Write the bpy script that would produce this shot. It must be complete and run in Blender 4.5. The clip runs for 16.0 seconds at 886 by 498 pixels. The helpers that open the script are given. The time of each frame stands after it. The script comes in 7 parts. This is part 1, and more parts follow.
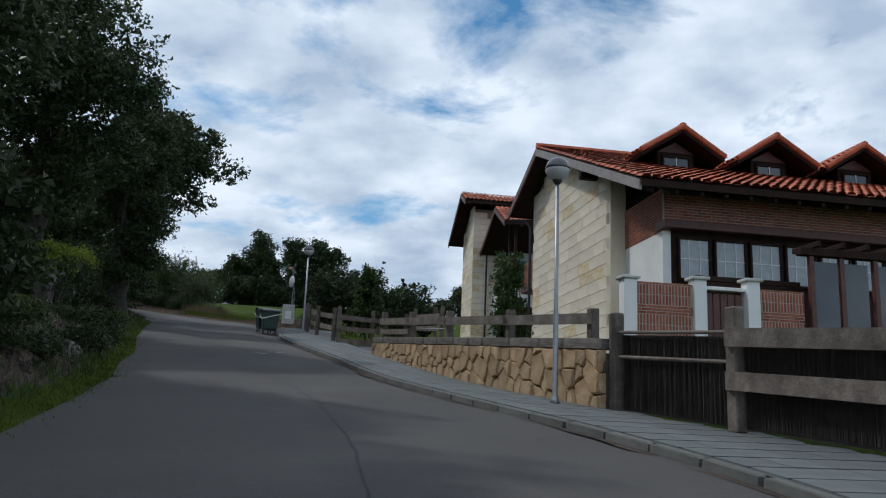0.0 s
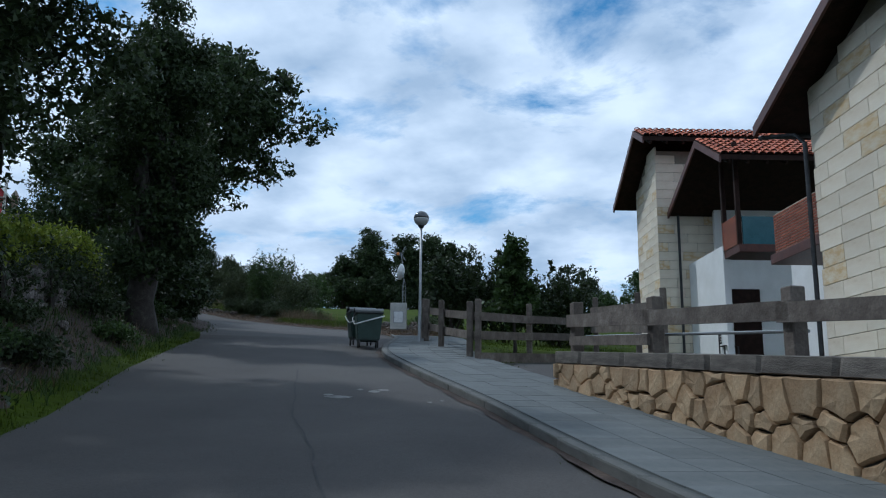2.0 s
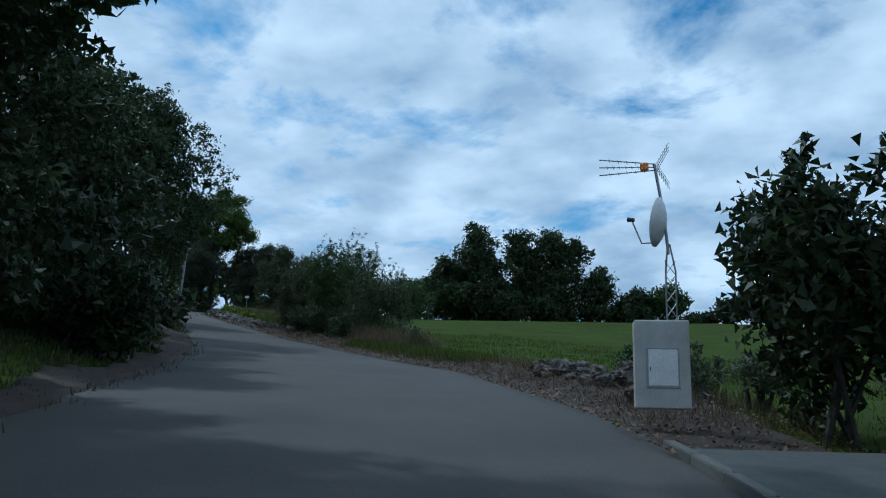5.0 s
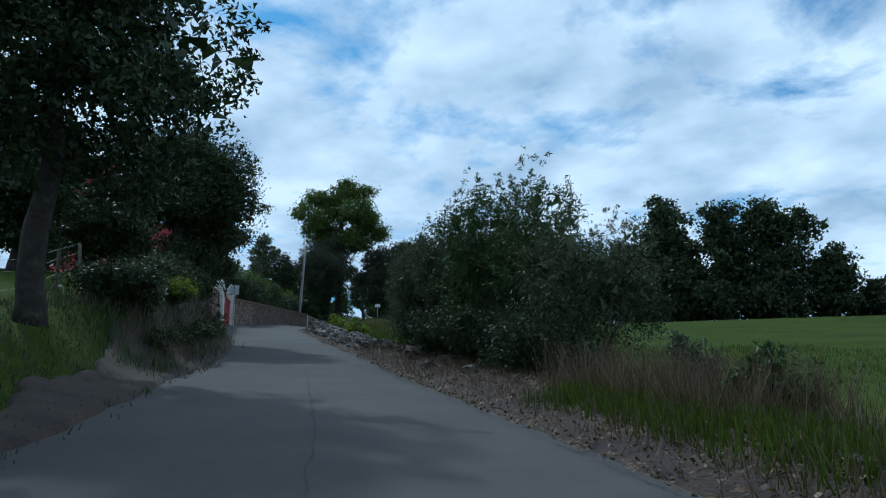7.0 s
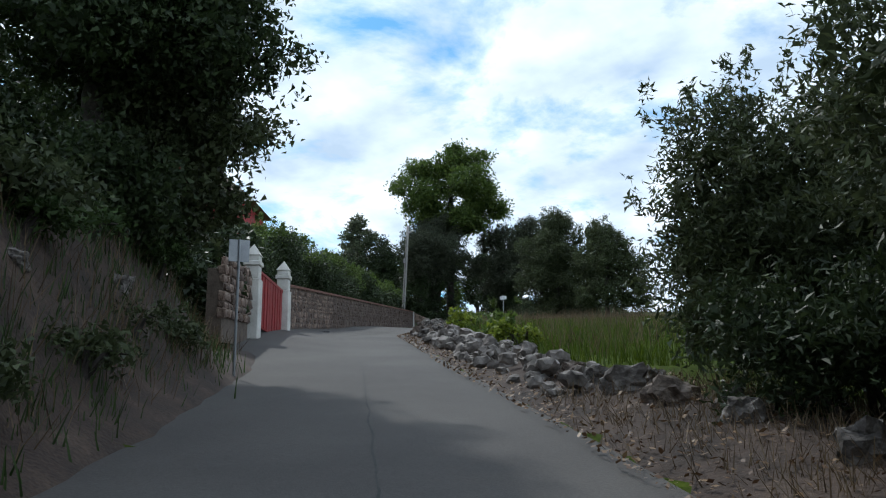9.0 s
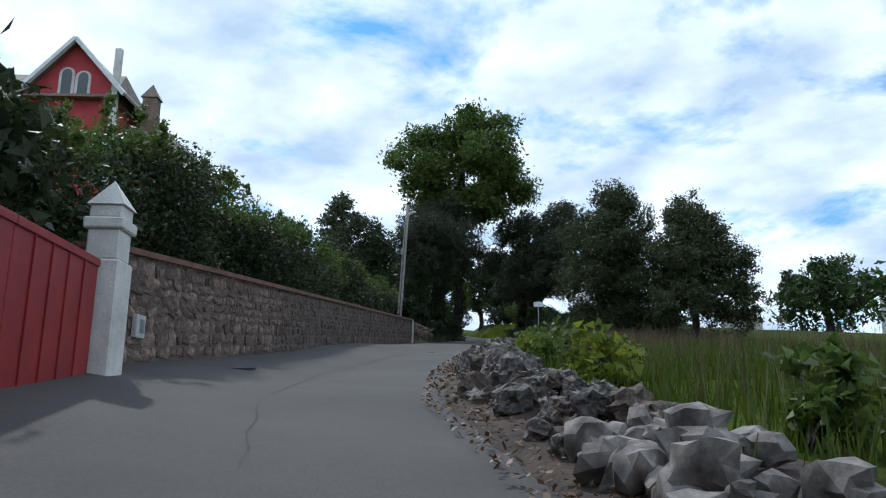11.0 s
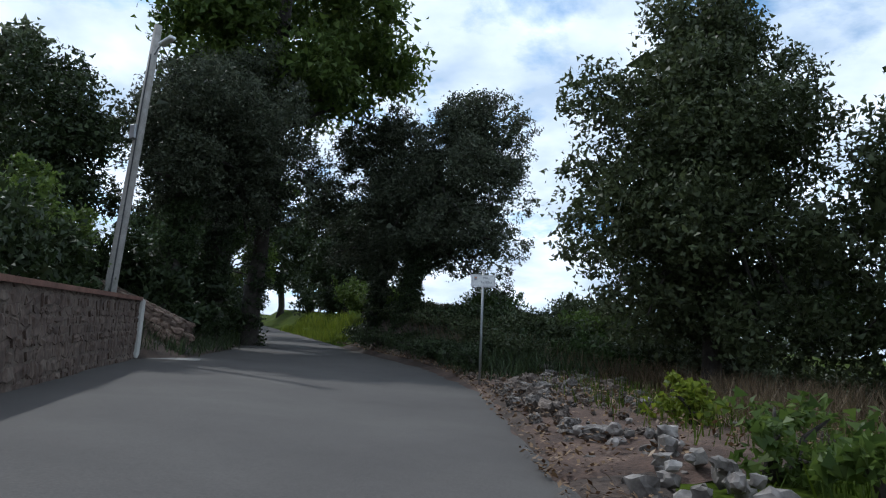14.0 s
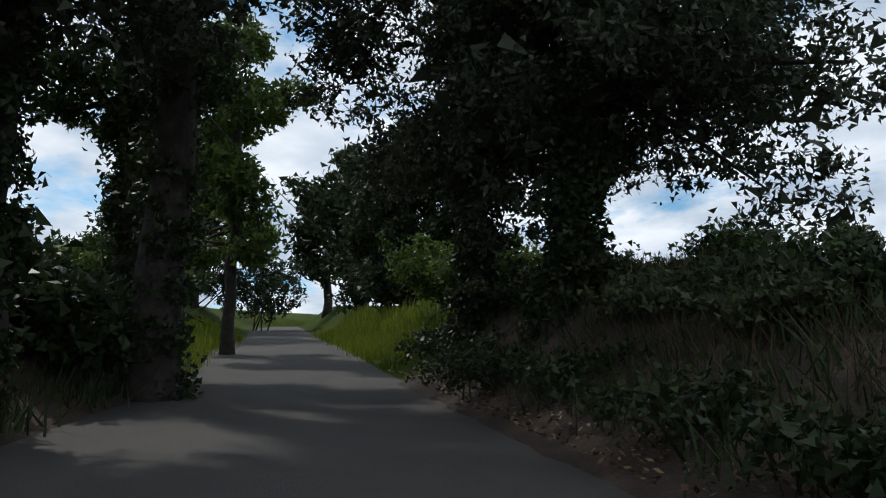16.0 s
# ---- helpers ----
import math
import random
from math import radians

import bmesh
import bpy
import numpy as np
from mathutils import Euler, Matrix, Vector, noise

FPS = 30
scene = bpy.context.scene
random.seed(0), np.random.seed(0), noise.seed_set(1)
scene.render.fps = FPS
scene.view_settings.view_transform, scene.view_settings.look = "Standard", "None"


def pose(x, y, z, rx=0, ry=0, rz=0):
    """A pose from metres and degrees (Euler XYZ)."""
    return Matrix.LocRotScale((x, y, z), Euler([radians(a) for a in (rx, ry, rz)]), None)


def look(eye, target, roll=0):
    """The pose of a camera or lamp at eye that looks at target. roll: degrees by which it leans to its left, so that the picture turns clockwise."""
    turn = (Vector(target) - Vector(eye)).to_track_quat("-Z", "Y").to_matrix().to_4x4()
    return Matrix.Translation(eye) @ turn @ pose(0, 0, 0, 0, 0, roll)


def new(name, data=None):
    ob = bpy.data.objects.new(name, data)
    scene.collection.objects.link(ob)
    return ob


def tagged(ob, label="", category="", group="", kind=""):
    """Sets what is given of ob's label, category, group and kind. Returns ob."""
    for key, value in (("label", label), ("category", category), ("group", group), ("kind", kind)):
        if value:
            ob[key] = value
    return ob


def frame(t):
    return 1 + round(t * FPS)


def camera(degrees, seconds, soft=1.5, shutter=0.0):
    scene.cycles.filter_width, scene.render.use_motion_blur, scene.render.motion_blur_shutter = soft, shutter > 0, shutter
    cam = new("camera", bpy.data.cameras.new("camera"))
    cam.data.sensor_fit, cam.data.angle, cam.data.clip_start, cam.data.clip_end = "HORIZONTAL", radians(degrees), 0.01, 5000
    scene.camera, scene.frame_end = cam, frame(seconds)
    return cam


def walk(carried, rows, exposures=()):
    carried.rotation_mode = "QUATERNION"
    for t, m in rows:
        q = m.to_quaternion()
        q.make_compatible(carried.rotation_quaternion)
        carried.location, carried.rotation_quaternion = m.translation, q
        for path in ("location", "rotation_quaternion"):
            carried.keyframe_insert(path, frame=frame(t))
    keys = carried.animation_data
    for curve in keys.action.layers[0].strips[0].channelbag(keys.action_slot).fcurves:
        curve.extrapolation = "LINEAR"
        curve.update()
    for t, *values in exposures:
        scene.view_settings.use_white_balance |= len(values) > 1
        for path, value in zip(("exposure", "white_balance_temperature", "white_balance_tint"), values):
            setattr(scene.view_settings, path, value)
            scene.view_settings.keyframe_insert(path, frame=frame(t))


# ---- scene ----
cam = camera(56.73, 16.0, soft=1.15)
PATH = [
    (0.0, look((0.000, 0.000, 1.350), (-0.786, 4.831, 2.371), 2.34)),
    (0.5, look((-0.923, 3.022, 1.757), (-1.774, 7.841, 2.784), 1.26)),
    (1.0, look((-1.885, 6.032, 2.068), (-2.871, 10.831, 3.068), 0.29)),
    (1.5, look((-2.904, 9.282, 2.457), (-4.125, 14.030, 3.440), 0.29)),
    (2.0, look((-4.296, 12.694, 2.891), (-5.738, 17.377, 3.884), 0.62)),
    (2.5, look((-5.846, 16.017, 3.268), (-7.505, 20.625, 4.280), 0.54)),
    (3.0, look((-7.525, 19.135, 3.693), (-9.347, 23.676, 4.724), 1.08)),
    (3.1, look((-7.907, 19.760, 3.781), (-9.764, 24.282, 4.830), 1.57)),
    (3.70, look((-10.201, 23.833, 4.469), (-12.104, 28.337, 5.515), 1.55)),
    (4.25, look((-12.562, 27.934, 5.166), (-14.507, 32.421, 6.208), 1.53)),
    (4.80, look((-14.340, 32.830, 5.936), (-16.326, 37.300, 6.974), 1.51)),
    (5.3, look((-15.557, 37.562, 6.651), (-17.581, 42.016, 7.687), 1.49)),
    (5.5, look((-16.885, 39.729, 6.962), (-18.957, 44.151, 8.038), 1.71)),
    (6.0, look((-20.390, 45.136, 7.697), (-22.671, 49.463, 8.733), 1.65)),
    (6.5, look((-23.907, 50.122, 8.404), (-26.427, 54.309, 9.458), 0.46)),
    (7.0, look((-27.276, 54.602, 9.089), (-30.032, 58.635, 10.155), 0.12)),
    (7.5, look((-30.909, 58.725, 9.733), (-33.848, 62.627, 10.798), -0.09)),
    (8.0, look((-34.444, 62.611, 10.367), (-37.522, 66.404, 11.435), -0.40)),
    (8.5, look((-37.955, 66.117, 11.011), (-41.144, 69.814, 12.085), -0.93)),
    (9.0, look((-41.318, 69.372, 11.634), (-44.571, 73.021, 12.685), -0.43)),
    (9.2, look((-42.643, 70.660, 11.858), (-45.903, 74.304, 12.905), -0.22)),
    (11.3, look((-56.785, 83.546, 14.769), (-59.973, 87.240, 15.862), 1.03)),
    (11.5, look((-58.405, 84.713, 15.132), (-61.555, 88.438, 16.230), 0.15)),
    (12.0, look((-62.206, 88.399, 15.927), (-65.143, 92.297, 17.010), -0.19)),
    (12.5, look((-65.629, 92.451, 16.587), (-68.367, 96.495, 17.659), 0.44)),
    (13.0, look((-68.701, 96.505, 17.198), (-71.215, 100.688, 18.284), 1.24)),
    (13.5, look((-71.540, 100.643, 17.934), (-73.843, 104.954, 18.990), 1.59)),
    (14.0, look((-74.363, 105.028, 18.567), (-76.506, 109.426, 19.598), 2.69)),
    (14.5, look((-77.077, 109.639, 19.131), (-79.215, 114.038, 20.170), 2.17)),
    (15.0, look((-79.671, 113.820, 19.718), (-81.884, 118.188, 20.731), 0.68)),
    (15.5, look((-82.305, 118.308, 20.415), (-84.689, 122.583, 21.436), 0.47)),
    (16.0, look((-84.988, 122.158, 20.946), (-87.507, 126.367, 21.916), -0.18)),
]
walk(cam, PATH, [(0.0, -0.22, 5950, 9.0), (1.5, -0.22, 5800, 9.0), (2.5, -0.2, 4950, 4.0), (3.2, -0.15, 4900, 4.0), (5.3, -0.45, 5000, -2.0), (7.0, -0.25, 5100, -1.0), (8.5, 0.3, 5950, 6.0), (11.5, 0.2, 5700, 8.0), (13.5, 0.15, 5750, 9.0), (14.5, 0.3, 5900, 9.0), (15.2, 0.15, 6000, 9.0), (16.0, -0.1, 6300, 10.0)])

# ---- sky and sun ----
SUN_YAW, SUN_UP = 72.0, 50.0
SUN_DIR = Vector((-math.sin(radians(SUN_YAW)) * math.cos(radians(SUN_UP)),
                  math.cos(radians(SUN_YAW)) * math.cos(radians(SUN_UP)), math.sin(radians(SUN_UP))))


def make_world():
    w = bpy.data.worlds.new("sky")
    scene.world = w
    w.use_nodes = True
    nt = w.node_tree
    nd, ln = nt.nodes, nt.links
    nd.clear()
    out = nd.new("ShaderNodeOutputWorld")
    bg = nd.new("ShaderNodeBackground")
    sky = nd.new("ShaderNodeTexSky")
    sky.sky_type = "NISHITA"
    sky.sun_disc = False
    sky.sun_elevation = radians(SUN_UP)
    sky.sun_rotation = radians(-SUN_YAW)
    sky.air_density, sky.dust_density, sky.ozone_density = 1.0, 0.6, 2.0
    co = nd.new("ShaderNodeTexCoord")
    sep = nd.new("ShaderNodeSeparateXYZ")
    ln.new(co.outputs["Generated"], sep.inputs[0])
    up = nd.new("ShaderNodeMath")
    up.operation = "MAXIMUM"
    up.inputs[1].default_value = 0.0
    ln.new(sep.outputs["Z"], up.inputs[0])
    add = nd.new("ShaderNodeMath")
    add.inputs[1].default_value = 0.22
    ln.new(up.outputs[0], add.inputs[0])
    flat = []
    for ax in "XY":
        d = nd.new("ShaderNodeMath")
        d.operation = "DIVIDE"
        ln.new(sep.outputs[ax], d.inputs[0])
        ln.new(add.outputs[0], d.inputs[1])
        flat.append(d)
    com = nd.new("ShaderNodeCombineXYZ")
    ln.new(flat[0].outputs[0], com.inputs[0])
    ln.new(flat[1].outputs[0], com.inputs[1])
    shift = nd.new("ShaderNodeMapping")
    shift.inputs["Location"].default_value = (3.4, 1.3, 0.0)
    ln.new(com.outputs[0], shift.inputs[0])
    n1 = nd.new("ShaderNodeTexNoise")
    n1.inputs["Scale"].default_value, n1.inputs["Detail"].default_value, n1.inputs["Roughness"].default_value = 2.6, 10, 0.6
    n1.inputs["Distortion"].default_value = 0.25
    ln.new(shift.outputs[0], n1.inputs["Vector"])
    r1 = nd.new("ShaderNodeValToRGB")
    r1.color_ramp.elements[0].position, r1.color_ramp.elements[1].position = 0.31, 0.47
    gap = nd.new("ShaderNodeVectorMath")
    gap.operation = "DOT_PRODUCT"
    gap.inputs[1].default_value = (-0.366, 0.800, 0.475)
    ln.new(co.outputs["Generated"], gap.inputs[0])
    thin = nd.new("ShaderNodeMapRange")
    thin.inputs["From Min"].default_value, thin.inputs["From Max"].default_value = 0.985, 0.999
    thin.inputs["To Min"].default_value, thin.inputs["To Max"].default_value = 0.0, 0.12
    ln.new(gap.outputs["Value"], thin.inputs[0])
    cover = nd.new("ShaderNodeMath")
    cover.operation = "SUBTRACT"
    ln.new(n1.outputs["Fac"], cover.inputs[0])
    ln.new(thin.outputs[0], cover.inputs[1])
    ln.new(cover.outputs[0], r1.inputs[0])
    n2 = nd.new("ShaderNodeTexNoise")
    n2.inputs["Scale"].default_value, n2.inputs["Detail"].default_value = 3.6, 9
    ln.new(shift.outputs[0], n2.inputs["Vector"])
    r2 = nd.new("ShaderNodeValToRGB")
    r2.color_ramp.elements[0].position, r2.color_ramp.elements[1].position = 0.34, 0.66
    r2.color_ramp.elements[0].color = (5.0, 6.0, 7.2, 1)
    r2.color_ramp.elements[1].color = (10.0, 10.5, 11.0, 1)
    ln.new(n2.outputs["Fac"], r2.inputs[0])
    mix = nd.new("ShaderNodeMix")
    mix.data_type = "RGBA"
    ln.new(r1.outputs[0], mix.inputs["Factor"])
    deep = nd.new("ShaderNodeVectorMath")
    deep.operation = "MULTIPLY"
    deep.inputs[1].default_value = (0.60, 1.06, 1.16)
    ln.new(sky.outputs[0], deep.inputs[0])
    ln.new(deep.outputs[0], mix.inputs["A"])
    ln.new(r2.outputs[0], mix.inputs["B"])
    ln.new(mix.outputs["Result"], bg.inputs["Color"])
    bg.inputs["Strength"].default_value = 0.1
    ln.new(bg.outputs[0], out.inputs[0])


make_world()
sun = new("sun", bpy.data.lights.new("sun", "SUN"))
sun.data.energy, sun.data.angle, sun.data.color = 1.8, radians(1.5), (1.0, 0.95, 0.87)
sun.matrix_world = look(tuple(SUN_DIR * 60), (0, 0, 0))

# ---- materials ----
def material(name, stops, scale=6.0, rough=0.8, bump=0.2, bump_scale=30.0, metal=0.0, vary="", amount=0.25, fine=40.0, spec=0.5, coat=0.0):
    """A surface whose colour runs over stops (position, rgb) by a broad noise, with fine grain, and relief."""
    m = bpy.data.materials.new(name)
    m.use_nodes = True
    nd, ln = m.node_tree.nodes, m.node_tree.links
    bs = nd["Principled BSDF"]
    co = nd.new("ShaderNodeTexCoord")
    n1 = nd.new("ShaderNodeTexNoise")
    n1.inputs["Scale"].default_value, n1.inputs["Detail"].default_value, n1.inputs["Roughness"].default_value = scale, 6, 0.62
    ln.new(co.outputs["Object"], n1.inputs["Vector"])
    ramp = nd.new("ShaderNodeValToRGB")
    el = ramp.color_ramp.elements
    while len(el) < len(stops):
        el.new(0.5)
    for e, (p, c) in zip(el, stops):
        e.position, e.color = p, (*c, 1)
    ln.new(n1.outputs["Fac"], ramp.inputs[0])
    n2 = nd.new("ShaderNodeTexNoise")
    n2.inputs["Scale"].default_value, n2.inputs["Detail"].default_value = fine, 4
    ln.new(co.outputs["Object"], n2.inputs["Vector"])
    val = nd.new("ShaderNodeMapRange")
    val.inputs["From Min"].default_value, val.inputs["From Max"].default_value = 0.3, 0.7
    val.inputs["To Min"].default_value, val.inputs["To Max"].default_value = 1 - amount * 0.6, 1 + amount * 0.6
    ln.new(n2.outputs["Fac"], val.inputs[0])
    last = val.outputs[0]
    if vary:
        src = nd.new("ShaderNodeObjectInfo") if vary == "object" else nd.new("ShaderNodeNewGeometry")
        sock = src.outputs["Random"] if vary == "object" else src.outputs["Random Per Island"]
        vr = nd.new("ShaderNodeMapRange")
        vr.inputs["To Min"].default_value, vr.inputs["To Max"].default_value = 1 - amount, 1 + amount
        ln.new(sock, vr.inputs[0])
        mu = nd.new("ShaderNodeMath")
        mu.operation = "MULTIPLY"
        ln.new(last, mu.inputs[0])
        ln.new(vr.outputs[0], mu.inputs[1])
        last = mu.outputs[0]
    mul = nd.new("ShaderNodeVectorMath")
    mul.operation = "SCALE"
    ln.new(ramp.outputs[0], mul.inputs[0])
    ln.new(last, mul.inputs["Scale"])
    ln.new(mul.outputs[0], bs.inputs["Base Color"])
    bs.inputs["Roughness"].default_value, bs.inputs["Metallic"].default_value = rough, metal
    bs.inputs["Specular IOR Level"].default_value = spec
    if coat:
        bs.inputs["Coat Weight"].default_value = coat
    if bump:
        n3 = nd.new("ShaderNodeTexNoise")
        n3.inputs["Scale"].default_value, n3.inputs["Detail"].default_value = bump_scale, 5
        ln.new(co.outputs["Object"], n3.inputs["Vector"])
        bp = nd.new("ShaderNodeBump")
        bp.inputs["Strength"].default_value, bp.inputs["Distance"].default_value = bump, 0.02
        ln.new(n3.outputs["Fac"], bp.inputs["Height"])
        ln.new(bp.outputs[0], bs.inputs["Normal"])
    return m


def leaf_material(name, dark, light, through_light=0.35):
    m = bpy.data.materials.new(name)
    m.use_nodes = True
    nd, ln = m.node_tree.nodes, m.node_tree.links
    bs = nd["Principled BSDF"]
    geo = nd.new("ShaderNodeNewGeometry")
    ramp = nd.new("ShaderNodeValToRGB")
    ramp.color_ramp.elements[0].color, ramp.color_ramp.elements[1].color = (*dark, 1), (*light, 1)
    ln.new(geo.outputs["Random Per Island"], ramp.inputs[0])
    ln.new(ramp.outputs[0], bs.inputs["Base Color"])
    bs.inputs["Roughness"].default_value = 0.5
    bs.inputs["Specular IOR Level"].default_value = 0.25
    tr = nd.new("ShaderNodeBsdfTranslucent")
    ln.new(ramp.outputs[0], tr.inputs["Color"])
    mx = nd.new("ShaderNodeMixShader")
    mx.inputs[0].default_value = through_light
    ln.new(bs.outputs[0], mx.inputs[1])
    ln.new(tr.outputs[0], mx.inputs[2])
    ln.new(mx.outputs[0], nd["Material Output"].inputs[0])
    return m


def glass_material(name, tint=(0.02, 0.03, 0.035)):
    m = bpy.data.materials.new(name)
    m.use_nodes = True
    bs = m.node_tree.nodes["Principled BSDF"]
    bs.inputs["Base Color"].default_value = (*tint, 1)
    bs.inputs["Roughness"].default_value = 0.06
    bs.inputs["Specular IOR Level"].default_value = 0.9
    return m


M_ASPHALT = material("asphalt", [(0.3, (0.046, 0.040, 0.037)), (0.55, (0.063, 0.056, 0.051)), (0.75, (0.080, 0.072, 0.065))], 0.35, 0.88, 0.35, 60, amount=0.34, fine=38)
M_CRACK = material("crack", [(0.3, (0.03, 0.03, 0.03)), (0.7, (0.055, 0.052, 0.05))], 3, 0.95, 0.2)
M_PATCH = material("worn_paint", [(0.35, (0.11, 0.105, 0.10)), (0.65, (0.27, 0.265, 0.25))], 9, 0.9, 0.2)
M_PAVE = material("paving", [(0.3, (0.101, 0.110, 0.109)), (0.7, (0.156, 0.164, 0.158))], 1.5, 0.85, 0.25, 50, vary="object", amount=0.14)
M_PAVEBED = material("paving_joint", [(0.3, (0.055, 0.058, 0.056)), (0.7, (0.085, 0.088, 0.084))], 4, 0.9, 0.2, 40)
M_KERB = material("kerb_stone", [(0.3, (0.087, 0.087, 0.077)), (0.7, (0.155, 0.152, 0.140))], 2.0, 0.9, 0.3, 40, vary="object", amount=0.12)
M_STONE = material("ochre_stone", [(0.28, (0.17, 0.105, 0.055)), (0.5, (0.36, 0.235, 0.125)), (0.72, (0.47, 0.35, 0.215))], 2.2, 0.9, 0.6, 14, vary="object", amount=0.22)
M_MORTAR = material("dark_joint", [(0.3, (0.05, 0.042, 0.035)), (0.7, (0.11, 0.095, 0.075))], 6, 0.95, 0.4)
M_COPING = material("weathered_coping", [(0.3, (0.07, 0.06, 0.05)), (0.7, (0.19, 0.165, 0.14))], 3, 0.95, 0.4, 25, vary="object", amount=0.2)
M_OLDWOOD = material("weathered_wood", [(0.3, (0.07, 0.055, 0.045)), (0.55, (0.14, 0.115, 0.095)), (0.75, (0.23, 0.20, 0.17))], 3.5, 0.88, 0.45, 22, vary="object", amount=0.22)
M_DARKWOOD = material("dark_stained_wood", [(0.3, (0.014, 0.008, 0.006)), (0.7, (0.036, 0.018, 0.013))], 5, 0.75, 0.25, 30, spec=0.15)
M_REDWOOD = material("red_brown_wood", [(0.3, (0.05, 0.016, 0.011)), (0.7, (0.11, 0.035, 0.022))], 5, 0.5, 0.2, 30)
M_REED = material("reed_screen", [(0.3, (0.040, 0.031, 0.026)), (0.7, (0.068, 0.055, 0.047))], 5, 0.95, 0.4, 60, amount=0.3, fine=40)
M_BRICK = material("red_brick", [(0.3, (0.20, 0.055, 0.03)), (0.7, (0.38, 0.12, 0.065))], 3, 0.85, 0.3, 40, vary="island", amount=0.3)
M_BRICKJOINT = material("brick_joint", [(0.3, (0.32, 0.27, 0.22)), (0.7, (0.46, 0.40, 0.34))], 8, 0.95, 0.3)
M_TILE = material("roof_tile", [(0.3, (0.30, 0.065, 0.028)), (0.55, (0.46, 0.115, 0.05)), (0.75, (0.55, 0.18, 0.09))], 2.5, 0.75, 0.25, 30, vary="island", amount=0.25)
M_PLASTER = material("white_render", [(0.3, (0.70, 0.69, 0.66)), (0.7, (0.82, 0.81, 0.79))], 1.2, 0.9, 0.25, 45, amount=0.08)
M_ASHLAR = material("pale_ashlar", [(0.2, (0.448, 0.336, 0.190)), (0.42, (0.672, 0.582, 0.448)), (0.7, (0.762, 0.694, 0.571))], 0.9, 0.85, 0.2, 30, vary="object", amount=0.09)
M_ASHLARJOINT = material("ashlar_joint", [(0.3, (0.22, 0.19, 0.15)), (0.7, (0.30, 0.27, 0.22))], 4, 0.95, 0.1)
M_OCHRE = material("ochre_ashlar", [(0.36, (0.56, 0.38, 0.18)), (0.5, (0.64, 0.52, 0.34)), (0.66, (0.70, 0.63, 0.50))], 2.4, 0.85, 0.2, 30, vary="object", amount=0.12)
M_FASCIA = material("grey_fascia", [(0.3, (0.20, 0.175, 0.165)), (0.7, (0.30, 0.265, 0.25))], 3, 0.7, 0.15)
M_GALV = material("galvanised_steel", [(0.3, (0.240, 0.248, 0.256)), (0.7, (0.336, 0.344, 0.352))], 4, 0.45, 0.08, 60, metal=0.75, amount=0.15)
M_DARKMETAL = material("dark_metal", [(0.3, (0.03, 0.03, 0.032)), (0.7, (0.07, 0.07, 0.072))], 6, 0.5, 0.1, metal=0.6)
M_RUBBER = material("black_rubber", [(0.3, (0.015, 0.015, 0.015)), (0.7, (0.035, 0.035, 0.035))], 8, 0.7, 0.15)
M_BIN = material("green_plastic", [(0.3, (0.012, 0.035, 0.026)), (0.7, (0.025, 0.055, 0.042))], 4, 0.45, 0.1, 50)
M_BINDARK = material("dark_lid_plastic", [(0.3, (0.012, 0.016, 0.016)), (0.7, (0.03, 0.036, 0.035))], 4, 0.4, 0.1, 50)
M_WHITE = material("white_paint", [(0.3, (0.62, 0.62, 0.61)), (0.7, (0.78, 0.78, 0.77))], 4, 0.45, 0.05)
M_SIGNGREY = material("grey_print", [(0.3, (0.22, 0.23, 0.26)), (0.7, (0.30, 0.31, 0.34))], 8, 0.6, 0)
M_ORANGE = material("orange_plastic", [(0.3, (0.65, 0.20, 0.03)), (0.7, (0.80, 0.28, 0.05))], 4, 0.4, 0.05)
M_CONCRETE = material("pale_concrete", [(0.3, (0.36, 0.35, 0.32)), (0.55, (0.48, 0.47, 0.44)), (0.75, (0.56, 0.55, 0.52))], 1.8, 0.9, 0.25, 40, amount=0.12)
M_LIMESTONE = material("grey_limestone", [(0.3, (0.032, 0.027, 0.023)), (0.45, (0.092, 0.080, 0.071)), (0.56, (0.160, 0.142, 0.128)), (0.72, (0.272, 0.247, 0.226))], 3.4, 0.92, 1.0, 7, vary="object", amount=0.35, fine=12)
M_BROWNROCK = material("brown_limestone", [(0.3, (0.034, 0.026, 0.021)), (0.5, (0.100, 0.077, 0.062)), (0.75, (0.220, 0.182, 0.155))], 3.0, 0.94, 1.0, 7, vary="object", amount=0.4, fine=12)
M_WALLSTONE = material("brown_rubble", [(0.25, (0.065, 0.042, 0.032)), (0.5, (0.158, 0.108, 0.083)), (0.75, (0.302, 0.238, 0.187))], 1.6, 0.92, 0.9, 8, vary="object", amount=0.45, fine=12)
M_WALLJOINT = material("old_mortar", [(0.3, (0.075, 0.056, 0.044)), (0.7, (0.150, 0.116, 0.090))], 5, 0.95, 0.5, 30)
M_PILLAR = material("whitewashed_stone", [(0.3, (0.48, 0.45, 0.40)), (0.55, (0.62, 0.60, 0.55)), (0.75, (0.70, 0.68, 0.64))], 2, 0.9, 0.35, 25, amount=0.15)
M_REDGATE = material("red_gate_paint", [(0.3, (0.20, 0.012, 0.014)), (0.7, (0.30, 0.02, 0.02))], 2, 0.5, 0.1)
M_REDWALL = material("red_house_render", [(0.3, (0.34, 0.035, 0.045)), (0.7, (0.45, 0.06, 0.065))], 1.5, 0.85, 0.2)
M_GREYTILE = material("brown_grey_tile", [(0.3, (0.14, 0.11, 0.085)), (0.7, (0.27, 0.22, 0.17))], 3, 0.85, 0.3, vary="island", amount=0.25)
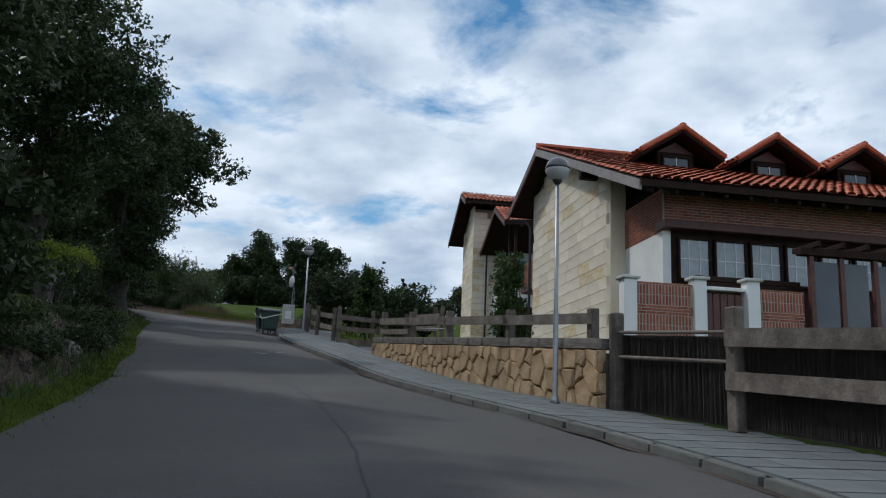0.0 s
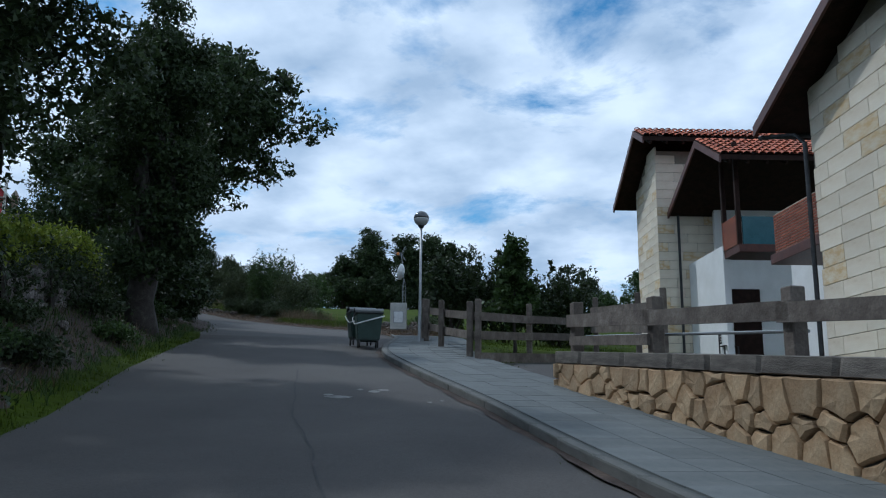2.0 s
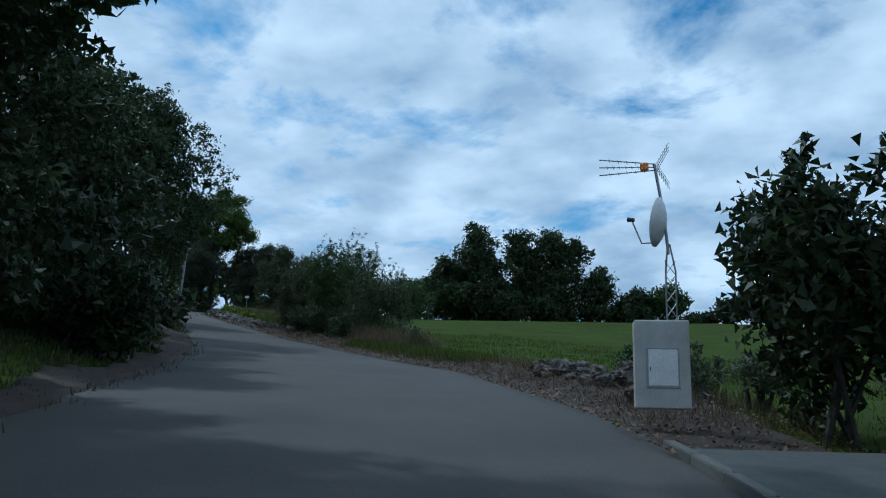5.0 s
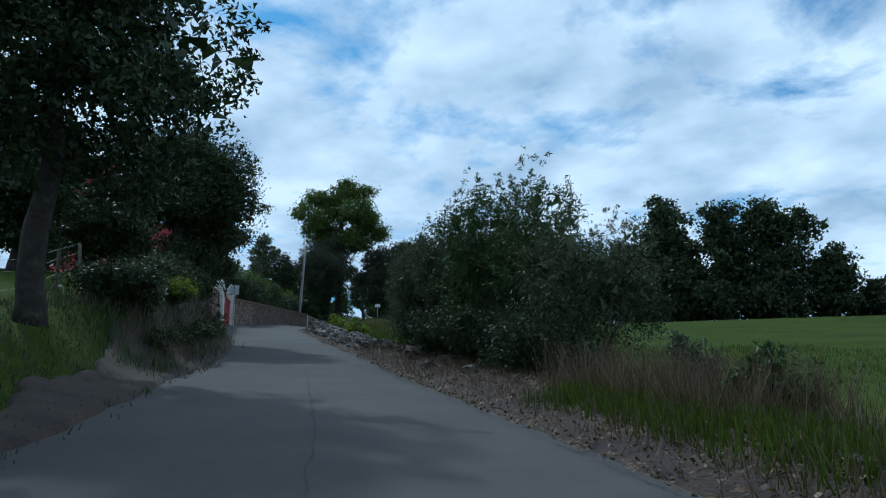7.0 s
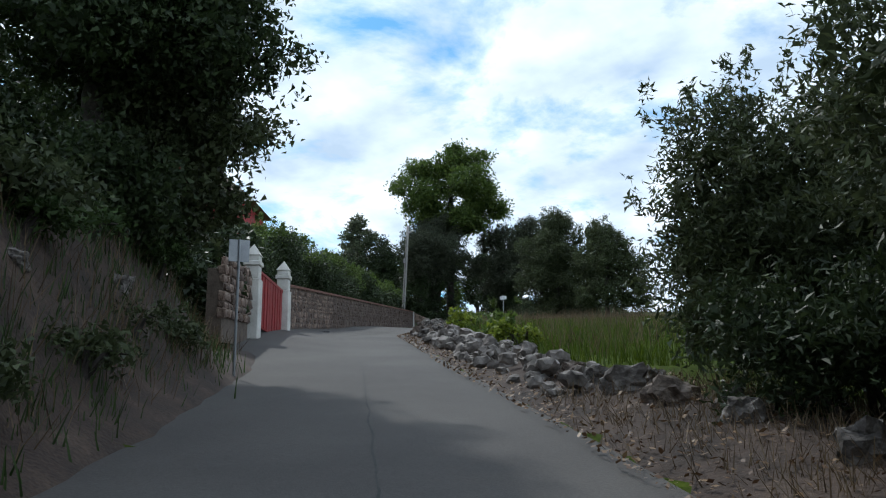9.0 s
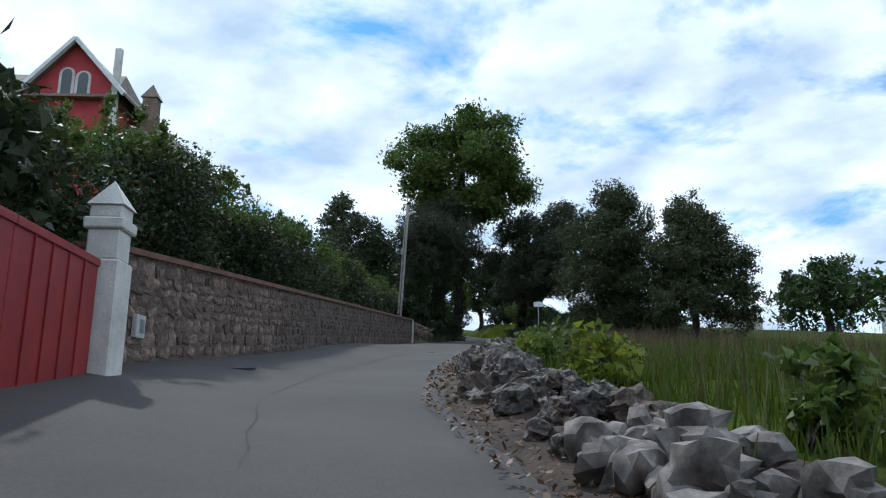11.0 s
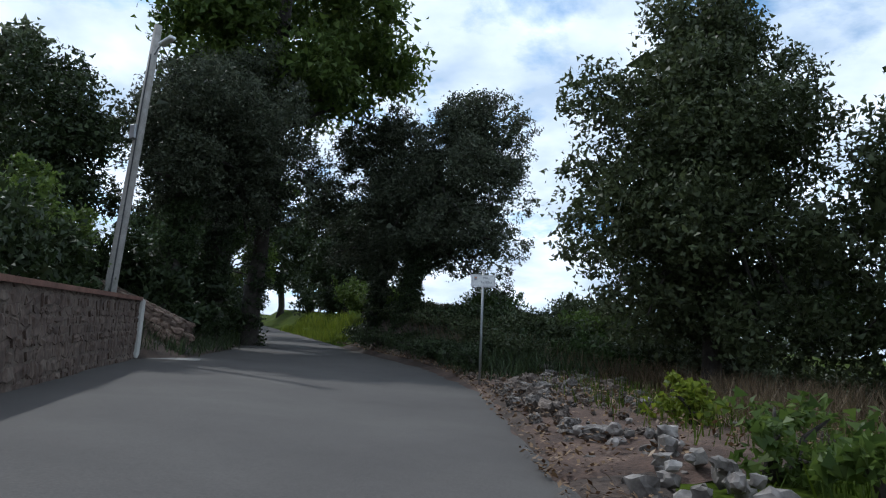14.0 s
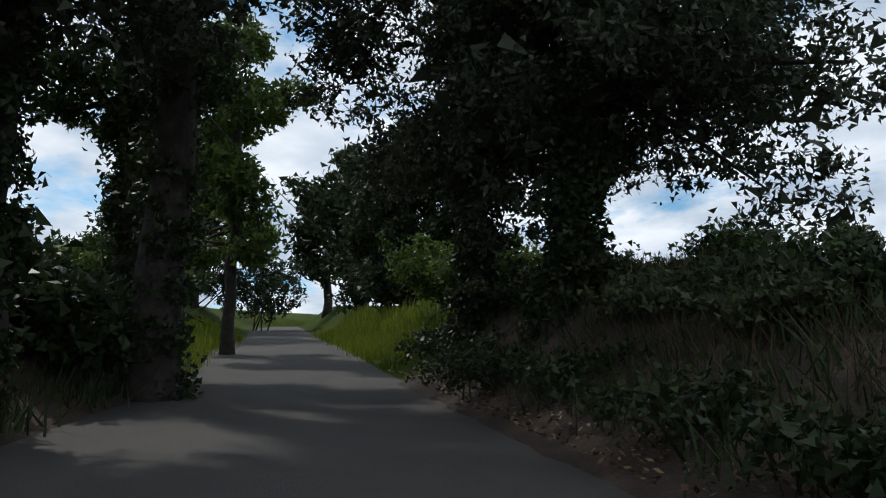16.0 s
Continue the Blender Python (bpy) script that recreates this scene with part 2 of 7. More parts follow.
M_BARK = material("bark", [(0.3, (0.018, 0.014, 0.011)), (0.55, (0.04, 0.033, 0.027)), (0.75, (0.08, 0.07, 0.058))], 5, 0.95, 0.9, 16)
M_POLE = material("grey_timber_pole", [(0.3, (0.20, 0.19, 0.17)), (0.7, (0.33, 0.31, 0.29))], 4, 0.9, 0.3, 30)
M_GROUND = material("grass_and_earth", [(0.25, (0.030, 0.032, 0.006)), (0.45, (0.034, 0.052, 0.003)), (0.65, (0.050, 0.072, 0.004)), (0.8, (0.075, 0.082, 0.010))], 0.35, 0.95, 0.8, 12, amount=0.45, fine=7, spec=0.08)
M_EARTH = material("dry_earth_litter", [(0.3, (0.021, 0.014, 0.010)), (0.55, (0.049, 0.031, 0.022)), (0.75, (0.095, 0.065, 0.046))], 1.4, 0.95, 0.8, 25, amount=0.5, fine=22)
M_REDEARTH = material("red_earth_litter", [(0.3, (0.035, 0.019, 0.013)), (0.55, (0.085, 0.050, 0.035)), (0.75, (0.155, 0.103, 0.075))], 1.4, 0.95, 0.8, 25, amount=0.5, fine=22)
M_GLASS = glass_material("dark_glass")
M_LAMPGLASS = glass_material("smoked_lamp_dome", (0.05, 0.05, 0.052))
M_CURTAIN = material("pale_curtain", [(0.3, (0.34, 0.38, 0.40)), (0.7, (0.46, 0.50, 0.52))], 6, 0.6, 0.05)
M_BLUEGLASS = material("blue_green_panel", [(0.3, (0.03, 0.10, 0.12)), (0.7, (0.05, 0.14, 0.165))], 3, 0.25, 0.0)
L_OAK = leaf_material("evergreen_oak_leaf", (0.018, 0.030, 0.011), (0.055, 0.080, 0.028), 0.25)
L_DARK = leaf_material("dark_leaf", (0.016, 0.026, 0.010), (0.046, 0.066, 0.024), 0.22)
L_MID = leaf_material("mid_green_leaf", (0.025, 0.045, 0.012), (0.065, 0.105, 0.028), 0.3)
L_LIGHT = leaf_material("fresh_green_leaf", (0.05, 0.085, 0.018), (0.12, 0.17, 0.035), 0.4)
L_YELLOW = leaf_material("yellow_green_leaf", (0.09, 0.13, 0.015), (0.22, 0.26, 0.03), 0.45)
L_WILLOW = leaf_material("grey_green_leaf", (0.045, 0.06, 0.03), (0.15, 0.18, 0.10), 0.3)
L_OLIVE = leaf_material("olive_leaf", (0.028, 0.038, 0.014), (0.085, 0.105, 0.045), 0.3)
L_HOLM = leaf_material("holm_oak_leaf", (0.028, 0.036, 0.020), (0.090, 0.104, 0.062), 0.25)
L_GRASS = leaf_material("grass_blade", (0.034, 0.058, 0.004), (0.085, 0.120, 0.010), 0.35)
L_DRY = leaf_material("dry_stalk", (0.06, 0.04, 0.024), (0.18, 0.13, 0.075), 0.2)
L_LITTER = leaf_material("fallen_leaf", (0.075, 0.038, 0.019), (0.225, 0.143, 0.075), 0.1)


# ---- building helpers ----
def link_mesh(name, me, mat, parent=None, smooth=False):
    if mat is not None:
        me.materials.append(mat)
    if smooth:
        me.polygons.foreach_set("use_smooth", [True] * len(me.polygons))
    ob = new(name, me)
    if parent is not None:
        ob.parent = parent
    return ob


def part(name, bm, mat, parent=None, label="", smooth=False):
    me = bpy.data.meshes.new(name)
    bmesh.ops.recalc_face_normals(bm, faces=bm.faces)
    bm.to_mesh(me)
    bm.free()
    ob = link_mesh(name, me, mat, parent, smooth)
    if label:
        ob["label"] = label
    return ob


def raw(name, verts, faces, mat, parent=None, label="", smooth=False):
    me = bpy.data.meshes.new(name)
    me.from_pydata([tuple(v) for v in verts], [], [tuple(f) for f in faces])
    me.update()
    ob = link_mesh(name, me, mat, parent, smooth)
    if label:
        ob["label"] = label
    return ob


def thing(name, m, label, category, group="", kind=""):
    ob = new(name)
    ob.matrix_world = m
    ob.empty_display_size = 0.2
    return tagged(ob, label, category, group, kind)


def box(bm, lo, hi, bevel=0.0, m=None):
    """An axis box from lo to hi, bevelled, moved by m."""
    r = bmesh.ops.create_cube(bm, size=1.0)
    vs = r["verts"]
    c = [(a + b) / 2 for a, b in zip(lo, hi)]
    d = [max(abs(b - a), 1e-4) for a, b in zip(lo, hi)]
    bmesh.ops.transform(bm, verts=vs, matrix=Matrix.Translation(c) @ Matrix.Diagonal((*d, 1)))
    if bevel:
        es = list({e for v in vs for e in v.link_edges})
        r = bmesh.ops.bevel(bm, geom=es, offset=bevel, segments=1, affect="EDGES")
        vs = list({v for f in r["faces"] for v in f.verts} | {v for v in vs if v.is_valid})
    if m is not None:
        bmesh.ops.transform(bm, verts=vs, matrix=m)
    return vs


def boxed(name, lo, hi, mat, parent=None, bevel=0.01, label="", m=None):
    bm = bmesh.new()
    box(bm, lo, hi, bevel, m)
    return part(name, bm, mat, parent, label)


def tube(bm, points, radii, sides=8, cap=True):
    """A round tapering rod along points."""
    pts = [Vector(p) for p in points]
    rings = []
    for i, p in enumerate(pts):
        d = (pts[min(i + 1, len(pts) - 1)] - pts[max(i - 1, 0)]).normalized()
        a = d.orthogonal().normalized() if i == 0 else (a - d * a.dot(d)).normalized()
        b = d.cross(a)
        r = radii[i] if hasattr(radii, "__len__") else radii
        rings.append([bm.verts.new(p + (a * math.cos(k * math.tau / sides) + b * math.sin(k * math.tau / sides)) * r) for k in range(sides)])
    for r0, r1 in zip(rings, rings[1:]):
        for k in range(sides):
            bm.faces.new((r0[k], r0[(k + 1) % sides], r1[(k + 1) % sides], r1[k]))
    if cap:
        bm.faces.new(rings[0][::-1])
        bm.faces.new(rings[-1])


def lathe(bm, profile, sides=24, m=None):
    """A turned body round z from (radius, height) rows."""
    rings = [[bm.verts.new((r * math.cos(k * math.tau / sides), r * math.sin(k * math.tau / sides), z)) for k in range(sides)] for r, z in profile]
    for r0, r1 in zip(rings, rings[1:]):
        for k in range(sides):
            bm.faces.new((r0[k], r0[(k + 1) % sides], r1[(k + 1) % sides], r1[k]))
    bm.faces.new(rings[0][::-1])
    bm.faces.new(rings[-1])
    if m is not None:
        bmesh.ops.transform(bm, verts=[v for r in rings for v in r], matrix=m)


def rock_mesh(name, size, seed, mat, sub=2, flat=0.0):
    """A weathered block of stone about size (x, y, z), its base at z 0."""
    rng = random.Random(seed)
    bm = bmesh.new()
    bmesh.ops.create_icosphere(bm, subdivisions=sub, radius=1.0)
    off = Vector((rng.uniform(-50, 50), rng.uniform(-50, 50), rng.uniform(-50, 50)))
    for v in bm.verts:
        c = v.co.copy()
        k = max(abs(c.x), abs(c.y), abs(c.z))
        c = c.lerp(c / k * 0.82, 0.55 + flat * 0.4)
        c *= 1 + 0.36 * noise.noise(c * 1.3 + off) + 0.34 * noise.noise(c * 2.9 + off) + 0.26 * noise.noise(c * 6.3 + off)
        v.co = (c.x * size[0] / 2, c.y * size[1] / 2, (c.z + 0.8) * size[2] / 1.7)
    me = bpy.data.meshes.new(name)
    bm.to_mesh(me)
    bm.free()
    me.polygons.foreach_set("use_smooth", [True] * len(me.polygons))
    me.set_sharp_from_angle(angle=radians(28))
    me.materials.append(mat)
    return me


# ---- the lane and the lie of the land ----
# the line of travel: x, y, and the road's height
LANE = np.array([
    (17.80, -57.30, -7.06), (5.93, -19.10, -2.35), (0.0, 0.0, 0.0), (-1.88, 6.03, 0.72), (-2.90, 9.28, 1.11), (-4.30, 12.69, 1.54),
    (-5.85, 16.02, 1.92), (-7.91, 19.76, 2.43), (-11.6, 28.2, 3.82), (-15.56, 37.56, 5.30), (-20.39, 45.14, 6.35),
    (-23.91, 50.12, 7.05), (-27.28, 54.60, 7.74), (-30.91, 58.73, 8.38), (-34.44, 62.61, 9.02), (-37.95, 66.12, 9.66),
    (-42.64, 70.66, 10.51), (-49.7, 77.1, 11.96), (-56.78, 83.55, 13.45), (-62.21, 88.40, 14.58), (-65.63, 92.45, 15.24),
    (-68.70, 96.50, 15.85), (-71.54, 100.64, 16.55), (-77.08, 109.64, 17.78), (-82.31, 118.31, 19.05), (-84.99, 122.16, 19.60),
    (-95.74, 139.02, 22.08), (-117.25, 172.75, 27.05)])
LANE_S = np.r_[0, np.cumsum(np.linalg.norm(np.diff(LANE[:, :2], axis=0), axis=1))] - 60.0
RIGHT = np.array([(-60, 4.4), (5, 4.3), (9, 4.1), (12, 3.55), (15, 3.05), (19, 2.9), (24, 2.6), (28, 2.0), (31, 1.55), (35, 1.15), (41, 2.0), (46, 3.0), (51, 3.5), (60, 3.7), (66, 3.1),
                  (72, 2.7), (80, 2.4), (90, 2.2), (99, 1.8), (111, 1.5), (124, 1.4), (134, 1.7), (143, 2.0), (150, 2.5), (155, 2.0), (161, 0.7), (168, -0.8), (178, -2.6), (186, -4.3), (211, -9)])
LEFT = np.array([(-60, -3.3), (24, -3.0), (30, -3.6), (37, -4.1), (43, -4.3), (52, -4.2), (58, -3.8), (70, -3.3), (81, -3.0), (86, -2.4), (90, -2.1), (97, -2.0), (101, -2.3), (104, -4.0),
                 (108, -5.6), (118, -5.4), (152, -5.6), (153.5, -4.4), (159, -4.0), (165, -4.2), (176, -6.3), (186, -7.4), (211, -12.5)])


def right_edge(s):
    return np.interp(s, RIGHT[:, 0], RIGHT[:, 1])


def left_edge(s):
    return np.interp(s, LEFT[:, 0], LEFT[:, 1])


def lane_of(x, y):
    """For places x, y (arrays): the way s along the lane, the offset l to its right, and the lane's height there."""
    x, y = np.asarray(x, float), np.asarray(y, float)
    best, s, l, z = np.full(x.shape, 1e18), np.zeros(x.shape), np.zeros(x.shape), np.zeros(x.shape)
    for i in range(len(LANE) - 1):
        a, d = LANE[i], LANE[i + 1] - LANE[i]
        n = math.hypot(d[0], d[1])
        k = np.clip(((x - a[0]) * d[0] + (y - a[1]) * d[1]) / n ** 2, 0, 1)
        qx, qy = x - a[0] - k * d[0], y - a[1] - k * d[1]
        q = qx ** 2 + qy ** 2
        w = q < best
        best, s, z = np.where(w, q, best), np.where(w, LANE_S[i] + k * n, s), np.where(w, a[2] + k * d[2], z)
        l = np.where(w, np.sign(d[1] * qx - d[0] * qy) * np.sqrt(q), l)
    return s, l, z


def plane(x, y):
    return -0.1027 * x + 0.0903 * y


BANK = np.array([(-60, 0.9), (20, 0.9), (34, 1.0), (48, 0.9), (58, 0.5), (75, 0.9), (82, 1.5), (87, 2.2), (93, 2.5), (97, 2.1), (101, 0.3), (108, 0.15), (118, 0.1), (150, 0.1), (154, 0.8), (160, 1.5), (168, 1.4), (211, 1.2)])


def step(x, a, b):
    k = np.clip((x - a) / (b - a), 0, 1)
    return k * k * (3 - 2 * k)


def camber(s, l):
    """The lane's rise towards the long wall."""
    return 0.28 * np.interp(s, [100, 108, 130, 150], [0, 1, 1, 0]) * np.clip((-np.asarray(l) - 0.6) / 2.0, 0, 1.2)


def ground_z(x, y):
    s, l, z = lane_of(x, y)
    i = np.interp(s, LANE_S, np.arange(len(LANE)))
    fx, fy = np.interp(i, np.arange(len(LANE)), LANE[:, 0]), np.interp(i, np.arange(len(LANE)), LANE[:, 1])
    near = np.where(np.abs(l) > 1e-6, np.clip(l, left_edge(s) - 0.3, right_edge(s) + 0.3) / np.where(np.abs(l) > 1e-6, l, 1.0), 1.0)
    cx, cy = fx + (x - fx) * near, fy + (y - fy) * near
    h = plane(x, y) + (z - plane(cx, cy)) * np.exp(-(l / 45.0) ** 2)
    r, q = l - right_edge(s), left_edge(s) - l
    h = h + np.interp(s, BANK[:, 0], BANK[:, 1]) * step(q / np.interp(s, [78, 86, 98, 103], [1.0, 0.68, 0.68, 1.0]), 0.4, 3.2) + 0.03 * np.clip(q - 3, 0, 40)
    yard = step(s, 47.5, 45.5)
    h = h + yard * (0.10 * step(r, 2.1, 2.8) + 0.35 * step(r, 2.1, 3.2) * step(s, 28.5, 27.0))
    field = step(s, 46, 52) * step(s, 152, 142)
    h = h + field * (0.22 * step(r, 0.3, 1.6) + 0.035 * np.clip(r - 3, 0, 60) + 0.035 * np.clip(r - 15, 0, 60))
    h = h + step(s, 144, 162) * 1.1 * step(r, 0.5, 2.6) + step(s, 155, 163) * 0.4 * step(r, 0.5, 1.9)
    h = h + camber(s, l)
    return h - 0.05 * (step(r, 0.5, 0.0) * step(q, 0.5, 0.0))


def spot(s, l, up=0.0, flat=False):
    """The place at s along the lane and l to its right, on the ground (or at the lane's own height)."""
    i = np.interp(s, LANE_S, np.arange(len(LANE)))
    k = min(int(i), len(LANE) - 2)
    a, d = LANE[k], LANE[k + 1] - LANE[k]
    n = math.hypot(d[0], d[1])
    p = a + d * (s - LANE_S[k]) / n
    x, y = p[0] + d[1] / n * l, p[1] - d[0] / n * l
    z = p[2] + float(camber(s, l)) if flat else float(ground_z(np.array([x]), np.array([y]))[0])
    return Vector((x, y, z + up))


def heading(s):
    a, b = spot(s - 1, 0, flat=True), spot(s + 1, 0, flat=True)
    return math.degrees(math.atan2(-(b.x - a.x), b.y - a.y))


def land(x, y):
    return float(ground_z(np.array([x]), np.array([y]))[0])


def make_ground():
    xs = np.r_[-1500, -1000, -700, -500, -380, -300, -250, -210, -180, -160, -148, np.arange(-140, 40, 0.75), 46, 56, 70, 90, 120, 160, 220, 300, 420, 600, 900, 1500]
    ys = np.r_[-900, -500, -300, -200, -130, -90, -60, -42, np.arange(-36, 196, 0.75), 200, 210, 225, 245, 270, 310, 360, 430, 520, 700, 1000, 1600]
    gx, gy = np.meshgrid(xs, ys)
    gz = ground_z(gx, gy)
    s, l, _ = lane_of(gx, gy)
    rough = np.clip(np.minimum(np.abs(l - right_edge(s)), np.abs(l - left_edge(s))) / 3, 0, 1) * ((l > right_edge(s)) | (l < left_edge(s)))
    rng = np.random.default_rng(3)
    gz = gz + rough * rng.normal(0, 0.03, gz.shape)
    far = np.hypot(gx + 50, gy - 70)
    gz = np.minimum(gz, 26 + 0.03 * far) - 0.3 * ((s > 79) & (s < 100.5) & (l < left_edge(s) - 0.15) & (l > left_edge(s) - np.interp(s, [80, 90], [1.2, 2.2])))
    n, m = gx.shape
    v = np.stack([gx, gy, gz], -1).reshape(-1, 3)
    i = (np.arange(n - 1)[:, None] * m + np.arange(m - 1)[None]).ravel()
    f = np.stack([i, i + 1, i + m + 1, i + m], 1)
    me = bpy.data.meshes.new("ground")
    me.from_pydata(v.tolist(), [], f.tolist())
    me.update()
    ob = link_mesh("ground", me, M_GROUND, smooth=True)
    tagged(ob, "rough grass and earth ground sloping uphill beside the lane", "ground", kind="structure")


def ribbon(name, s0, s1, ds, lo, hi, up, mat, label, category="road", cols=8):
    """A strip that follows the lane between the offsets lo(s) and hi(s)."""
    ss = np.arange(s0, s1 + 1e-6, ds)
    v, f = [], []
    for s in ss:
        for k in range(cols + 1):
            l = lo(s) + (hi(s) - lo(s)) * k / cols
            p = spot(s, l, flat=True)
            v.append((p.x, p.y, p.z + up))
    for a in range(len(ss) - 1):
        for k in range(cols):
            i = a * (cols + 1) + k
            f.append((i, i + 1, i + cols + 2, i + cols + 1))
    ob = raw(name, v, f, mat, smooth=True)
    return tagged(ob, label, category, kind="structure")


make_ground()
ribbon("road", -59, 209, 1.0, lambda s: float(left_edge(s)) - 0.1, lambda s: float(right_edge(s)) + 0.1, 0.0, M_ASPHALT, "worn grey asphalt lane climbing between verges", cols=10)


# ---- trees, hedges and shrubs ----
def leaf_cloud(blobs, count, size, seed, clump=0.28, per=24, long=1.7, shell=0.2, mass=0):
    """Corners of many small leaves, gathered in twigs over the skin of the lobes (x, y, z, rx, ry, rz); mass: larger sprays that fill each lobe."""
    rng = np.random.default_rng(seed)
    b = np.array(blobs, float)
    skin = (b[:, 3] * b[:, 4] * b[:, 5]) ** (2 / 3)
    k = max(count // per, 1)
    which = rng.choice(len(b), k, p=skin / skin.sum())
    d = rng.normal(size=(k, 3))
    d /= np.linalg.norm(d, axis=1)[:, None]
    r = (1 - shell * rng.random(k) ** 1.5 * 2) * (0.92 + 0.16 * rng.random(k))
    c = b[which, :3] + d * r[:, None] * b[which, 3:]
    spread = clump * (0.45 + 0.8 * rng.random(k))
    off = np.clip(rng.normal(size=(k * per, 3)), -1.7, 1.7)
    p = np.repeat(c, per, axis=0) + off * np.repeat(spread, per)[:, None] * np.array([1, 1, 0.7])
    n = len(p)
    a = rng.normal(size=(n, 3)) + np.repeat(d, per, axis=0) * 0.6
    a /= np.linalg.norm(a, axis=1)[:, None]
    o = rng.normal(size=(n, 3))
    o -= (o * a).sum(1)[:, None] * a
    o /= np.linalg.norm(o, axis=1)[:, None]
    w = size * (0.6 + 0.8 * rng.random(n))[:, None]
    v = np.stack([p - a * w * long / 2 - o * w * 0.3, p + o * w * 0.75, p + a * w * long / 2], 1).reshape(-1, 3)
    if mass:
        b = np.repeat(b, mass, axis=0)
        n = len(b)
        c = b[:, :3] + np.clip(rng.normal(size=(n, 3)), -1.5, 1.5) * b[:, 3:] * 0.38
        tri = rng.normal(size=(n, 3, 3))
        tri /= np.linalg.norm(tri, axis=2)[:, :, None]
        v = np.r_[v, (c[:, None] + tri * b[:, None, 3:] * 0.21).reshape(-1, 3)]
    return v


def quads_mesh(name, v, mat, k=3):
    n = len(v) // k
    me = bpy.data.meshes.new(name)
    me.vertices.add(len(v))
    me.vertices.foreach_set("co", v.astype(np.float32).ravel())
    me.loops.add(k * n)
    me.loops.foreach_set("vertex_index", np.arange(k * n, dtype=np.int32))
    me.polygons.add(n)
    me.polygons.foreach_set("loop_start", np.arange(0, k * n, k, dtype=np.int32))
    me.update(calc_edges=True)
    me.materials.append(mat)
    return me


def limbs(ob, base, top, radius, blobs, rng, count, sides=9):
    """A leaning, tapering trunk from base to top and limbs from it into the blobs."""
    bm = bmesh.new()
    base, top = Vector(base), Vector(top)
    mid = base.lerp(top, 0.5) + Vector((rng.uniform(-0.2, 0.2), rng.uniform(-0.2, 0.2), 0))
    flare = base + Vector((0, 0, -0.3))
    line, girth = [flare, base + Vector((0, 0, 0.25))], [radius * 1.45, radius * 1.1]
    for k in range(1, 8):
        q = base.lerp(mid, k / 4) if k < 4 else mid.lerp(top, (k - 4) / 3)
        line.append(q + Vector((rng.uniform(-0.3, 0.3), rng.uniform(-0.3, 0.3), 0)) * radius)
        girth.append(radius * (1.03 - 0.055 * k) * rng.uniform(0.92, 1.08))
    tube(bm, line, girth, sides)
    part("trunk", bm, M_BARK, ob, smooth=True)
    for i in range(count):
        b = blobs[i % len(blobs)]
        k = rng.uniform(0.45, 1.0)
        start = (base.lerp(mid, k * 2) if k < 0.5 else mid.lerp(top, k * 2 - 1))
        end = Vector((b[0] + rng.uniform(-0.6, 0.6) * b[3], b[1] + rng.uniform(-0.6, 0.6) * b[4], b[2] + rng.uniform(-0.5, 0.5) * b[5]))
        knee = start.lerp(end, 0.5) + Vector((rng.uniform(-0.3, 0.3), rng.uniform(-0.3, 0.3), rng.uniform(0.0, 0.5)))
        r = radius * rng.uniform(0.25, 0.45)
        bm = bmesh.new()
        tube(bm, [start, knee, end], [r, r * 0.65, r * 0.2], 6)
        part("limb", bm, M_BARK, ob, smooth=True)


PROFILE = {"round": [(0, 0.62), (0.2, 0.9), (0.45, 1.0), (0.7, 0.9), (0.88, 0.66), (1, 0.35)],
           "dome": [(0, 0.8), (0.15, 0.95), (0.4, 1.0), (0.65, 0.88), (0.85, 0.6), (1, 0.28)],
           "column": [(0, 0.7), (0.2, 0.95), (0.5, 0.92), (0.75, 0.68), (0.9, 0.4), (1, 0.14)],
           "cone": [(0, 0.95), (0.3, 0.8), (0.6, 0.55), (0.85, 0.3), (1, 0.1)],
           "spread": [(0, 0.45), (0.25, 0.75), (0.55, 1.0), (0.8, 0.85), (1, 0.5)]}


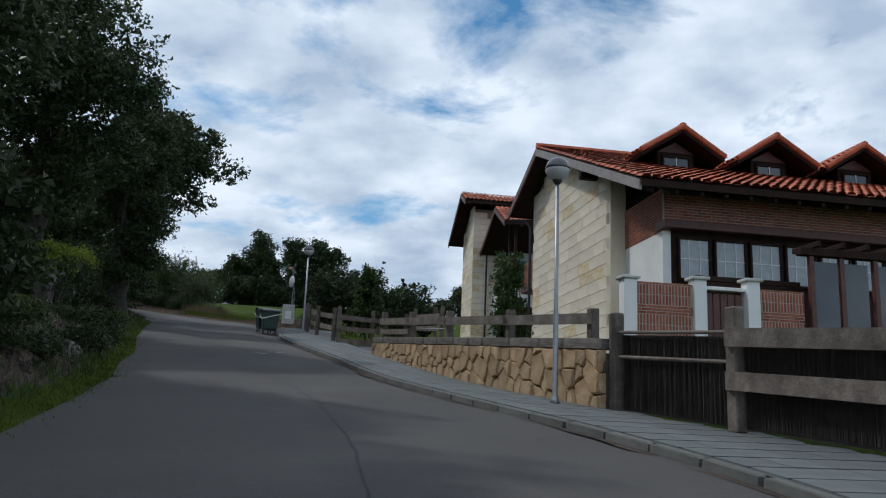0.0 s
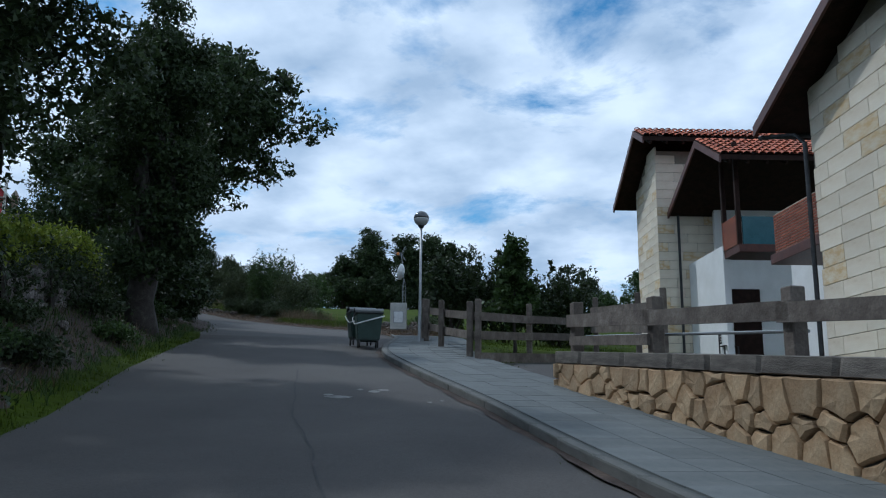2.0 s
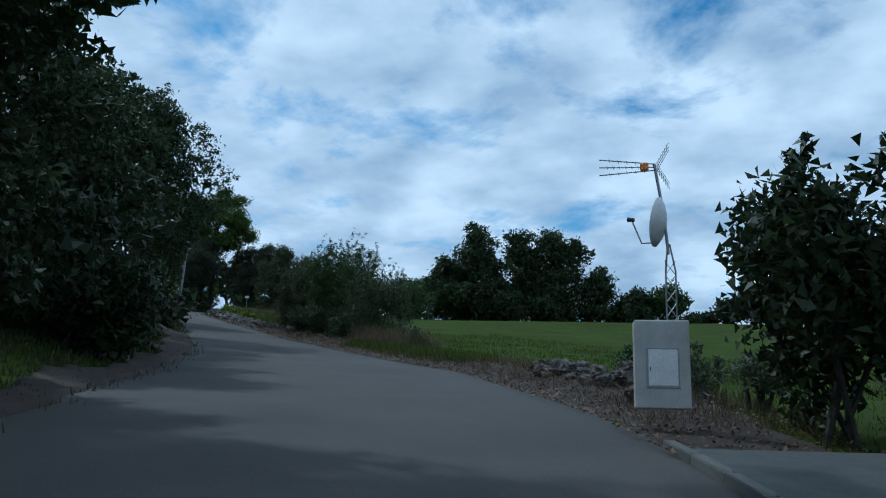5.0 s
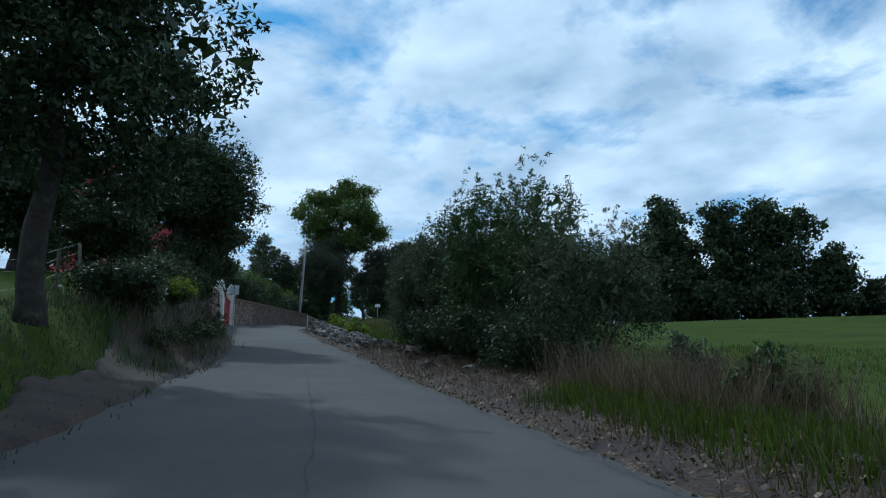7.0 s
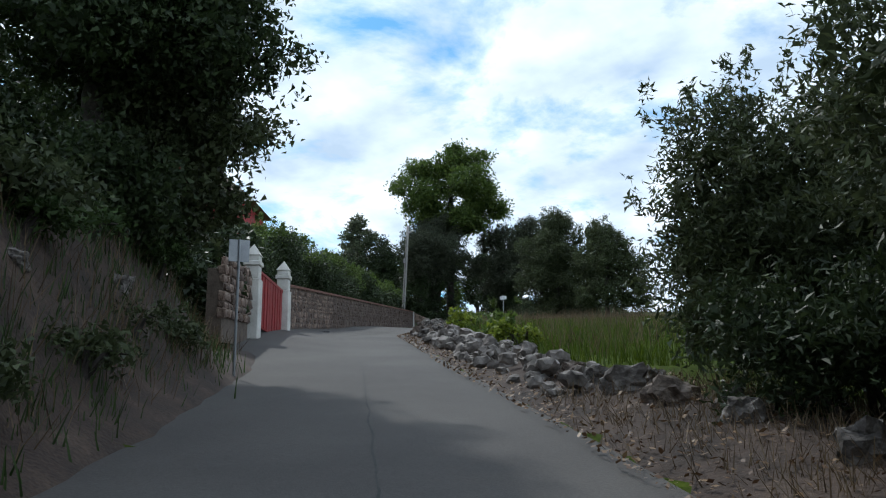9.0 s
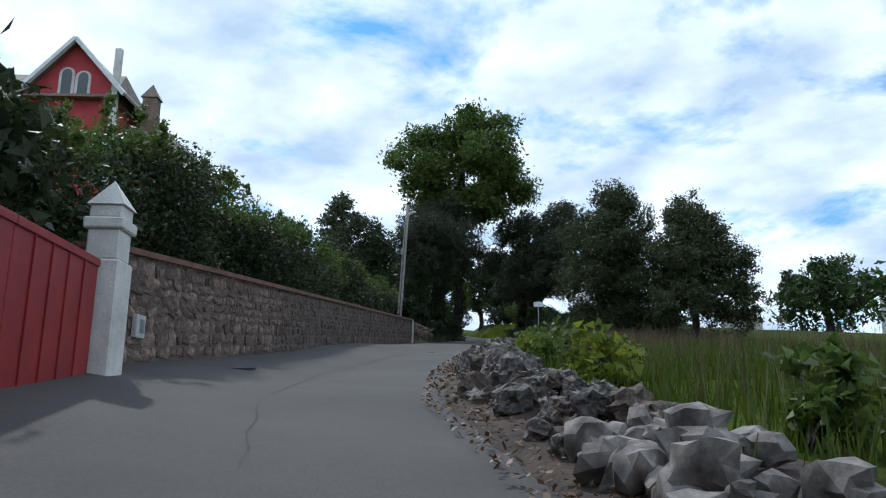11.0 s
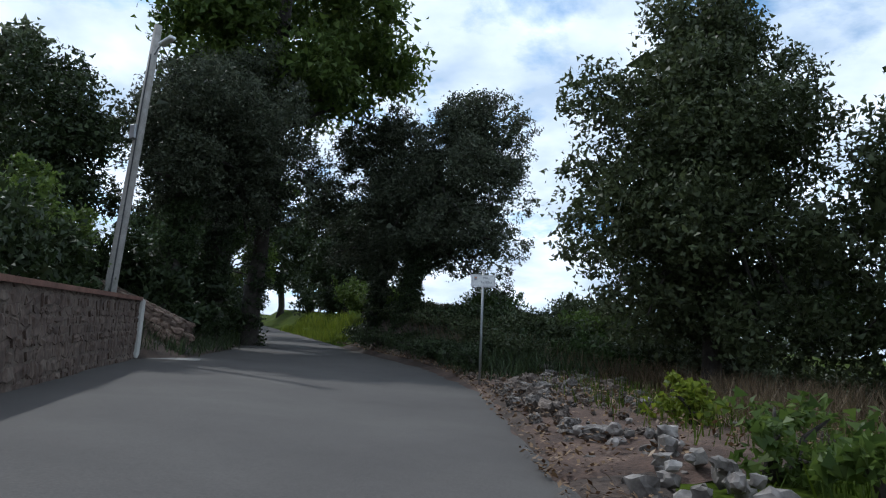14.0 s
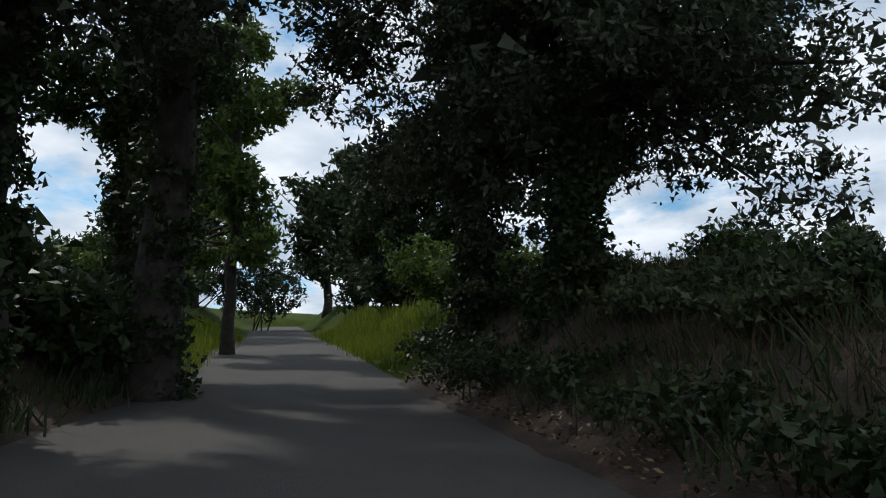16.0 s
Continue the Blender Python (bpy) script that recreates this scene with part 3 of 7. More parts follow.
def tree(name, x, y, height, width, leaf, label, seed, trunk=0.3, clear=0.25, leaves=9000, size=0.16, squash=1.0, lean=(0, 0), lumps=9, base_up=0.0, category="tree", clump=0.22, limb_count=12, shape="round", group="", lobe=(0.13, 0.22), mass=24, gaps=0.0, ivy=None):
    """A tree on the ground at x, y: trunk and limbs, and a crown of leafy lobes wound about its axis. clear: the part of its height below the crown; lean: how far the crown's top lies off the foot."""
    rng = random.Random(seed)
    z0 = land(x, y) + base_up
    ob = thing(name, Matrix.Translation((x, y, z0)), label, category, group)
    blobs = []
    low, top = height * clear, height
    half = (top - low) / 2
    prof = np.array(PROFILE[shape])
    n = int(lumps * 1.25)
    for i in range(n):
        if rng.random() < gaps:
            continue
        k = min(1, max(0, (i + 0.5) / n + rng.uniform(-0.06, 0.06)))
        a = i * 2.39996 + rng.uniform(-0.5, 0.5) + seed
        wide = width * 0.5 * float(np.interp(k, prof[:, 0], prof[:, 1])) * rng.uniform(0.74, 1.14)
        q = min(width * rng.uniform(*lobe), half * 0.6) * (0.75 + 0.25 * wide / (width * 0.5))
        r = max(0.0, wide - q) * rng.choice((1, 1, 1, 0.8, 0.5))
        c = Vector((lean[0] * (0.4 + 0.6 * k) + r * math.cos(a), lean[1] * (0.4 + 0.6 * k) + r * math.sin(a), low + q * 0.7 + k * (top - low - q * 1.5)))
        blobs.append((*c, q, q, q * rng.uniform(0.65, 0.9) * squash))
        for j in range(3):
            f = q * rng.uniform(0.42, 0.66)
            d = Vector((rng.gauss(0, 1), rng.gauss(0, 1), rng.gauss(0.1, 0.7))).normalized() * q * rng.uniform(0.75, 1.1)
            blobs.append((*(c + d), f, f, f * rng.uniform(0.65, 0.95)))
    limbs(ob, (0, 0, 0), (lean[0] * 0.45, lean[1] * 0.45, low + half * 1.2), trunk, blobs, rng, limb_count)
    core = [(lean[0] * (0.4 + 0.6 * k), lean[1] * (0.4 + 0.6 * k), low + k * 2 * half, width * 0.26, width * 0.26, half * 0.34) for k in (0.3, 0.5, 0.7)] if not gaps else []
    v = np.r_[leaf_cloud(blobs, leaves, size, seed, clump, mass=mass), leaf_cloud(core, 10, size, seed, clump, mass=mass)] if core else leaf_cloud(blobs, leaves, size, seed, clump, mass=mass)
    ob2 = new("crown", quads_mesh("crown", v, leaf))
    ob2.parent = ob
    if ivy:
        up = low + half * 0.8
        wrap = [(lean[0] * 0.45 * k / 16 * up / (low + half * 1.2) + rng.uniform(-0.1, 0.1), lean[1] * 0.45 * k / 16 * up / (low + half * 1.2) + rng.uniform(-0.1, 0.1), k / 16 * up, trunk * rng.uniform(1.1, 1.7), trunk * rng.uniform(1.1, 1.7), 0.5) for k in range(17)]
        ob3 = tagged(new("ivy", quads_mesh("ivy", leaf_cloud(wrap, 15000, 0.085, seed + 5, 0.13, long=1.2), ivy)), "dark ivy round the trunk")
        ob3.parent = ob
    return ob


def shrub(name, x, y, height, width, leaf, label, seed, leaves=5000, size=0.12, clump=0.22, depth=None, lumps=7, category="shrub", sprays=0, base_up=0.0, long=1.9, group="", turn=0.0):
    rng = random.Random(seed)
    z0 = land(x, y) + base_up
    ob = thing(name, pose(x, y, z0, 0, 0, turn), label, category, group)
    depth = depth or width
    blobs = []
    for i in range(lumps):
        q = rng.uniform(0.18, 0.3)
        blobs.append((rng.uniform(-0.33, 0.33) * width, rng.uniform(-0.33, 0.33) * depth, height * rng.uniform(0.22, 0.78), width * q, depth * q, height * rng.uniform(0.18, 0.3)))
    for i in range(5):
        bm = bmesh.new()
        b = blobs[i % len(blobs)]
        foot = Vector((rng.uniform(-0.12, 0.12) * width, rng.uniform(-0.12, 0.12) * depth, -0.15))
        tube(bm, [foot, foot.lerp(Vector(b[:3]), 0.55) + Vector((0, 0, 0.15)), Vector(b[:3])], [0.05, 0.035, 0.012], 5)
        part("stem", bm, M_BARK, ob)
    v = leaf_cloud(blobs, leaves, size, seed, clump, long=long, mass=30)
    for i in range(sprays):
        b = blobs[rng.randrange(len(blobs))]
        tip = Vector((b[0] + rng.uniform(-1, 1) * b[3], b[1] + rng.uniform(-1, 1) * b[4], b[2] + b[5] * 0.8))
        end = tip + Vector((rng.uniform(-0.35, 0.35), rng.uniform(-0.35, 0.35), rng.uniform(0.4, 1.0))) * (height * 0.2)
        line = [(*tip.lerp(end, k / 5), 0.07, 0.07, 0.1) for k in range(6)]
        v = np.r_[v, leaf_cloud(line, 70, size, seed + i + 1, 0.05, per=7, long=long)]
    ob2 = new("foliage", quads_mesh("foliage", v, leaf))
    ob2.parent = ob
    return ob


def at(s, l):
    p = spot(s, l)
    return p.x, p.y


# left of the lane, by the start
tree("oak_tree", *at(37.5, -5.5), 10.2, 4.5, L_OAK, "large dark evergreen oak on the roadside bank", 11, 0.42, 0.12, 46000, 0.085, lumps=14)
tree("oak_tree", *at(30.0, -7.4), 12.0, 9.2, L_OAK, "tall dark evergreen oak behind an ivy-clad wall", 12, 0.4, 0.24, 44000, 0.1, lumps=17)
tree("oak_tree", *at(13.0, -9.2), 13.5, 9.0, L_OAK, "broad dark oak over the grassy bank", 23, 0.4, 0.05, 22000, 0.13, lumps=14)
tree("oak_tree", *at(18.5, -8.8), 12.0, 9.0, L_OAK, "dense dark oak overhanging the grassy bank", 13, 0.4, 0.06, 36000, 0.12, lumps=14)
tree("oak_tree", *at(9.0, -10.5), 13.0, 9.0, L_OAK, "tall dark oak over the lane's bank", 14, 0.4, 0.2, 16000, 0.15, lumps=13)
tree("oak_tree", *at(23.5, -10.5), 10.0, 7.5, L_DARK, "dark bushy tree behind the roadside wall", 15, 0.3, 0.08, 24000, 0.13, lumps=12)
# left of the lane beyond the bend
tree("oak_tree", *at(52.5, -9.0), 10.0, 8.0, L_OAK, "dark roadside oak with low branches", 16, 0.35, 0.03, 20000, 0.13, lumps=12)
tree("oak_tree", *at(63.0, -9.4), 11.0, 9.0, L_OAK, "tall dark oak standing on a grassy bank", 17, 0.35, 0.05, 34000, 0.11, lumps=13)
tree("oak_tree", *at(79.6, -5.8), 10.8, 8.6, L_OAK, "tall oak with a bare trunk on the bank", 18, 0.28, 0.22, 36000, 0.1, lumps=13)
tree("oak_tree", -54.2, 75.2, 6.6, 7.4, L_OAK, "oak with a spreading crown above a fence", 19, 0.22, 0.34, 60000, 0.075, lumps=17, clump=0.18, shape="dome")
tree("oak_tree", -61.2, 75.8, 6.8, 6.4, L_OAK, "slim oak behind the fence on the bank", 29, 0.2, 0.36, 26000, 0.09, lumps=13)
tree("oak_tree", -55.4, 69.3, 5.6, 5.4, L_OAK, "dense dark oak on the rise above the fence", 39, 0.2, 0.06, 22000, 0.1, lumps=13)
tree("oak_tree", *at(96.4, -4.1), 5.0, 4.4, L_OLIVE, "grey-green tree leaning over the bank by the gate", 20, 0.18, 0.05, 26000, 0.08, lumps=12, lean=(0.5, 0.5))
# shrubs on the right
for i, (s, l, h, w, mat, n) in enumerate([(84.5, 6.0, 5.6, 4.2, L_MID, 42000), (88.0, 5.7, 4.6, 3.8, L_OLIVE, 46000), (91.2, 5.6, 4.0, 3.4, L_OLIVE, 46000), (80.6, 6.8, 4.4, 3.8, L_OLIVE, 20000), (79.6, 5.4, 1.7, 2.8, L_DARK, 9000), (83.0, 4.9, 1.7, 2.8, L_DARK, 12000), (86.2, 4.8, 1.6, 2.6, L_OAK, 12000), (89.2, 4.7, 1.6, 2.6, L_DARK, 12000), (95.0, 6.8, 3.4, 3.0, L_MID, 18000), (89.0, 9.8, 4.6, 4.6, L_OAK, 10000)]):
    shrub("roadside_shrub", *at(s, l), h, w, mat, "tall leafy roadside shrub with upright shoots", 40 + i, n, 0.036, sprays=34, group="roadside shrubs", long=3.0, lumps=13, clump=0.17)
# field edge, far trees
for i, (x, y, h, w, mat, c) in enumerate([(-57.0, 142, 15.0, 11.5, L_OAK, 20000), (-47.5, 146.5, 15.4, 11.5, L_OAK, 20000), (-52.0, 145.0, 14.8, 11.5, L_OAK, 18000), (-41.5, 149, 9.5, 8, L_OAK, 9000), (-61.5, 141, 10.5, 7.5, L_OAK, 9000), (-38, 151, 5.5, 6, L_DARK, 5000), (-53, 140, 7, 9, L_DARK, 8000), (-46, 143, 6.5, 8, L_DARK, 7000),
                                           (-76, 160, 7, 9, L_MID, 6000), (-30.5, 140.0, 5.1, 5.0, L_MID, 3500), (-23.8, 146.9, 2.9, 4.5, L_DARK, 3500), (-20.9, 150.8, 6.0, 5.5, L_DARK, 3500), (-17.8, 146.4, 3.3, 5, L_MID, 3500), (-12.8, 151.0, 7.6, 6, L_MID, 3500), (-10.0, 156.4, 4.5, 5, L_DARK, 3500), (-33.6, 138.8, 3.9, 5, L_DARK, 3500), (-61.8, 128.6, 5.7, 7.5, L_MID, 3500), (-27.7, 148.8, 1.6, 5, L_DARK, 3500)]):
    tree("field_tree", x, y, h, w, mat, "dark broad-crowned tree at the far edge of the field", 60 + i, 0.4, 0.03, c, 0.26, lumps=14, clump=0.5, group="trees beyond the field", limb_count=6, shape="dome")
# end of the lane
tree("poplar_tree", -95.0, 130.5, 18.4, 12.4, L_LIGHT, "tall poplar with light green leaves above darker trees", 80, 0.36, 0.5, 36000, 0.18, lumps=26, clump=0.4, gaps=0.16, lobe=(0.09, 0.15), lean=(1.5, -0.8), mass=14, ivy=L_DARK)
tree("evergreen_oak", *at(165.2, 0.9), 10.4, 7.0, L_HOLM, "large evergreen oak arching over the lane from the bank", 81, 0.24, 0.24, 58000, 0.074, lumps=19, clump=0.16, lean=(0.4, 0.2), ivy=L_DARK)
tree("evergreen_oak", *at(162.2, 1.9), 9.8, 8.2, L_HOLM, "evergreen oak with a thick trunk on the bank", 82, 0.27, 0.24, 74000, 0.07, lumps=21, clump=0.16, lean=(2.2, 1.2), shape="dome", ivy=L_DARK)
tree("evergreen_oak", -93.9, 127.0, 11.2, 7.4, L_HOLM, "ivy-covered evergreen oak beside the lane", 83, 0.34, 0.36, 52000, 0.075, lumps=19, clump=0.17, lean=(0.0, 0.3), ivy=L_DARK)
tree("evergreen_oak", *at(156.6, -5.8), 9.2, 6.8, L_HOLM, "dark leaning evergreen oak at the lane's edge", 84, 0.32, 0.42, 48000, 0.07, lumps=17, clump=0.16, lean=(0.2, 1.2), ivy=L_OAK)
tree("evergreen_oak", *at(155.0, -9.6), 7.5, 6.6, L_DARK, "dense dark evergreen oak behind the lane's shrubs", 94, 0.28, 0.12, 26000, 0.1, lumps=14)
tree("roadside_tree", -98.9, 133.0, 12.5, 5.0, L_MID, "ivy-clad roadside tree with yellow-green leaves", 85, 0.36, 0.25, 20000, 0.1, lumps=13, gaps=0.3, lobe=(0.1, 0.18), mass=6, ivy=L_OAK)
tree("roadside_tree", -102.6, 139.4, 10.5, 5.2, L_LIGHT, "airy roadside tree with light green leaves", 89, 0.2, 0.15, 16000, 0.12, lumps=14, gaps=0.25, lobe=(0.1, 0.18), mass=6)
tree("roadside_tree", -101.6, 147.4, 7.2, 6.0, L_DARK, "dark round-crowned tree over the lane", 86, 0.3, 0.02, 26000, 0.13, lumps=12, shape="dome")
tree("laurel_tree", -76.7, 122.4, 9.0, 7.3, L_OLIVE, "dense conical laurel tree in the meadow", 87, 0.2, 0.09, 80000, 0.075, lumps=20, shape="column", clump=0.18)
tree("laurel_tree", -71.5, 121.0, 7.4, 6.8, L_OLIVE, "broad dense laurel tree in the meadow", 88, 0.2, 0.05, 60000, 0.08, lumps=18, shape="dome", clump=0.18)

# ---- repeated pieces ----
def block_meshes(name, mat, count, seed, jitter=0.12, bevel=0.12):
    """Unit blocks (1 x 1 x 1, centred) with chipped edges, to be scaled."""
    rng = random.Random(seed)
    out = []
    for i in range(count):
        bm = bmesh.new()
        box(bm, (-0.5, -0.5, -0.5), (0.5, 0.5, 0.5), bevel)
        for v in bm.verts:
            v.co += Vector((rng.uniform(-1, 1), rng.uniform(-1, 1), rng.uniform(-1, 1))) * jitter * 0.5
        me = bpy.data.meshes.new(name)
        bm.to_mesh(me)
        bm.free()
        me.materials.append(mat)
        out.append(me)
    return out


def piece(name, me, parent, loc, scale=(1, 1, 1), rot=(0, 0, 0)):
    ob = new(name, me)
    ob.parent = parent
    ob.location, ob.rotation_euler, ob.scale = loc, rot, scale
    return ob


def frame_of(a, b):
    """The pose with x from a towards b on the level, y to its left, at a; and the length and the rise of the way."""
    a, b = Vector(a), Vector(b)
    d = b - a
    return Matrix.Translation(a) @ Matrix.Rotation(math.atan2(d.y, d.x), 4, "Z"), math.hypot(d.x, d.y), d.z


def sloped(bm, x0, x1, y0, y1, lo0, lo1, hi0, hi1):
    """A block between x0 and x1 whose underside and top climb."""
    p = [(x0, y0, lo0), (x1, y0, lo1), (x1, y1, lo1), (x0, y1, lo0), (x0, y0, hi0), (x1, y0, hi1), (x1, y1, hi1), (x0, y1, hi0)]
    v = [bm.verts.new(q) for q in p]
    for f in ((0, 3, 2, 1), (4, 5, 6, 7), (0, 1, 5, 4), (1, 2, 6, 5), (2, 3, 7, 6), (3, 0, 4, 7)):
        bm.faces.new([v[i] for i in f])


def rubble(ob, length, rise, height, thick, meshes, rng, row=(0.2, 0.34), wide=(0.25, 0.6), sides=(-1,), x_from=0.0, most=10 ** 6, name="stone"):
    """Irregular stones in rough courses on the faces of a wall that runs along x."""
    made = 0
    for side in sides:
        z = 0.0
        while z < height - 0.06:
            h = min(rng.uniform(*row), height - z)
            x = x_from - rng.uniform(0, 0.2)
            while x < length and made < most:
                w = rng.uniform(*wide)
                w = min(w, length - x + 0.05)
                if w > 0.08:
                    hh = h * rng.uniform(0.86, 1.12)
                    piece(name, rng.choice(meshes), ob, (x + w / 2, side * thick / 2, rise * (x + w / 2) / length + z + h / 2), (w * 0.97, 0.16 * rng.uniform(0.7, 1.4), hh * 0.95), (rng.uniform(-0.05, 0.05), rng.uniform(-0.09, 0.09) + math.atan2(-rise, length), rng.uniform(-0.04, 0.04)))
                    made += 1
                x += w
            z += h


def clip_cell(poly, nx, ny, c):
    """The part of a convex polygon where nx * x + ny * y <= c."""
    out = []
    for i, p in enumerate(poly):
        q = poly[(i + 1) % len(poly)]
        dp, dq = nx * p[0] + ny * p[1] - c, nx * q[0] + ny * q[1] - c
        if dp <= 0:
            out.append(p)
        if dp * dq < 0:
            k = dp / (dp - dq)
            out.append((p[0] + (q[0] - p[0]) * k, p[1] + (q[1] - p[1]) * k))
    return out


def fitted_stones(ob, length, bottom, top, wide, high, depth, mat, rng, y, name="stone"):
    """Rough polygonal stones of many sizes fitted together over the face of a wall along x, each an object of its own."""
    tall = sum(top(length * k) - bottom(length * k) for k in (0.1, 0.5, 0.9)) / 3
    rows, cols = max(2, round(tall / high)), max(2, round(length / wide))
    hh, ww = tall / rows, length / cols
    seeds = [((i + 0.5 + 0.5 * (r % 2) + rng.uniform(-0.34, 0.34)) * ww, (r + 0.5 + rng.uniform(-0.32, 0.32)) * hh, rng.uniform(0, 1) ** 2 * ww * hh * 0.55) for r in range(rows) for i in range(-1, cols + 1)]
    for sx, sy, sw in seeds:
        poly = [(0, 0), (length, 0), (length, tall), (0, tall)]
        for ox, oy, ow in seeds:
            if (ox, oy) != (sx, sy) and abs(ox - sx) < 3.5 * ww:
                nx, ny = ox - sx, oy - sy
                poly = clip_cell(poly, nx, ny, (ox * ox + oy * oy - sx * sx - sy * sy - ow + sw) / 2)
                if len(poly) < 3:
                    break
        if len(poly) < 3 or max(p[0] for p in poly) - min(p[0] for p in poly) < 0.08:
            continue
        cx, cy = sum(p[0] for p in poly) / len(poly), sum(p[1] for p in poly) / len(poly)
        z0 = bottom(cx) + cy / tall * (top(cx) - bottom(cx))
        rough, d = [], depth * rng.uniform(0.75, 1.25)
        for i, p in enumerate(poly):
            q = poly[(i + 1) % len(poly)]
            rough += [p, ((p[0] + q[0]) / 2 + rng.uniform(-0.012, 0.012), (p[1] + q[1]) / 2 + rng.uniform(-0.012, 0.012))]
        bm, rings = bmesh.new(), []
        for inset, yy, jit in ((0.010, 0.0, 0), (0.014, -d * 0.6, 0.004), (0.040, -d * 0.94, 0.007)):
            ring = []
            for px, pz in rough:
                ex, ez = px - cx, pz - cy
                m = max(math.hypot(ex, ez), 1e-4)
                k = max(0.25, 1 - inset / m)
                gx, gz = cx + ex * k, cy + ez * k
                ring.append(bm.verts.new((gx - cx + rng.uniform(-jit, jit), yy + rng.uniform(-jit, jit) * 1.5, bottom(gx) + gz / tall * (top(gx) - bottom(gx)) - z0)))
            rings.append(ring)
        mid = bm.verts.new((0, -d * rng.uniform(0.96, 1.04), 0))
        n = len(rough)
        for i in range(n):
            j = (i + 1) % n
            for a, b in zip(rings, rings[1:]):
                bm.faces.new((a[i], a[j], b[j], b[i]))
            bm.faces.new((rings[2][i], rings[2][j], mid))
        bmesh.ops.recalc_face_normals(bm, faces=bm.faces[:])
        me = bpy.data.meshes.new(name)
        bm.to_mesh(me)
        bm.free()
        me.materials.append(mat)
        piece(name, me, ob, (cx, y, z0))


def tile_slope(name, across, down, parent, m, pitch_w=0.24, pitch_l=0.36):
    """A slope of curved clay tiles: x runs along the eave, y up the slope, in the frame m."""
    rng = random.Random(5)
    v, f = [], []
    nx, ny = int(across / pitch_w), int(math.ceil(down / pitch_l))
    for i in range(nx):
        for j in range(ny):
            x0 = i * pitch_w
            y0, y1 = j * pitch_l - 0.05, min((j + 1) * pitch_l, down)
            dz, dx = rng.uniform(-0.008, 0.008), rng.uniform(-0.01, 0.01)
            b = len(v)
            for y, up, k in ((y0, 0.035, 1.0), (y1, 0.0, 0.86)):
                for a in range(5):
                    t = math.pi * a / 4
                    v.append((x0 + pitch_w / 2 + dx - math.cos(t) * pitch_w * 0.5 * k, y, up + dz + math.sin(t) * 0.075 * k))
            for a in range(4):
                f.append((b + a, b + a + 1, b + a + 6, b + a + 5))
    ob = raw(name, v, f, M_TILE, parent)
    ob.matrix_local = m
    ob["kind"] = "stuff"
    return ob


# ---- pavement, kerb and driveway ----
EDGE_S = np.arange(-34, 50.01, 0.25)
EDGE = np.array([tuple(spot(q, float(right_edge(q)), flat=True)) for q in EDGE_S])
EDGE = np.stack([np.convolve(np.pad(EDGE[:, k], 10, mode="edge"), np.ones(21) / 21, "valid") for k in range(3)], 1)


def edge_at(q, off=0.0, up=0.0):
    """A place by the lane's smoothed right edge, off metres outside it, and the way along it."""
    p = Vector([float(np.interp(q, EDGE_S, EDGE[:, k])) for k in range(3)])
    d = Vector([float(np.interp(q + 0.4, EDGE_S, EDGE[:, k]) - np.interp(q - 0.4, EDGE_S, EDGE[:, k])) for k in range(3)])
    out = Vector((d.y, -d.x, 0)).normalized()
    return p + out * off + Vector((0, 0, up)), d.normalized()


def edge_strip(name, s0, s1, ds, lo, hi, up, mat, label, category):
    v, f = [], []
    rows = np.arange(s0, s1 + 1e-6, ds)
    for q in rows:
        for k in range(4):
            v.append(tuple(edge_at(q, lo(q) + (hi(q) - lo(q)) * k / 3, up)[0]))
    for i in range(len(rows) - 1):
        for k in range(3):
            j = i * 4 + k
            f.append((j, j + 1, j + 5, j + 4))
    return tagged(raw(name, v, f, mat, smooth=True), label, category, kind="structure")


def make_pavement():
    bed = edge_strip("pavement", -30, 46.0, 0.5, lambda q: 0.1, lambda q: 2.9 if q < 27 else 2.4, 0.108, M_PAVEBED, "grey paved footpath with square slabs along the lane", "pavement")
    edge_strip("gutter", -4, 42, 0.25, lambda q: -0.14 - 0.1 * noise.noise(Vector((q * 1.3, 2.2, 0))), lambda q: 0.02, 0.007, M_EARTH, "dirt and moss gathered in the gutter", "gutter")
    meshes = []
    for i in range(4):
        bm = bmesh.new()
        box(bm, (-0.5, -0.5, 0), (0.5, 0.5, 1), 0.012)
        me = bpy.data.meshes.new("paving_slab")
        bm.to_mesh(me)
        bm.free()
        me.materials.append(M_PAVE)
        meshes.append(me)
    rng = random.Random(2)
    n, q = 0, 4.0
    while q < 46 and n < 296:
        for k in range(5 if q < 27 else 4):
            if n >= 296:
                break
            p, d = edge_at(q, 0.17 + 0.545 * (k + 0.5), 0.095 + rng.uniform(0, 0.004))
            ob = piece("paving_slab", meshes[n % 4], None, (0, 0, 0))
            ob.parent = bed
            ob.matrix_world = Matrix.Translation(p) @ Matrix.Rotation(math.atan2(d.y, d.x), 4, "Z") @ Matrix.Rotation(-math.asin(d.z), 4, "Y") @ Matrix.Diagonal((0.578, 0.535, 0.03, 1))
            n += 1
        q += 0.592
    kerb = tagged(new("kerb"), "low grey stone kerb edging the footpath, mossy at its foot", "kerb", kind="structure")
    me = block_meshes("kerb_stone", M_KERB, 4, 4, 0.03, 0.07)
    q = -20.0
    while q < 46:
        p, d = edge_at(q + 0.49, 0.06, -0.02)
        ob = piece("kerb_stone", rng.choice(me), kerb, (0, 0, 0))
        ob.matrix_world = Matrix.Translation(p) @ Matrix.Rotation(math.atan2(d.y, d.x), 4, "Z") @ Matrix.Rotation(-math.asin(d.z), 4, "Y") @ Matrix.Diagonal((0.985, 0.13, 0.27, 1))
        q += 0.98


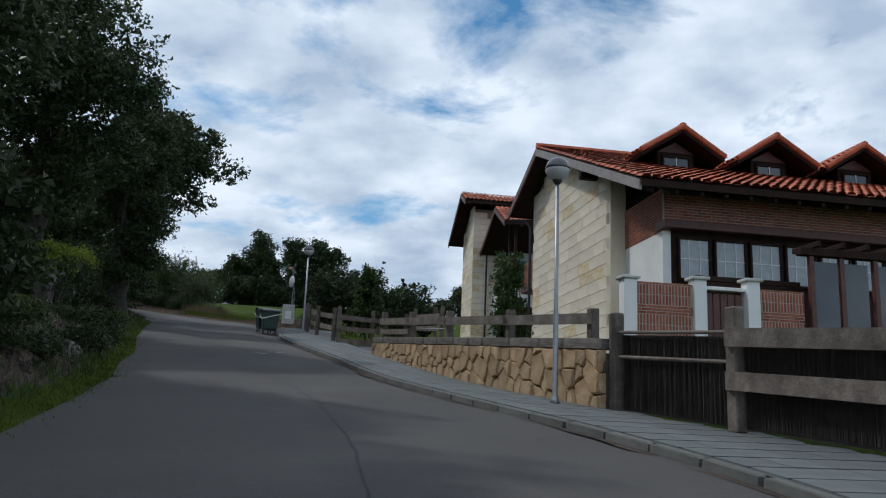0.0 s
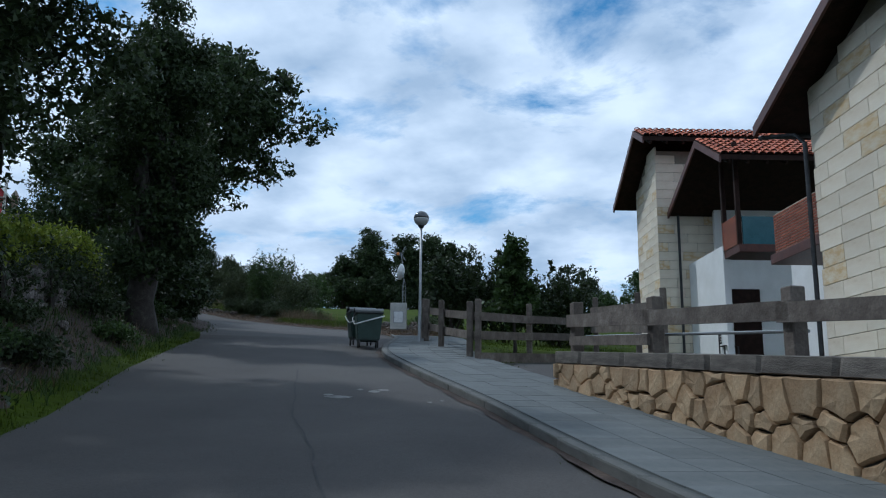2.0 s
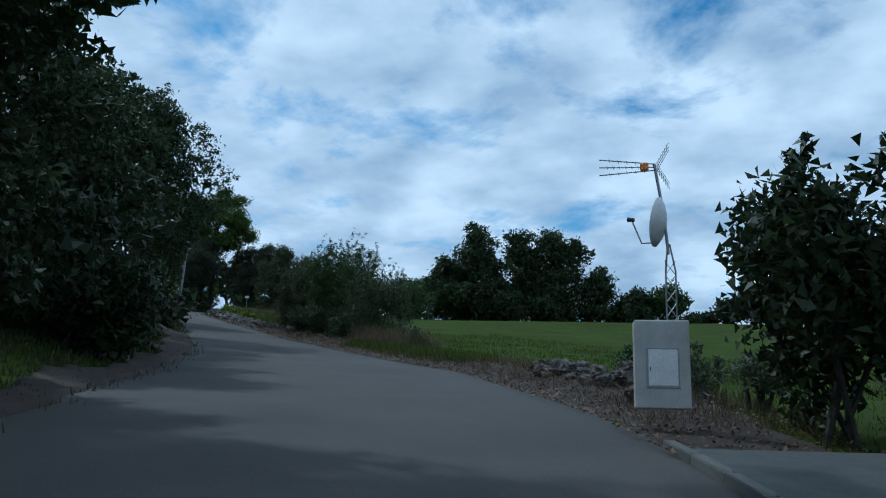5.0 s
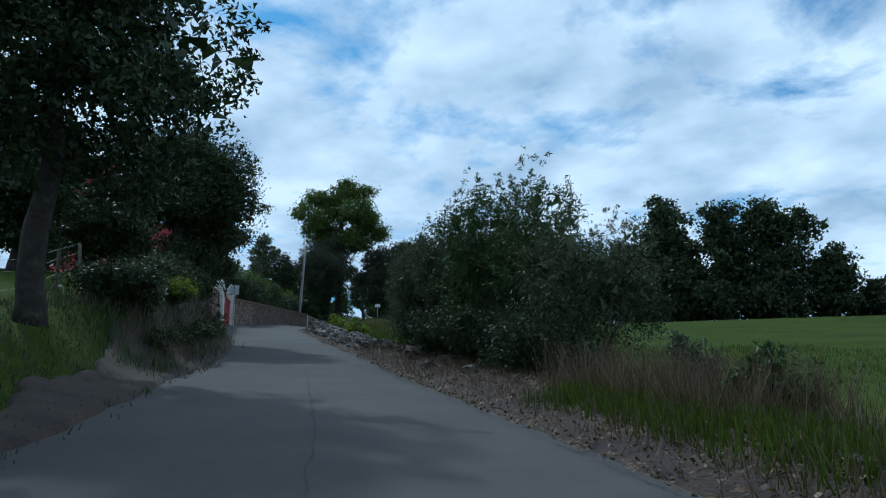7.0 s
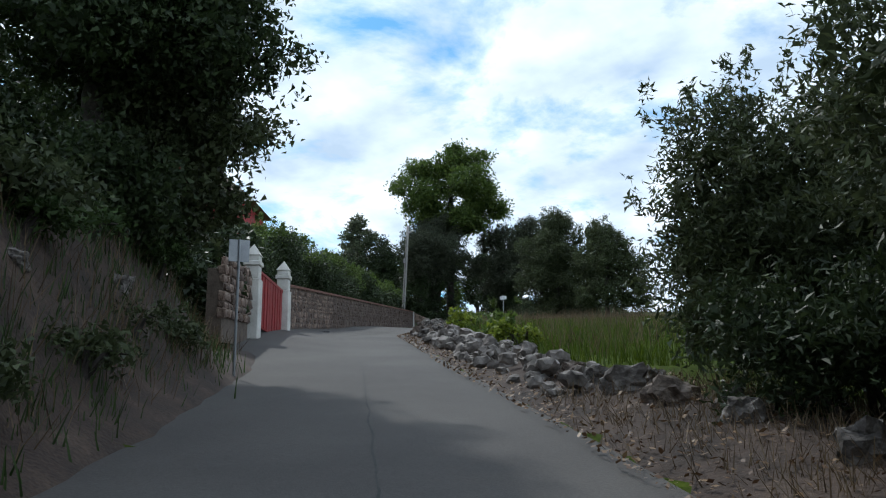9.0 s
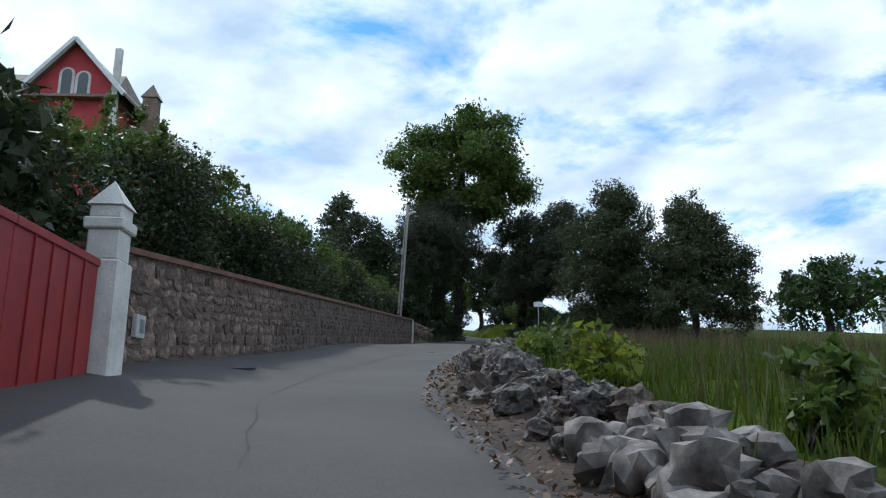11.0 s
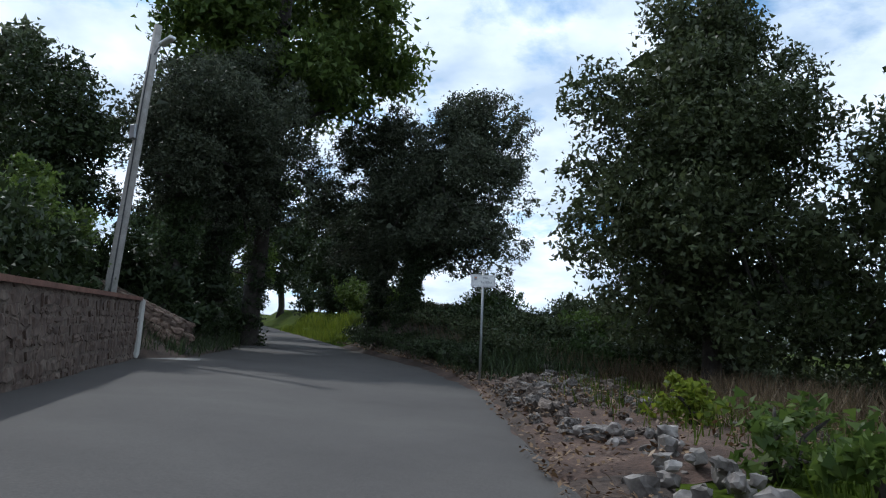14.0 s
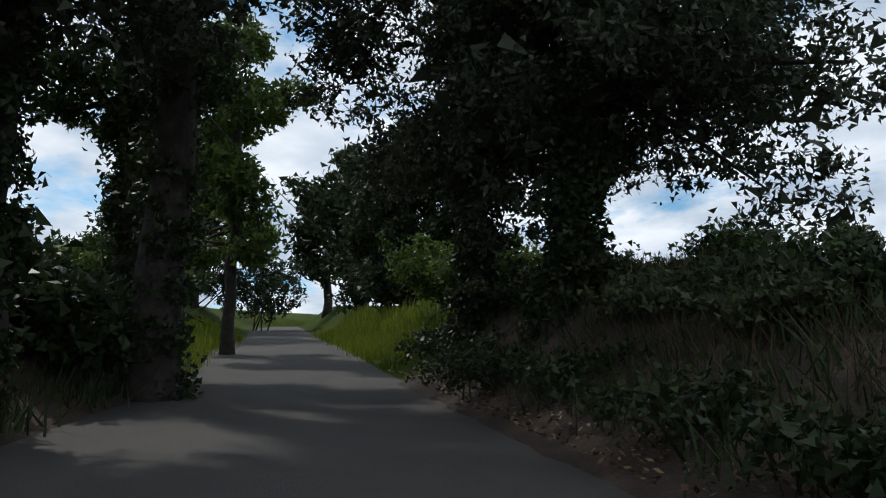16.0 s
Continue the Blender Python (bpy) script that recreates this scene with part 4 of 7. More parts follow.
def make_driveway():
    v, f = [], []
    l0, l1, r0, r1 = Vector((-9.0, 30.0, 0)), Vector((-3.6, 41.0, 0)), Vector((-6.5, 26.2, 0)), Vector((0.6, 34.0, 0))
    for i in range(15):
        for j in range(9):
            p = l0.lerp(l1, i / 14).lerp(r0.lerp(r1, i / 14), j / 8)
            v.append((p.x, p.y, land(p.x, p.y) + 0.06))
    for i in range(14):
        for j in range(8):
            k = i * 9 + j
            f.append((k, k + 9, k + 10, k + 1))
    tagged(raw("driveway", v, f, M_ASPHALT, smooth=True), "grey asphalt driveway between wall and lawn fence", "driveway", kind="structure")
    m, n, rise = frame_of(Vector((-8.95, 30.1, land(-8.95, 30.1) + 0.02)), Vector((-6.2, 35.9, land(-6.2, 35.9) + 0.02)))
    kb = thing("lawn_kerb", m, "low dark concrete kerb round the lawn", "kerb", kind="structure")
    bm = bmesh.new()
    sloped(bm, 0, n, -0.06, 0.06, -0.1, rise - 0.1, 0.13, rise + 0.13)
    part("kerb_stone", bm, M_KERB, kb)


# ---- the stone wall with its fence ----
WALL_A, WALL_B = Vector((-6.42, 27.02, 3.38)), Vector((0.72, 15.32, 1.76))


def make_front_wall():
    m, n, rise = frame_of(WALL_A, WALL_B)
    ob = thing("stone_wall", m, "low wall of rough ochre stone blocks with dark coping", "wall", kind="structure")
    top0, top1 = 0.60, 1.15
    bm = bmesh.new()
    sloped(bm, 0.03, n - 0.03, -0.17, 0.17, -0.4, rise - 0.4, top0 - 0.03, rise + top1 - 0.25)
    part("core", bm, M_MORTAR, ob)
    rng = random.Random(7)
    fitted_stones(ob, n, lambda x: rise * x / n - 0.25, lambda x: rise * x / n + top0 + (top1 - top0) * x / n - 0.18, 0.42, 0.28, 0.13, M_STONE, rng, -0.14)
    meshes = block_meshes("stone", M_STONE, 4, 21, 0.16, 0.13)
    z = 0.0
    while z < top0 - 0.2:
        piece("stone", rng.choice(meshes), ob, (0.02, 0.02, z + 0.13), (0.26, 0.36, 0.25), (0, 0, rng.uniform(-0.1, 0.1)))
        z += 0.26
    cop = block_meshes("coping_stone", M_COPING, 4, 31, 0.05, 0.06)
    x = -0.04
    while x < n - 0.1:
        w = min(rng.uniform(0.8, 1.5), n - x)
        t = top0 + (top1 - top0) * (x + w / 2) / n
        piece("coping_stone", rng.choice(cop), ob, (x + w / 2, 0, rise * (x + w / 2) / n + t - 0.08), (w * 0.99, 0.5, 0.2), (0, math.atan2(-(rise + top1 - top0), n), 0))
        x += w
    fence = thing("wooden_fence", m, "weathered timber fence of posts and boards on a stone wall", "fence")

    def top(q):
        return rise * q / n + top0 + (top1 - top0) * q / n

    posts = [0.42, 3.1, 6.0, 9.6, 13.05]
    for q in posts:
        boxed("post", (q - 0.09, -0.09, top(q) - 0.05), (q + 0.09, 0.09, top(q) + 0.86 - 0.02 * q), M_OLDWOOD, fence, 0.015)
    for a, b in zip(posts, posts[1:]):
        bm = bmesh.new()
        sloped(bm, a - 0.1, b + 0.1, -0.15, -0.092, top(a) + 0.44 - 0.012 * a, top(b) + 0.44 - 0.012 * b, top(a) + 0.65 - 0.012 * a, top(b) + 0.65 - 0.012 * b)
        part("board", bm, M_OLDWOOD, fence)
    bm = bmesh.new()
    sloped(bm, posts[0], posts[1], -0.145, -0.092, top(0.4) + 0.12, top(3) + 0.12, top(0.4) + 0.27, top(3) + 0.27)
    part("board", bm, M_OLDWOOD, fence)
    for k in (0.28, 0.52):
        bm = bmesh.new()
        tube(bm, [(posts[0], 0.16, top(0.4) + k), (posts[2], 0.16, top(6) + k)], 0.02, 7)
        part("steel_rail", bm, M_GALV, fence, "thin galvanised rail")


def make_reed_fence():
    u = (WALL_B - WALL_A).normalized()
    m, n, rise = frame_of(WALL_B, WALL_B + Vector((u.x * 17, u.y * 17, -1.45)))
    ob = thing("reed_fence", m, "timber fence backed with dark brown reed screening", "fence")

    def z(q):
        return rise * q / n

    bm = bmesh.new()
    sloped(bm, 0.1, n, 0.08, 0.11, -0.1, rise - 0.1, 1.24, rise + 1.24)
    part("reed_backing", bm, M_REED, ob)
    rng = random.Random(9)
    v, f = [], []
    q = 0.12
    while q < min(n, 13.0):
        a = q + rng.uniform(-0.01, 0.01)
        t = z(q) + 1.27 + rng.uniform(-0.05, 0.06)
        w, y, k = rng.uniform(0.006, 0.012), 0.06 + rng.uniform(-0.015, 0.015), rng.uniform(-0.03, 0.03)
        b = len(v)
        v += [(a - w, y, z(q) - 0.05), (a + w, y - 0.012, z(q) - 0.05), (a + w + k, y - 0.012, t), (a - w + k, y, t)]
        f.append((b, b + 1, b + 2, b + 3))
        q += 0.014
    reeds = raw("reeds", v, f, M_REED, ob)
    reeds["kind"] = "stuff"
    posts = [0.12, 3.15, 6.2, 9.3, 12.4, 15.5, 18.5]
    for i, q in enumerate(posts):
        if q < n:
            boxed("post", (q - 0.11, -0.1, z(q) - 0.15), (q + 0.11, 0.1, z(q) + (1.64 if i == 0 else 1.68 if i == 1 else 1.38)), M_OLDWOOD, ob, 0.02)
    bm = bmesh.new()
    for k in (1.3, 0.86):
        tube(bm, [(posts[0], -0.02, z(0) + k - 0.02), (posts[1], -0.02, z(3.1) + k)], 0.03, 8)
    part("rail_pipe", bm, M_OLDWOOD, ob)
    for a, b in zip(posts[1:], posts[2:]):
        for k in (1.09, 0.46):
            if b < n:
                bm = bmesh.new()
                sloped(bm, a - 0.05, b + 0.05, -0.165, -0.102, z(a) + k, z(b) + k, z(a) + k + 0.27, z(b) + k + 0.27)
                part("board", bm, M_OLDWOOD, ob)


# ---- the row of houses ----
GU = Vector((-0.315, 0.949, 0)).normalized()
HU = Vector((GU.y, -GU.x, 0))


def row_frame(o):
    return Matrix(((HU.x, GU.x, 0, o.x), (HU.y, GU.y, 0, o.y), (0, 0, 1, o.z), (0, 0, 0, 1)))


def ashlar(ob, rng, y0, y1, x, low, top, face="x", most=170, name="stone_block", course=0.34):
    """Pale stone blocks in level courses on a face: along y at x (face x), or along x at y (face y). top: height as a function of the run."""
    me = block_meshes(name, M_ASHLAR, 5, 77, 0.0, 0.025)
    mo = block_meshes(name, M_OCHRE, 3, 78, 0.0, 0.025)
    z, made, r = low, 0, 0
    while z < max(top(y0), top(y1), top((y0 + y1) / 2)) and made < most:
        q = y0 - (0.45 if r % 2 else 0.0)
        while q < y1 - 0.02 and made < most:
            w = rng.uniform(0.8, 1.25)
            a, b = max(q, y0), min(q + w, y1)
            if b - a > 0.12 and z + course * 0.5 < top((a + b) / 2):
                use = rng.choice(mo) if rng.random() < 0.13 else rng.choice(me)
                c, sc = (a + b) / 2, (b - a) - 0.014
                if face == "x":
                    piece(name, use, ob, (x, c, z + course / 2), (0.06, sc, course - 0.014))
                else:
                    piece(name, use, ob, (c, x, z + course / 2), (sc, 0.06, course - 0.014))
                made += 1
            q += w
        z += course
        r += 1


def slope_frame(p, along, up):
    """A frame at p whose x runs along and whose y runs up a slope."""
    x, y = Vector(along).normalized(), Vector(up).normalized()
    zc = x.cross(y)
    return Matrix(((x.x, y.x, zc.x, p[0]), (x.y, y.y, zc.y, p[1]), (x.z, y.z, zc.z, p[2]), (0, 0, 0, 1)))


def roof_pair(ob, x0, x1, yr, zr, yf, zf, yb, zb, tiles_to=None, board=M_FASCIA, name="roof"):
    """A ridge roof along x: ridge at yr, zr; front eave at yf, zf; rear eave at yb, zb, with tiles on the front slope, boarded soffits and verge boards."""
    bm = bmesh.new()
    for ya, za in ((yf, zf), (yb, zb)):
        p = [(x0, yr, zr), (x1, yr, zr), (x1, ya, za), (x0, ya, za)]
        a = [bm.verts.new(q) for q in p]
        b = [bm.verts.new((q[0], q[1], q[2] - 0.16)) for q in p]
        for i in range(4):
            bm.faces.new((a[i], a[(i + 1) % 4], b[(i + 1) % 4], b[i]))
        bm.faces.new(a)
        bm.faces.new(b[::-1])
    r = part(name, bm, M_DARKWOOD, ob, "dark boarded roof deck")
    up = Vector((0, yr - yf, zr - zf))
    tile_slope("roof_tiles", (tiles_to or x1) - x0, up.length, r, slope_frame((x0, yf, zf + 0.03), (1, 0, 0), up))
    up2 = Vector((0, yr - yb, zr - zb))
    tile_slope("roof_tiles", min((tiles_to or x1) - x0, 1.5), up2.length, r, slope_frame((x0 + min((tiles_to or x1) - x0, 1.5), yb, zb + 0.03), (-1, 0, 0), up2))
    for ya, za, mat in ((yf, zf, board), (yb, zb, M_REDWOOD)):
        bm = bmesh.new()
        p = [(yr, zr - 0.02), (ya, za - 0.02), (ya, za - 0.26), (yr, zr - 0.26)]
        a = [bm.verts.new((x0 - 0.03, *q)) for q in p]
        b = [bm.verts.new((x0 + 0.03, *q)) for q in p]
        bm.faces.new(a)
        bm.faces.new(b[::-1])
        for i in range(4):
            bm.faces.new((a[i], a[(i + 1) % 4], b[(i + 1) % 4], b[i]))
        part("verge_board", bm, mat, r)
    k = int((min(x1, x0 + 10) - x0) / 0.6)
    for i in range(k):
        bm = bmesh.new()
        x = x0 + 0.3 + i * 0.6
        d = Vector((0, yf - yr, zf - zr)).normalized()
        e = Vector((x, yf, zf - 0.25)) - d * 0.05
        s0 = e - d * 1.0
        for q in ((s0, e),):
            tube(bm, [q[0], q[1]], 0.06, 4)
        part("rafter_end", bm, M_DARKWOOD, r)
    return r


def brick_panel(name, ob, x0, x1, y, z0, z1, depth=0.12, pattern="bands", label=""):
    """A panel of single bricks on the plane y, facing -y."""
    back = boxed(name, (x0, y, z0), (x1, y + depth, z1), M_BRICKJOINT, ob, 0.0, label)
    v, f = [], []

    def one(a, b, c, d):
        i = len(v)
        for yy, g in ((y - 0.002, 0.0), (y - 0.014, 0.004)):
            v.extend([(a + g, yy, c + g), (b - g, yy, c + g), (b - g, yy, d - g), (a + g, yy, d - g)])
        f.append((i + 4, i + 5, i + 6, i + 7))
        for k in range(4):
            f.append((i + k, i + (k + 1) % 4, i + 4 + (k + 1) % 4, i + 4 + k))

    z, r = z0 + 0.01, 0
    while z < z1 - 0.02:
        if pattern == "bands" and r % 5 in (0, 4):
            h = min(0.21, z1 - z - 0.005)
            x = x0 + 0.01
            while x < x1 - 0.03:
                one(x, min(x + 0.045, x1), z, z + h)
                x += 0.075
            z += h + 0.016
        else:
            h = min(0.05, z1 - z - 0.005)
            x = x0 - (0.12 if r % 2 else 0.0)
            while x < x1 - 0.02:
                a, b = max(x, x0), min(x + 0.225, x1)
                if b - a > 0.03:
                    one(a, b, z, z + h)
                x += 0.242
            z += h + 0.018
        r += 1
    raw("bricks", v, f, M_BRICK, back)
    return back


def window(ob, x0, x1, y, z0, z1, bars=3, cross=2, glass=None, name="window", frame_mat=None):
    """A framed window on the plane y, facing -y, with glazing bars."""
    bm = bmesh.new()
    t = 0.06
    for lo, hi in (((x0, z0), (x1, z0 + t)), ((x0, z1 - t), (x1, z1)), ((x0, z0), (x0 + t, z1)), ((x1 - t, z0), (x1, z1))):
        box(bm, (lo[0], y - 0.05, lo[1]), (hi[0], y + 0.05, hi[1]), 0.006)
    w = part(name, bm, frame_mat or M_DARKWOOD, ob)
    boxed("pane", (x0 + t, y - 0.005, z0 + t), (x1 - t, y + 0.005, z1 - t), glass or M_GLASS, w, 0.0)
    bm = bmesh.new()
    for i in range(1, bars):
        x = x0 + (x1 - x0) * i / bars
        box(bm, (x - 0.012, y - 0.025, z0 + t), (x + 0.012, y - 0.006, z1 - t))
    for i in range(1, cross):
        q = z0 + (z1 - z0) * i / cross
        box(bm, (x0 + t, y - 0.024, q - 0.012), (x1 - t, y - 0.007, q + 0.012))
    if bars > 1 or cross > 1:
        part("glazing_grid", bm, M_WHITE, w)
    else:
        bm.free()
    return w


def dormer(ob, xc, y0, z0, width=1.35, rise=1.0):
    """A small gabled roof window standing on the front slope, its face at y0."""
    d = boxed("dormer", (xc - width * 0.36, y0, z0 - 0.4), (xc + width * 0.36, y0 + 2.2, z0 + 0.5), M_DARKWOOD, ob, 0.01, "dark timber dormer with tiled gable roof")
    window(d, xc - 0.42, xc + 0.42, y0 - 0.03, z0 - 0.02, z0 + 0.38, 2, 1)
    bm = bmesh.new()
    v = [bm.verts.new(p) for p in ((xc - width * 0.36, y0 - 0.02, z0 + 0.48), (xc + width * 0.36, y0 - 0.02, z0 + 0.48), (xc, y0 - 0.02, z0 + rise - 0.25))]
    bm.faces.new(v)
    r = bmesh.ops.extrude_face_region(bm, geom=bm.faces[:])
    bmesh.ops.translate(bm, verts=[q for q in r["geom"] if isinstance(q, bmesh.types.BMVert)], vec=(0, 0.06, 0))
    part("gable", bm, M_REDWOOD, d)
    for sgn in (-1, 1):
        e, a = Vector((xc + sgn * width * 0.82, y0 - 0.5, z0 + 0.26)), Vector((xc, y0 - 0.5, z0 + rise))
        up = a - e
        bm = bmesh.new()
        q = [e, a, a + Vector((0, 2.9, 0)), e + Vector((0, 2.9, 0))]
        n = up.cross(Vector((0, 1, 0))).normalized() * 0.1 * sgn
        p0, p1 = [bm.verts.new(c) for c in q], [bm.verts.new(c + n) for c in q]
        bm.faces.new(p0)
        bm.faces.new(p1[::-1])
        for i in range(4):
            bm.faces.new((p0[i], p0[(i + 1) % 4], p1[(i + 1) % 4], p1[i]))
        part("roof_deck", bm, M_DARKWOOD, d)
        tile_slope("roof_tiles", 2.88, up.length, d, slope_frame(e + Vector((0, 0, 0.03)), (0, 1, 0), up) if sgn > 0 else slope_frame(e + Vector((0, 2.88, 0.03)), (0, -1, 0), up))
        bm = bmesh.new()
        tube(bm, [e + Vector((0, -0.02, 0.06)), a + Vector((0, -0.02, 0.06))], 0.075, 7)
        part("verge_tiles", bm, M_TILE, d)
    bm = bmesh.new()
    tube(bm, [(xc, y0 - 0.55, z0 + rise + 0.05), (xc, y0 + 2.4, z0 + rise + 0.05)], 0.11, 8)
    part("ridge_tiles", bm, M_TILE, d)


def make_house_one():
    rng = random.Random(41)
    ob = thing("house", row_frame(Vector((1.05, 23.95, 2.9))) @ Matrix.Scale(1.11, 4), "stone and brick house with red tiled roof and dormers", "house")
    AY, AZ, SL = 5.1, 7.6, 0.41

    def roof_z(y):
        return AZ - 0.3 - (SL * (AY - y) if y < AY else 0.36 * (y - AY))

    bm = bmesh.new()
    prof = [(0, -1.2), (7.55, -1.2), (7.55, roof_z(7.55)), (AY, roof_z(AY)), (0, roof_z(0))]
    a = [bm.verts.new((0.03, *p)) for p in prof]
    b = [bm.verts.new((0.42, *p)) for p in prof]
    bm.faces.new(a[::-1])
    bm.faces.new(b)
    for i in range(5):
        bm.faces.new((a[i], a[(i + 1) % 5], b[(i + 1) % 5], b[i]))
    gw = part("gable_wall", bm, M_ASHLARJOINT, ob, "pale ashlar gable wall with ochre blocks")
    ashlar(gw, rng, 0.0, 7.55, 0.03, 0.15, roof_z, most=240)
    boxed("plinth", (-0.01, 0.0, -1.2), (0.06, 7.56, 0.14), M_PLASTER, ob, 0.01, "white painted plinth")
    boxed("corner_pilaster", (0.0, -0.03, -1.2), (0.44, 0.3, roof_z(0) - 0.02), M_ASHLAR, ob, 0.02, "pale stone corner pilaster")
    boxed("rear_wall", (0.42, 7.2, -1.2), (14, 7.5, 4.6), M_PLASTER, ob, 0.0)
    # the bay that stands forward
    side = boxed("bay_side_wall", (0.42, -2.33, -1.2), (0.62, 0.0, 3.2), M_PLASTER, ob, 0.0, "white rendered side wall of the bay")
    m = Matrix.Rotation(radians(-90), 4, "Z")
    up = brick_panel("bay_side_brick", ob, -0.02, 2.33, 0.0, 3.2, 4.25, 0.2, "plain", "red brick upper side wall")
    up.matrix_local = Matrix.Translation((0.42, -0.0, 0)) @ m
    boxed("bay_wall", (0.62, -2.26, -1.2), (14, -2.0, 3.3), M_DARKWOOD, ob, 0.0, "dark timber window wall")
    boxed("bay_beam", (0.38, -2.6, 3.24), (14, -2.05, 3.44), M_REDWOOD, ob, 0.015, "dark red timber beam")
    brick_panel("bay_brick_band", ob, 0.42, 9.0, -2.43, 3.44, 4.1, 0.3, "plain", "red brick band under the eaves")
    for i in range(9):
        x = 0.8 + i * 0.92
        if x < 8.5:
            window(ob, x, x + 0.84, -2.3, 2.05, 3.1, 3, 2, M_CURTAIN)
    roof_pair(ob, -0.62, 14, AY, AZ, -3.5, 4.07, 8.8, 6.27, 10.5)
    bm = bmesh.new()
    tube(bm, [(-0.62, AY, AZ + 0.08), (12, AY, AZ + 0.08)], 0.12, 8)
    part("ridge_tiles", bm, M_TILE, ob)
    for xc in (2.05, 4.85, 7.55, 10.2):
        dormer(ob, xc, 0.35, AZ - SL * 4.75 + 0.02, 1.5, 1.04)
    bm = bmesh.new()
    tube(bm, [(0.9, 8.8, 6.1), (-0.5, 8.8, 6.0), (-0.15, 7.9, 5.75), (-0.08, 7.65, 5.5), (-0.08, 7.65, -0.8)], 0.05, 8)
    part("downpipe", bm, M_DARKMETAL, ob, "dark metal downpipe")
    boxed("eave_bracket", (-0.5, 0.9, roof_z(0.9) - 0.22), (0.03, 1.1, roof_z(0.9) - 0.02), M_DARKWOOD, ob, 0.02)
    # loggia behind the gable
    boxed("loggia_back", (1.9, 7.6, -1.2), (2.1, 13.0, 4.2), M_PLASTER, ob, 0.0)
    bal = boxed("balcony", (0.5, 7.9, 3.6), (1.9, 11.0, 3.83), M_REDWOOD, ob, 0.01, "dark red timber balcony floor")
    p = brick_panel("balcony_parapet", bal, 0.0, 3.0, 0.0, 3.83, 4.8, 0.1, "plain", "brick balcony parapet")
    p.matrix_local = Matrix.Translation((0.6, 10.9, 0)) @ m


def make_patio():
    """The brick and white-pillared enclosure before the house."""
    o = Vector((0.54, 21.38, 2.6))
    f = row_frame(o)

    def pillar(x, y, z1, label="white square pillar with a flat cap"):
        ob = thing("garden_pillar", f @ Matrix.Translation((x, y, -1.0)), label, "pillar", "patio pillars")
        boxed("shaft", (-0.15, -0.15, 0), (0.15, 0.15, z1 + 1.0 - 0.07), M_PLASTER, ob, 0.01)
        boxed("cap", (-0.21, -0.21, z1 + 1.0 - 0.07), (0.21, 0.21, z1 + 1.0), M_CONCRETE, ob, 0.015)

    for x, y, q in ((-0.42, -3.3, 2.0), (1.2, -3.3, 2.08), (2.47, -3.3, 2.12)):
        pillar(x, y, q)
    w = thing("brick_wall", f @ Matrix.Translation((-0.26, -3.36, -1.0)), "red brick garden wall laid in upright and flat bands", "wall")
    brick_panel("brickwork", w, 0.0, 1.3, 0.0, 0.0, 2.9, 0.12, "bands")
    w = thing("garden_gate", f @ Matrix.Translation((1.37, -3.3, -1.0)), "dark red timber garden gate between white pillars", "gate")
    for i in range(5):
        boxed("board", (0.02 + i * 0.175, 0, 0.1), (0.18 + i * 0.175, 0.05, 2.75), M_REDWOOD, w, 0.008)
    boxed("lintel", (-0.05, -0.05, 2.82), (0.98, 0.12, 2.9), M_PLASTER, w, 0.01, "white lintel")
    w = thing("brick_wall", f @ Matrix.Translation((2.63, -3.36, -1.0)), "red brick garden wall with herringbone panel", "wall")
    brick_panel("brickwork", w, 0.0, 1.1, 0.0, 0.0, 2.9, 0.12, "bands")
    w = thing("timber_screen", f @ Matrix.Translation((1.3, -3.0, -0.9)), "dark brown slatted timber privacy screen", "screen")
    for i in range(8):
        boxed("slat", (0.0, 0, 2.0 + i * 0.14), (2.6, 0.05, 2.12 + i * 0.14), M_DARKWOOD, w, 0.006)
    w = thing("pergola", f @ Matrix.Translation((3.85, -3.5, -1.0)), "dark red timber pergola with glazed sides", "pergola")
    for x in (0.0, 0.75, 1.6, 2.6, 3.6):
        boxed("post", (x - 0.06, -0.06, 0), (x + 0.06, 0.06, 3.75), M_REDWOOD, w, 0.01)
    boxed("beam", (-0.3, -0.12, 3.72), (4.6, 0.1, 3.9), M_DARKWOOD, w, 0.01)
    for i in range(8):
        boxed("rafter", (i * 0.6, -0.3, 3.9), (i * 0.6 + 0.09, 0.7, 4.02), M_DARKWOOD, w, 0.008)
    for x in (0.06, 0.81, 1.66):
        boxed("pane", (x, -0.01, 0.9), (x + 0.6, 0.01, 3.6), M_GLASS, w, 0.0)


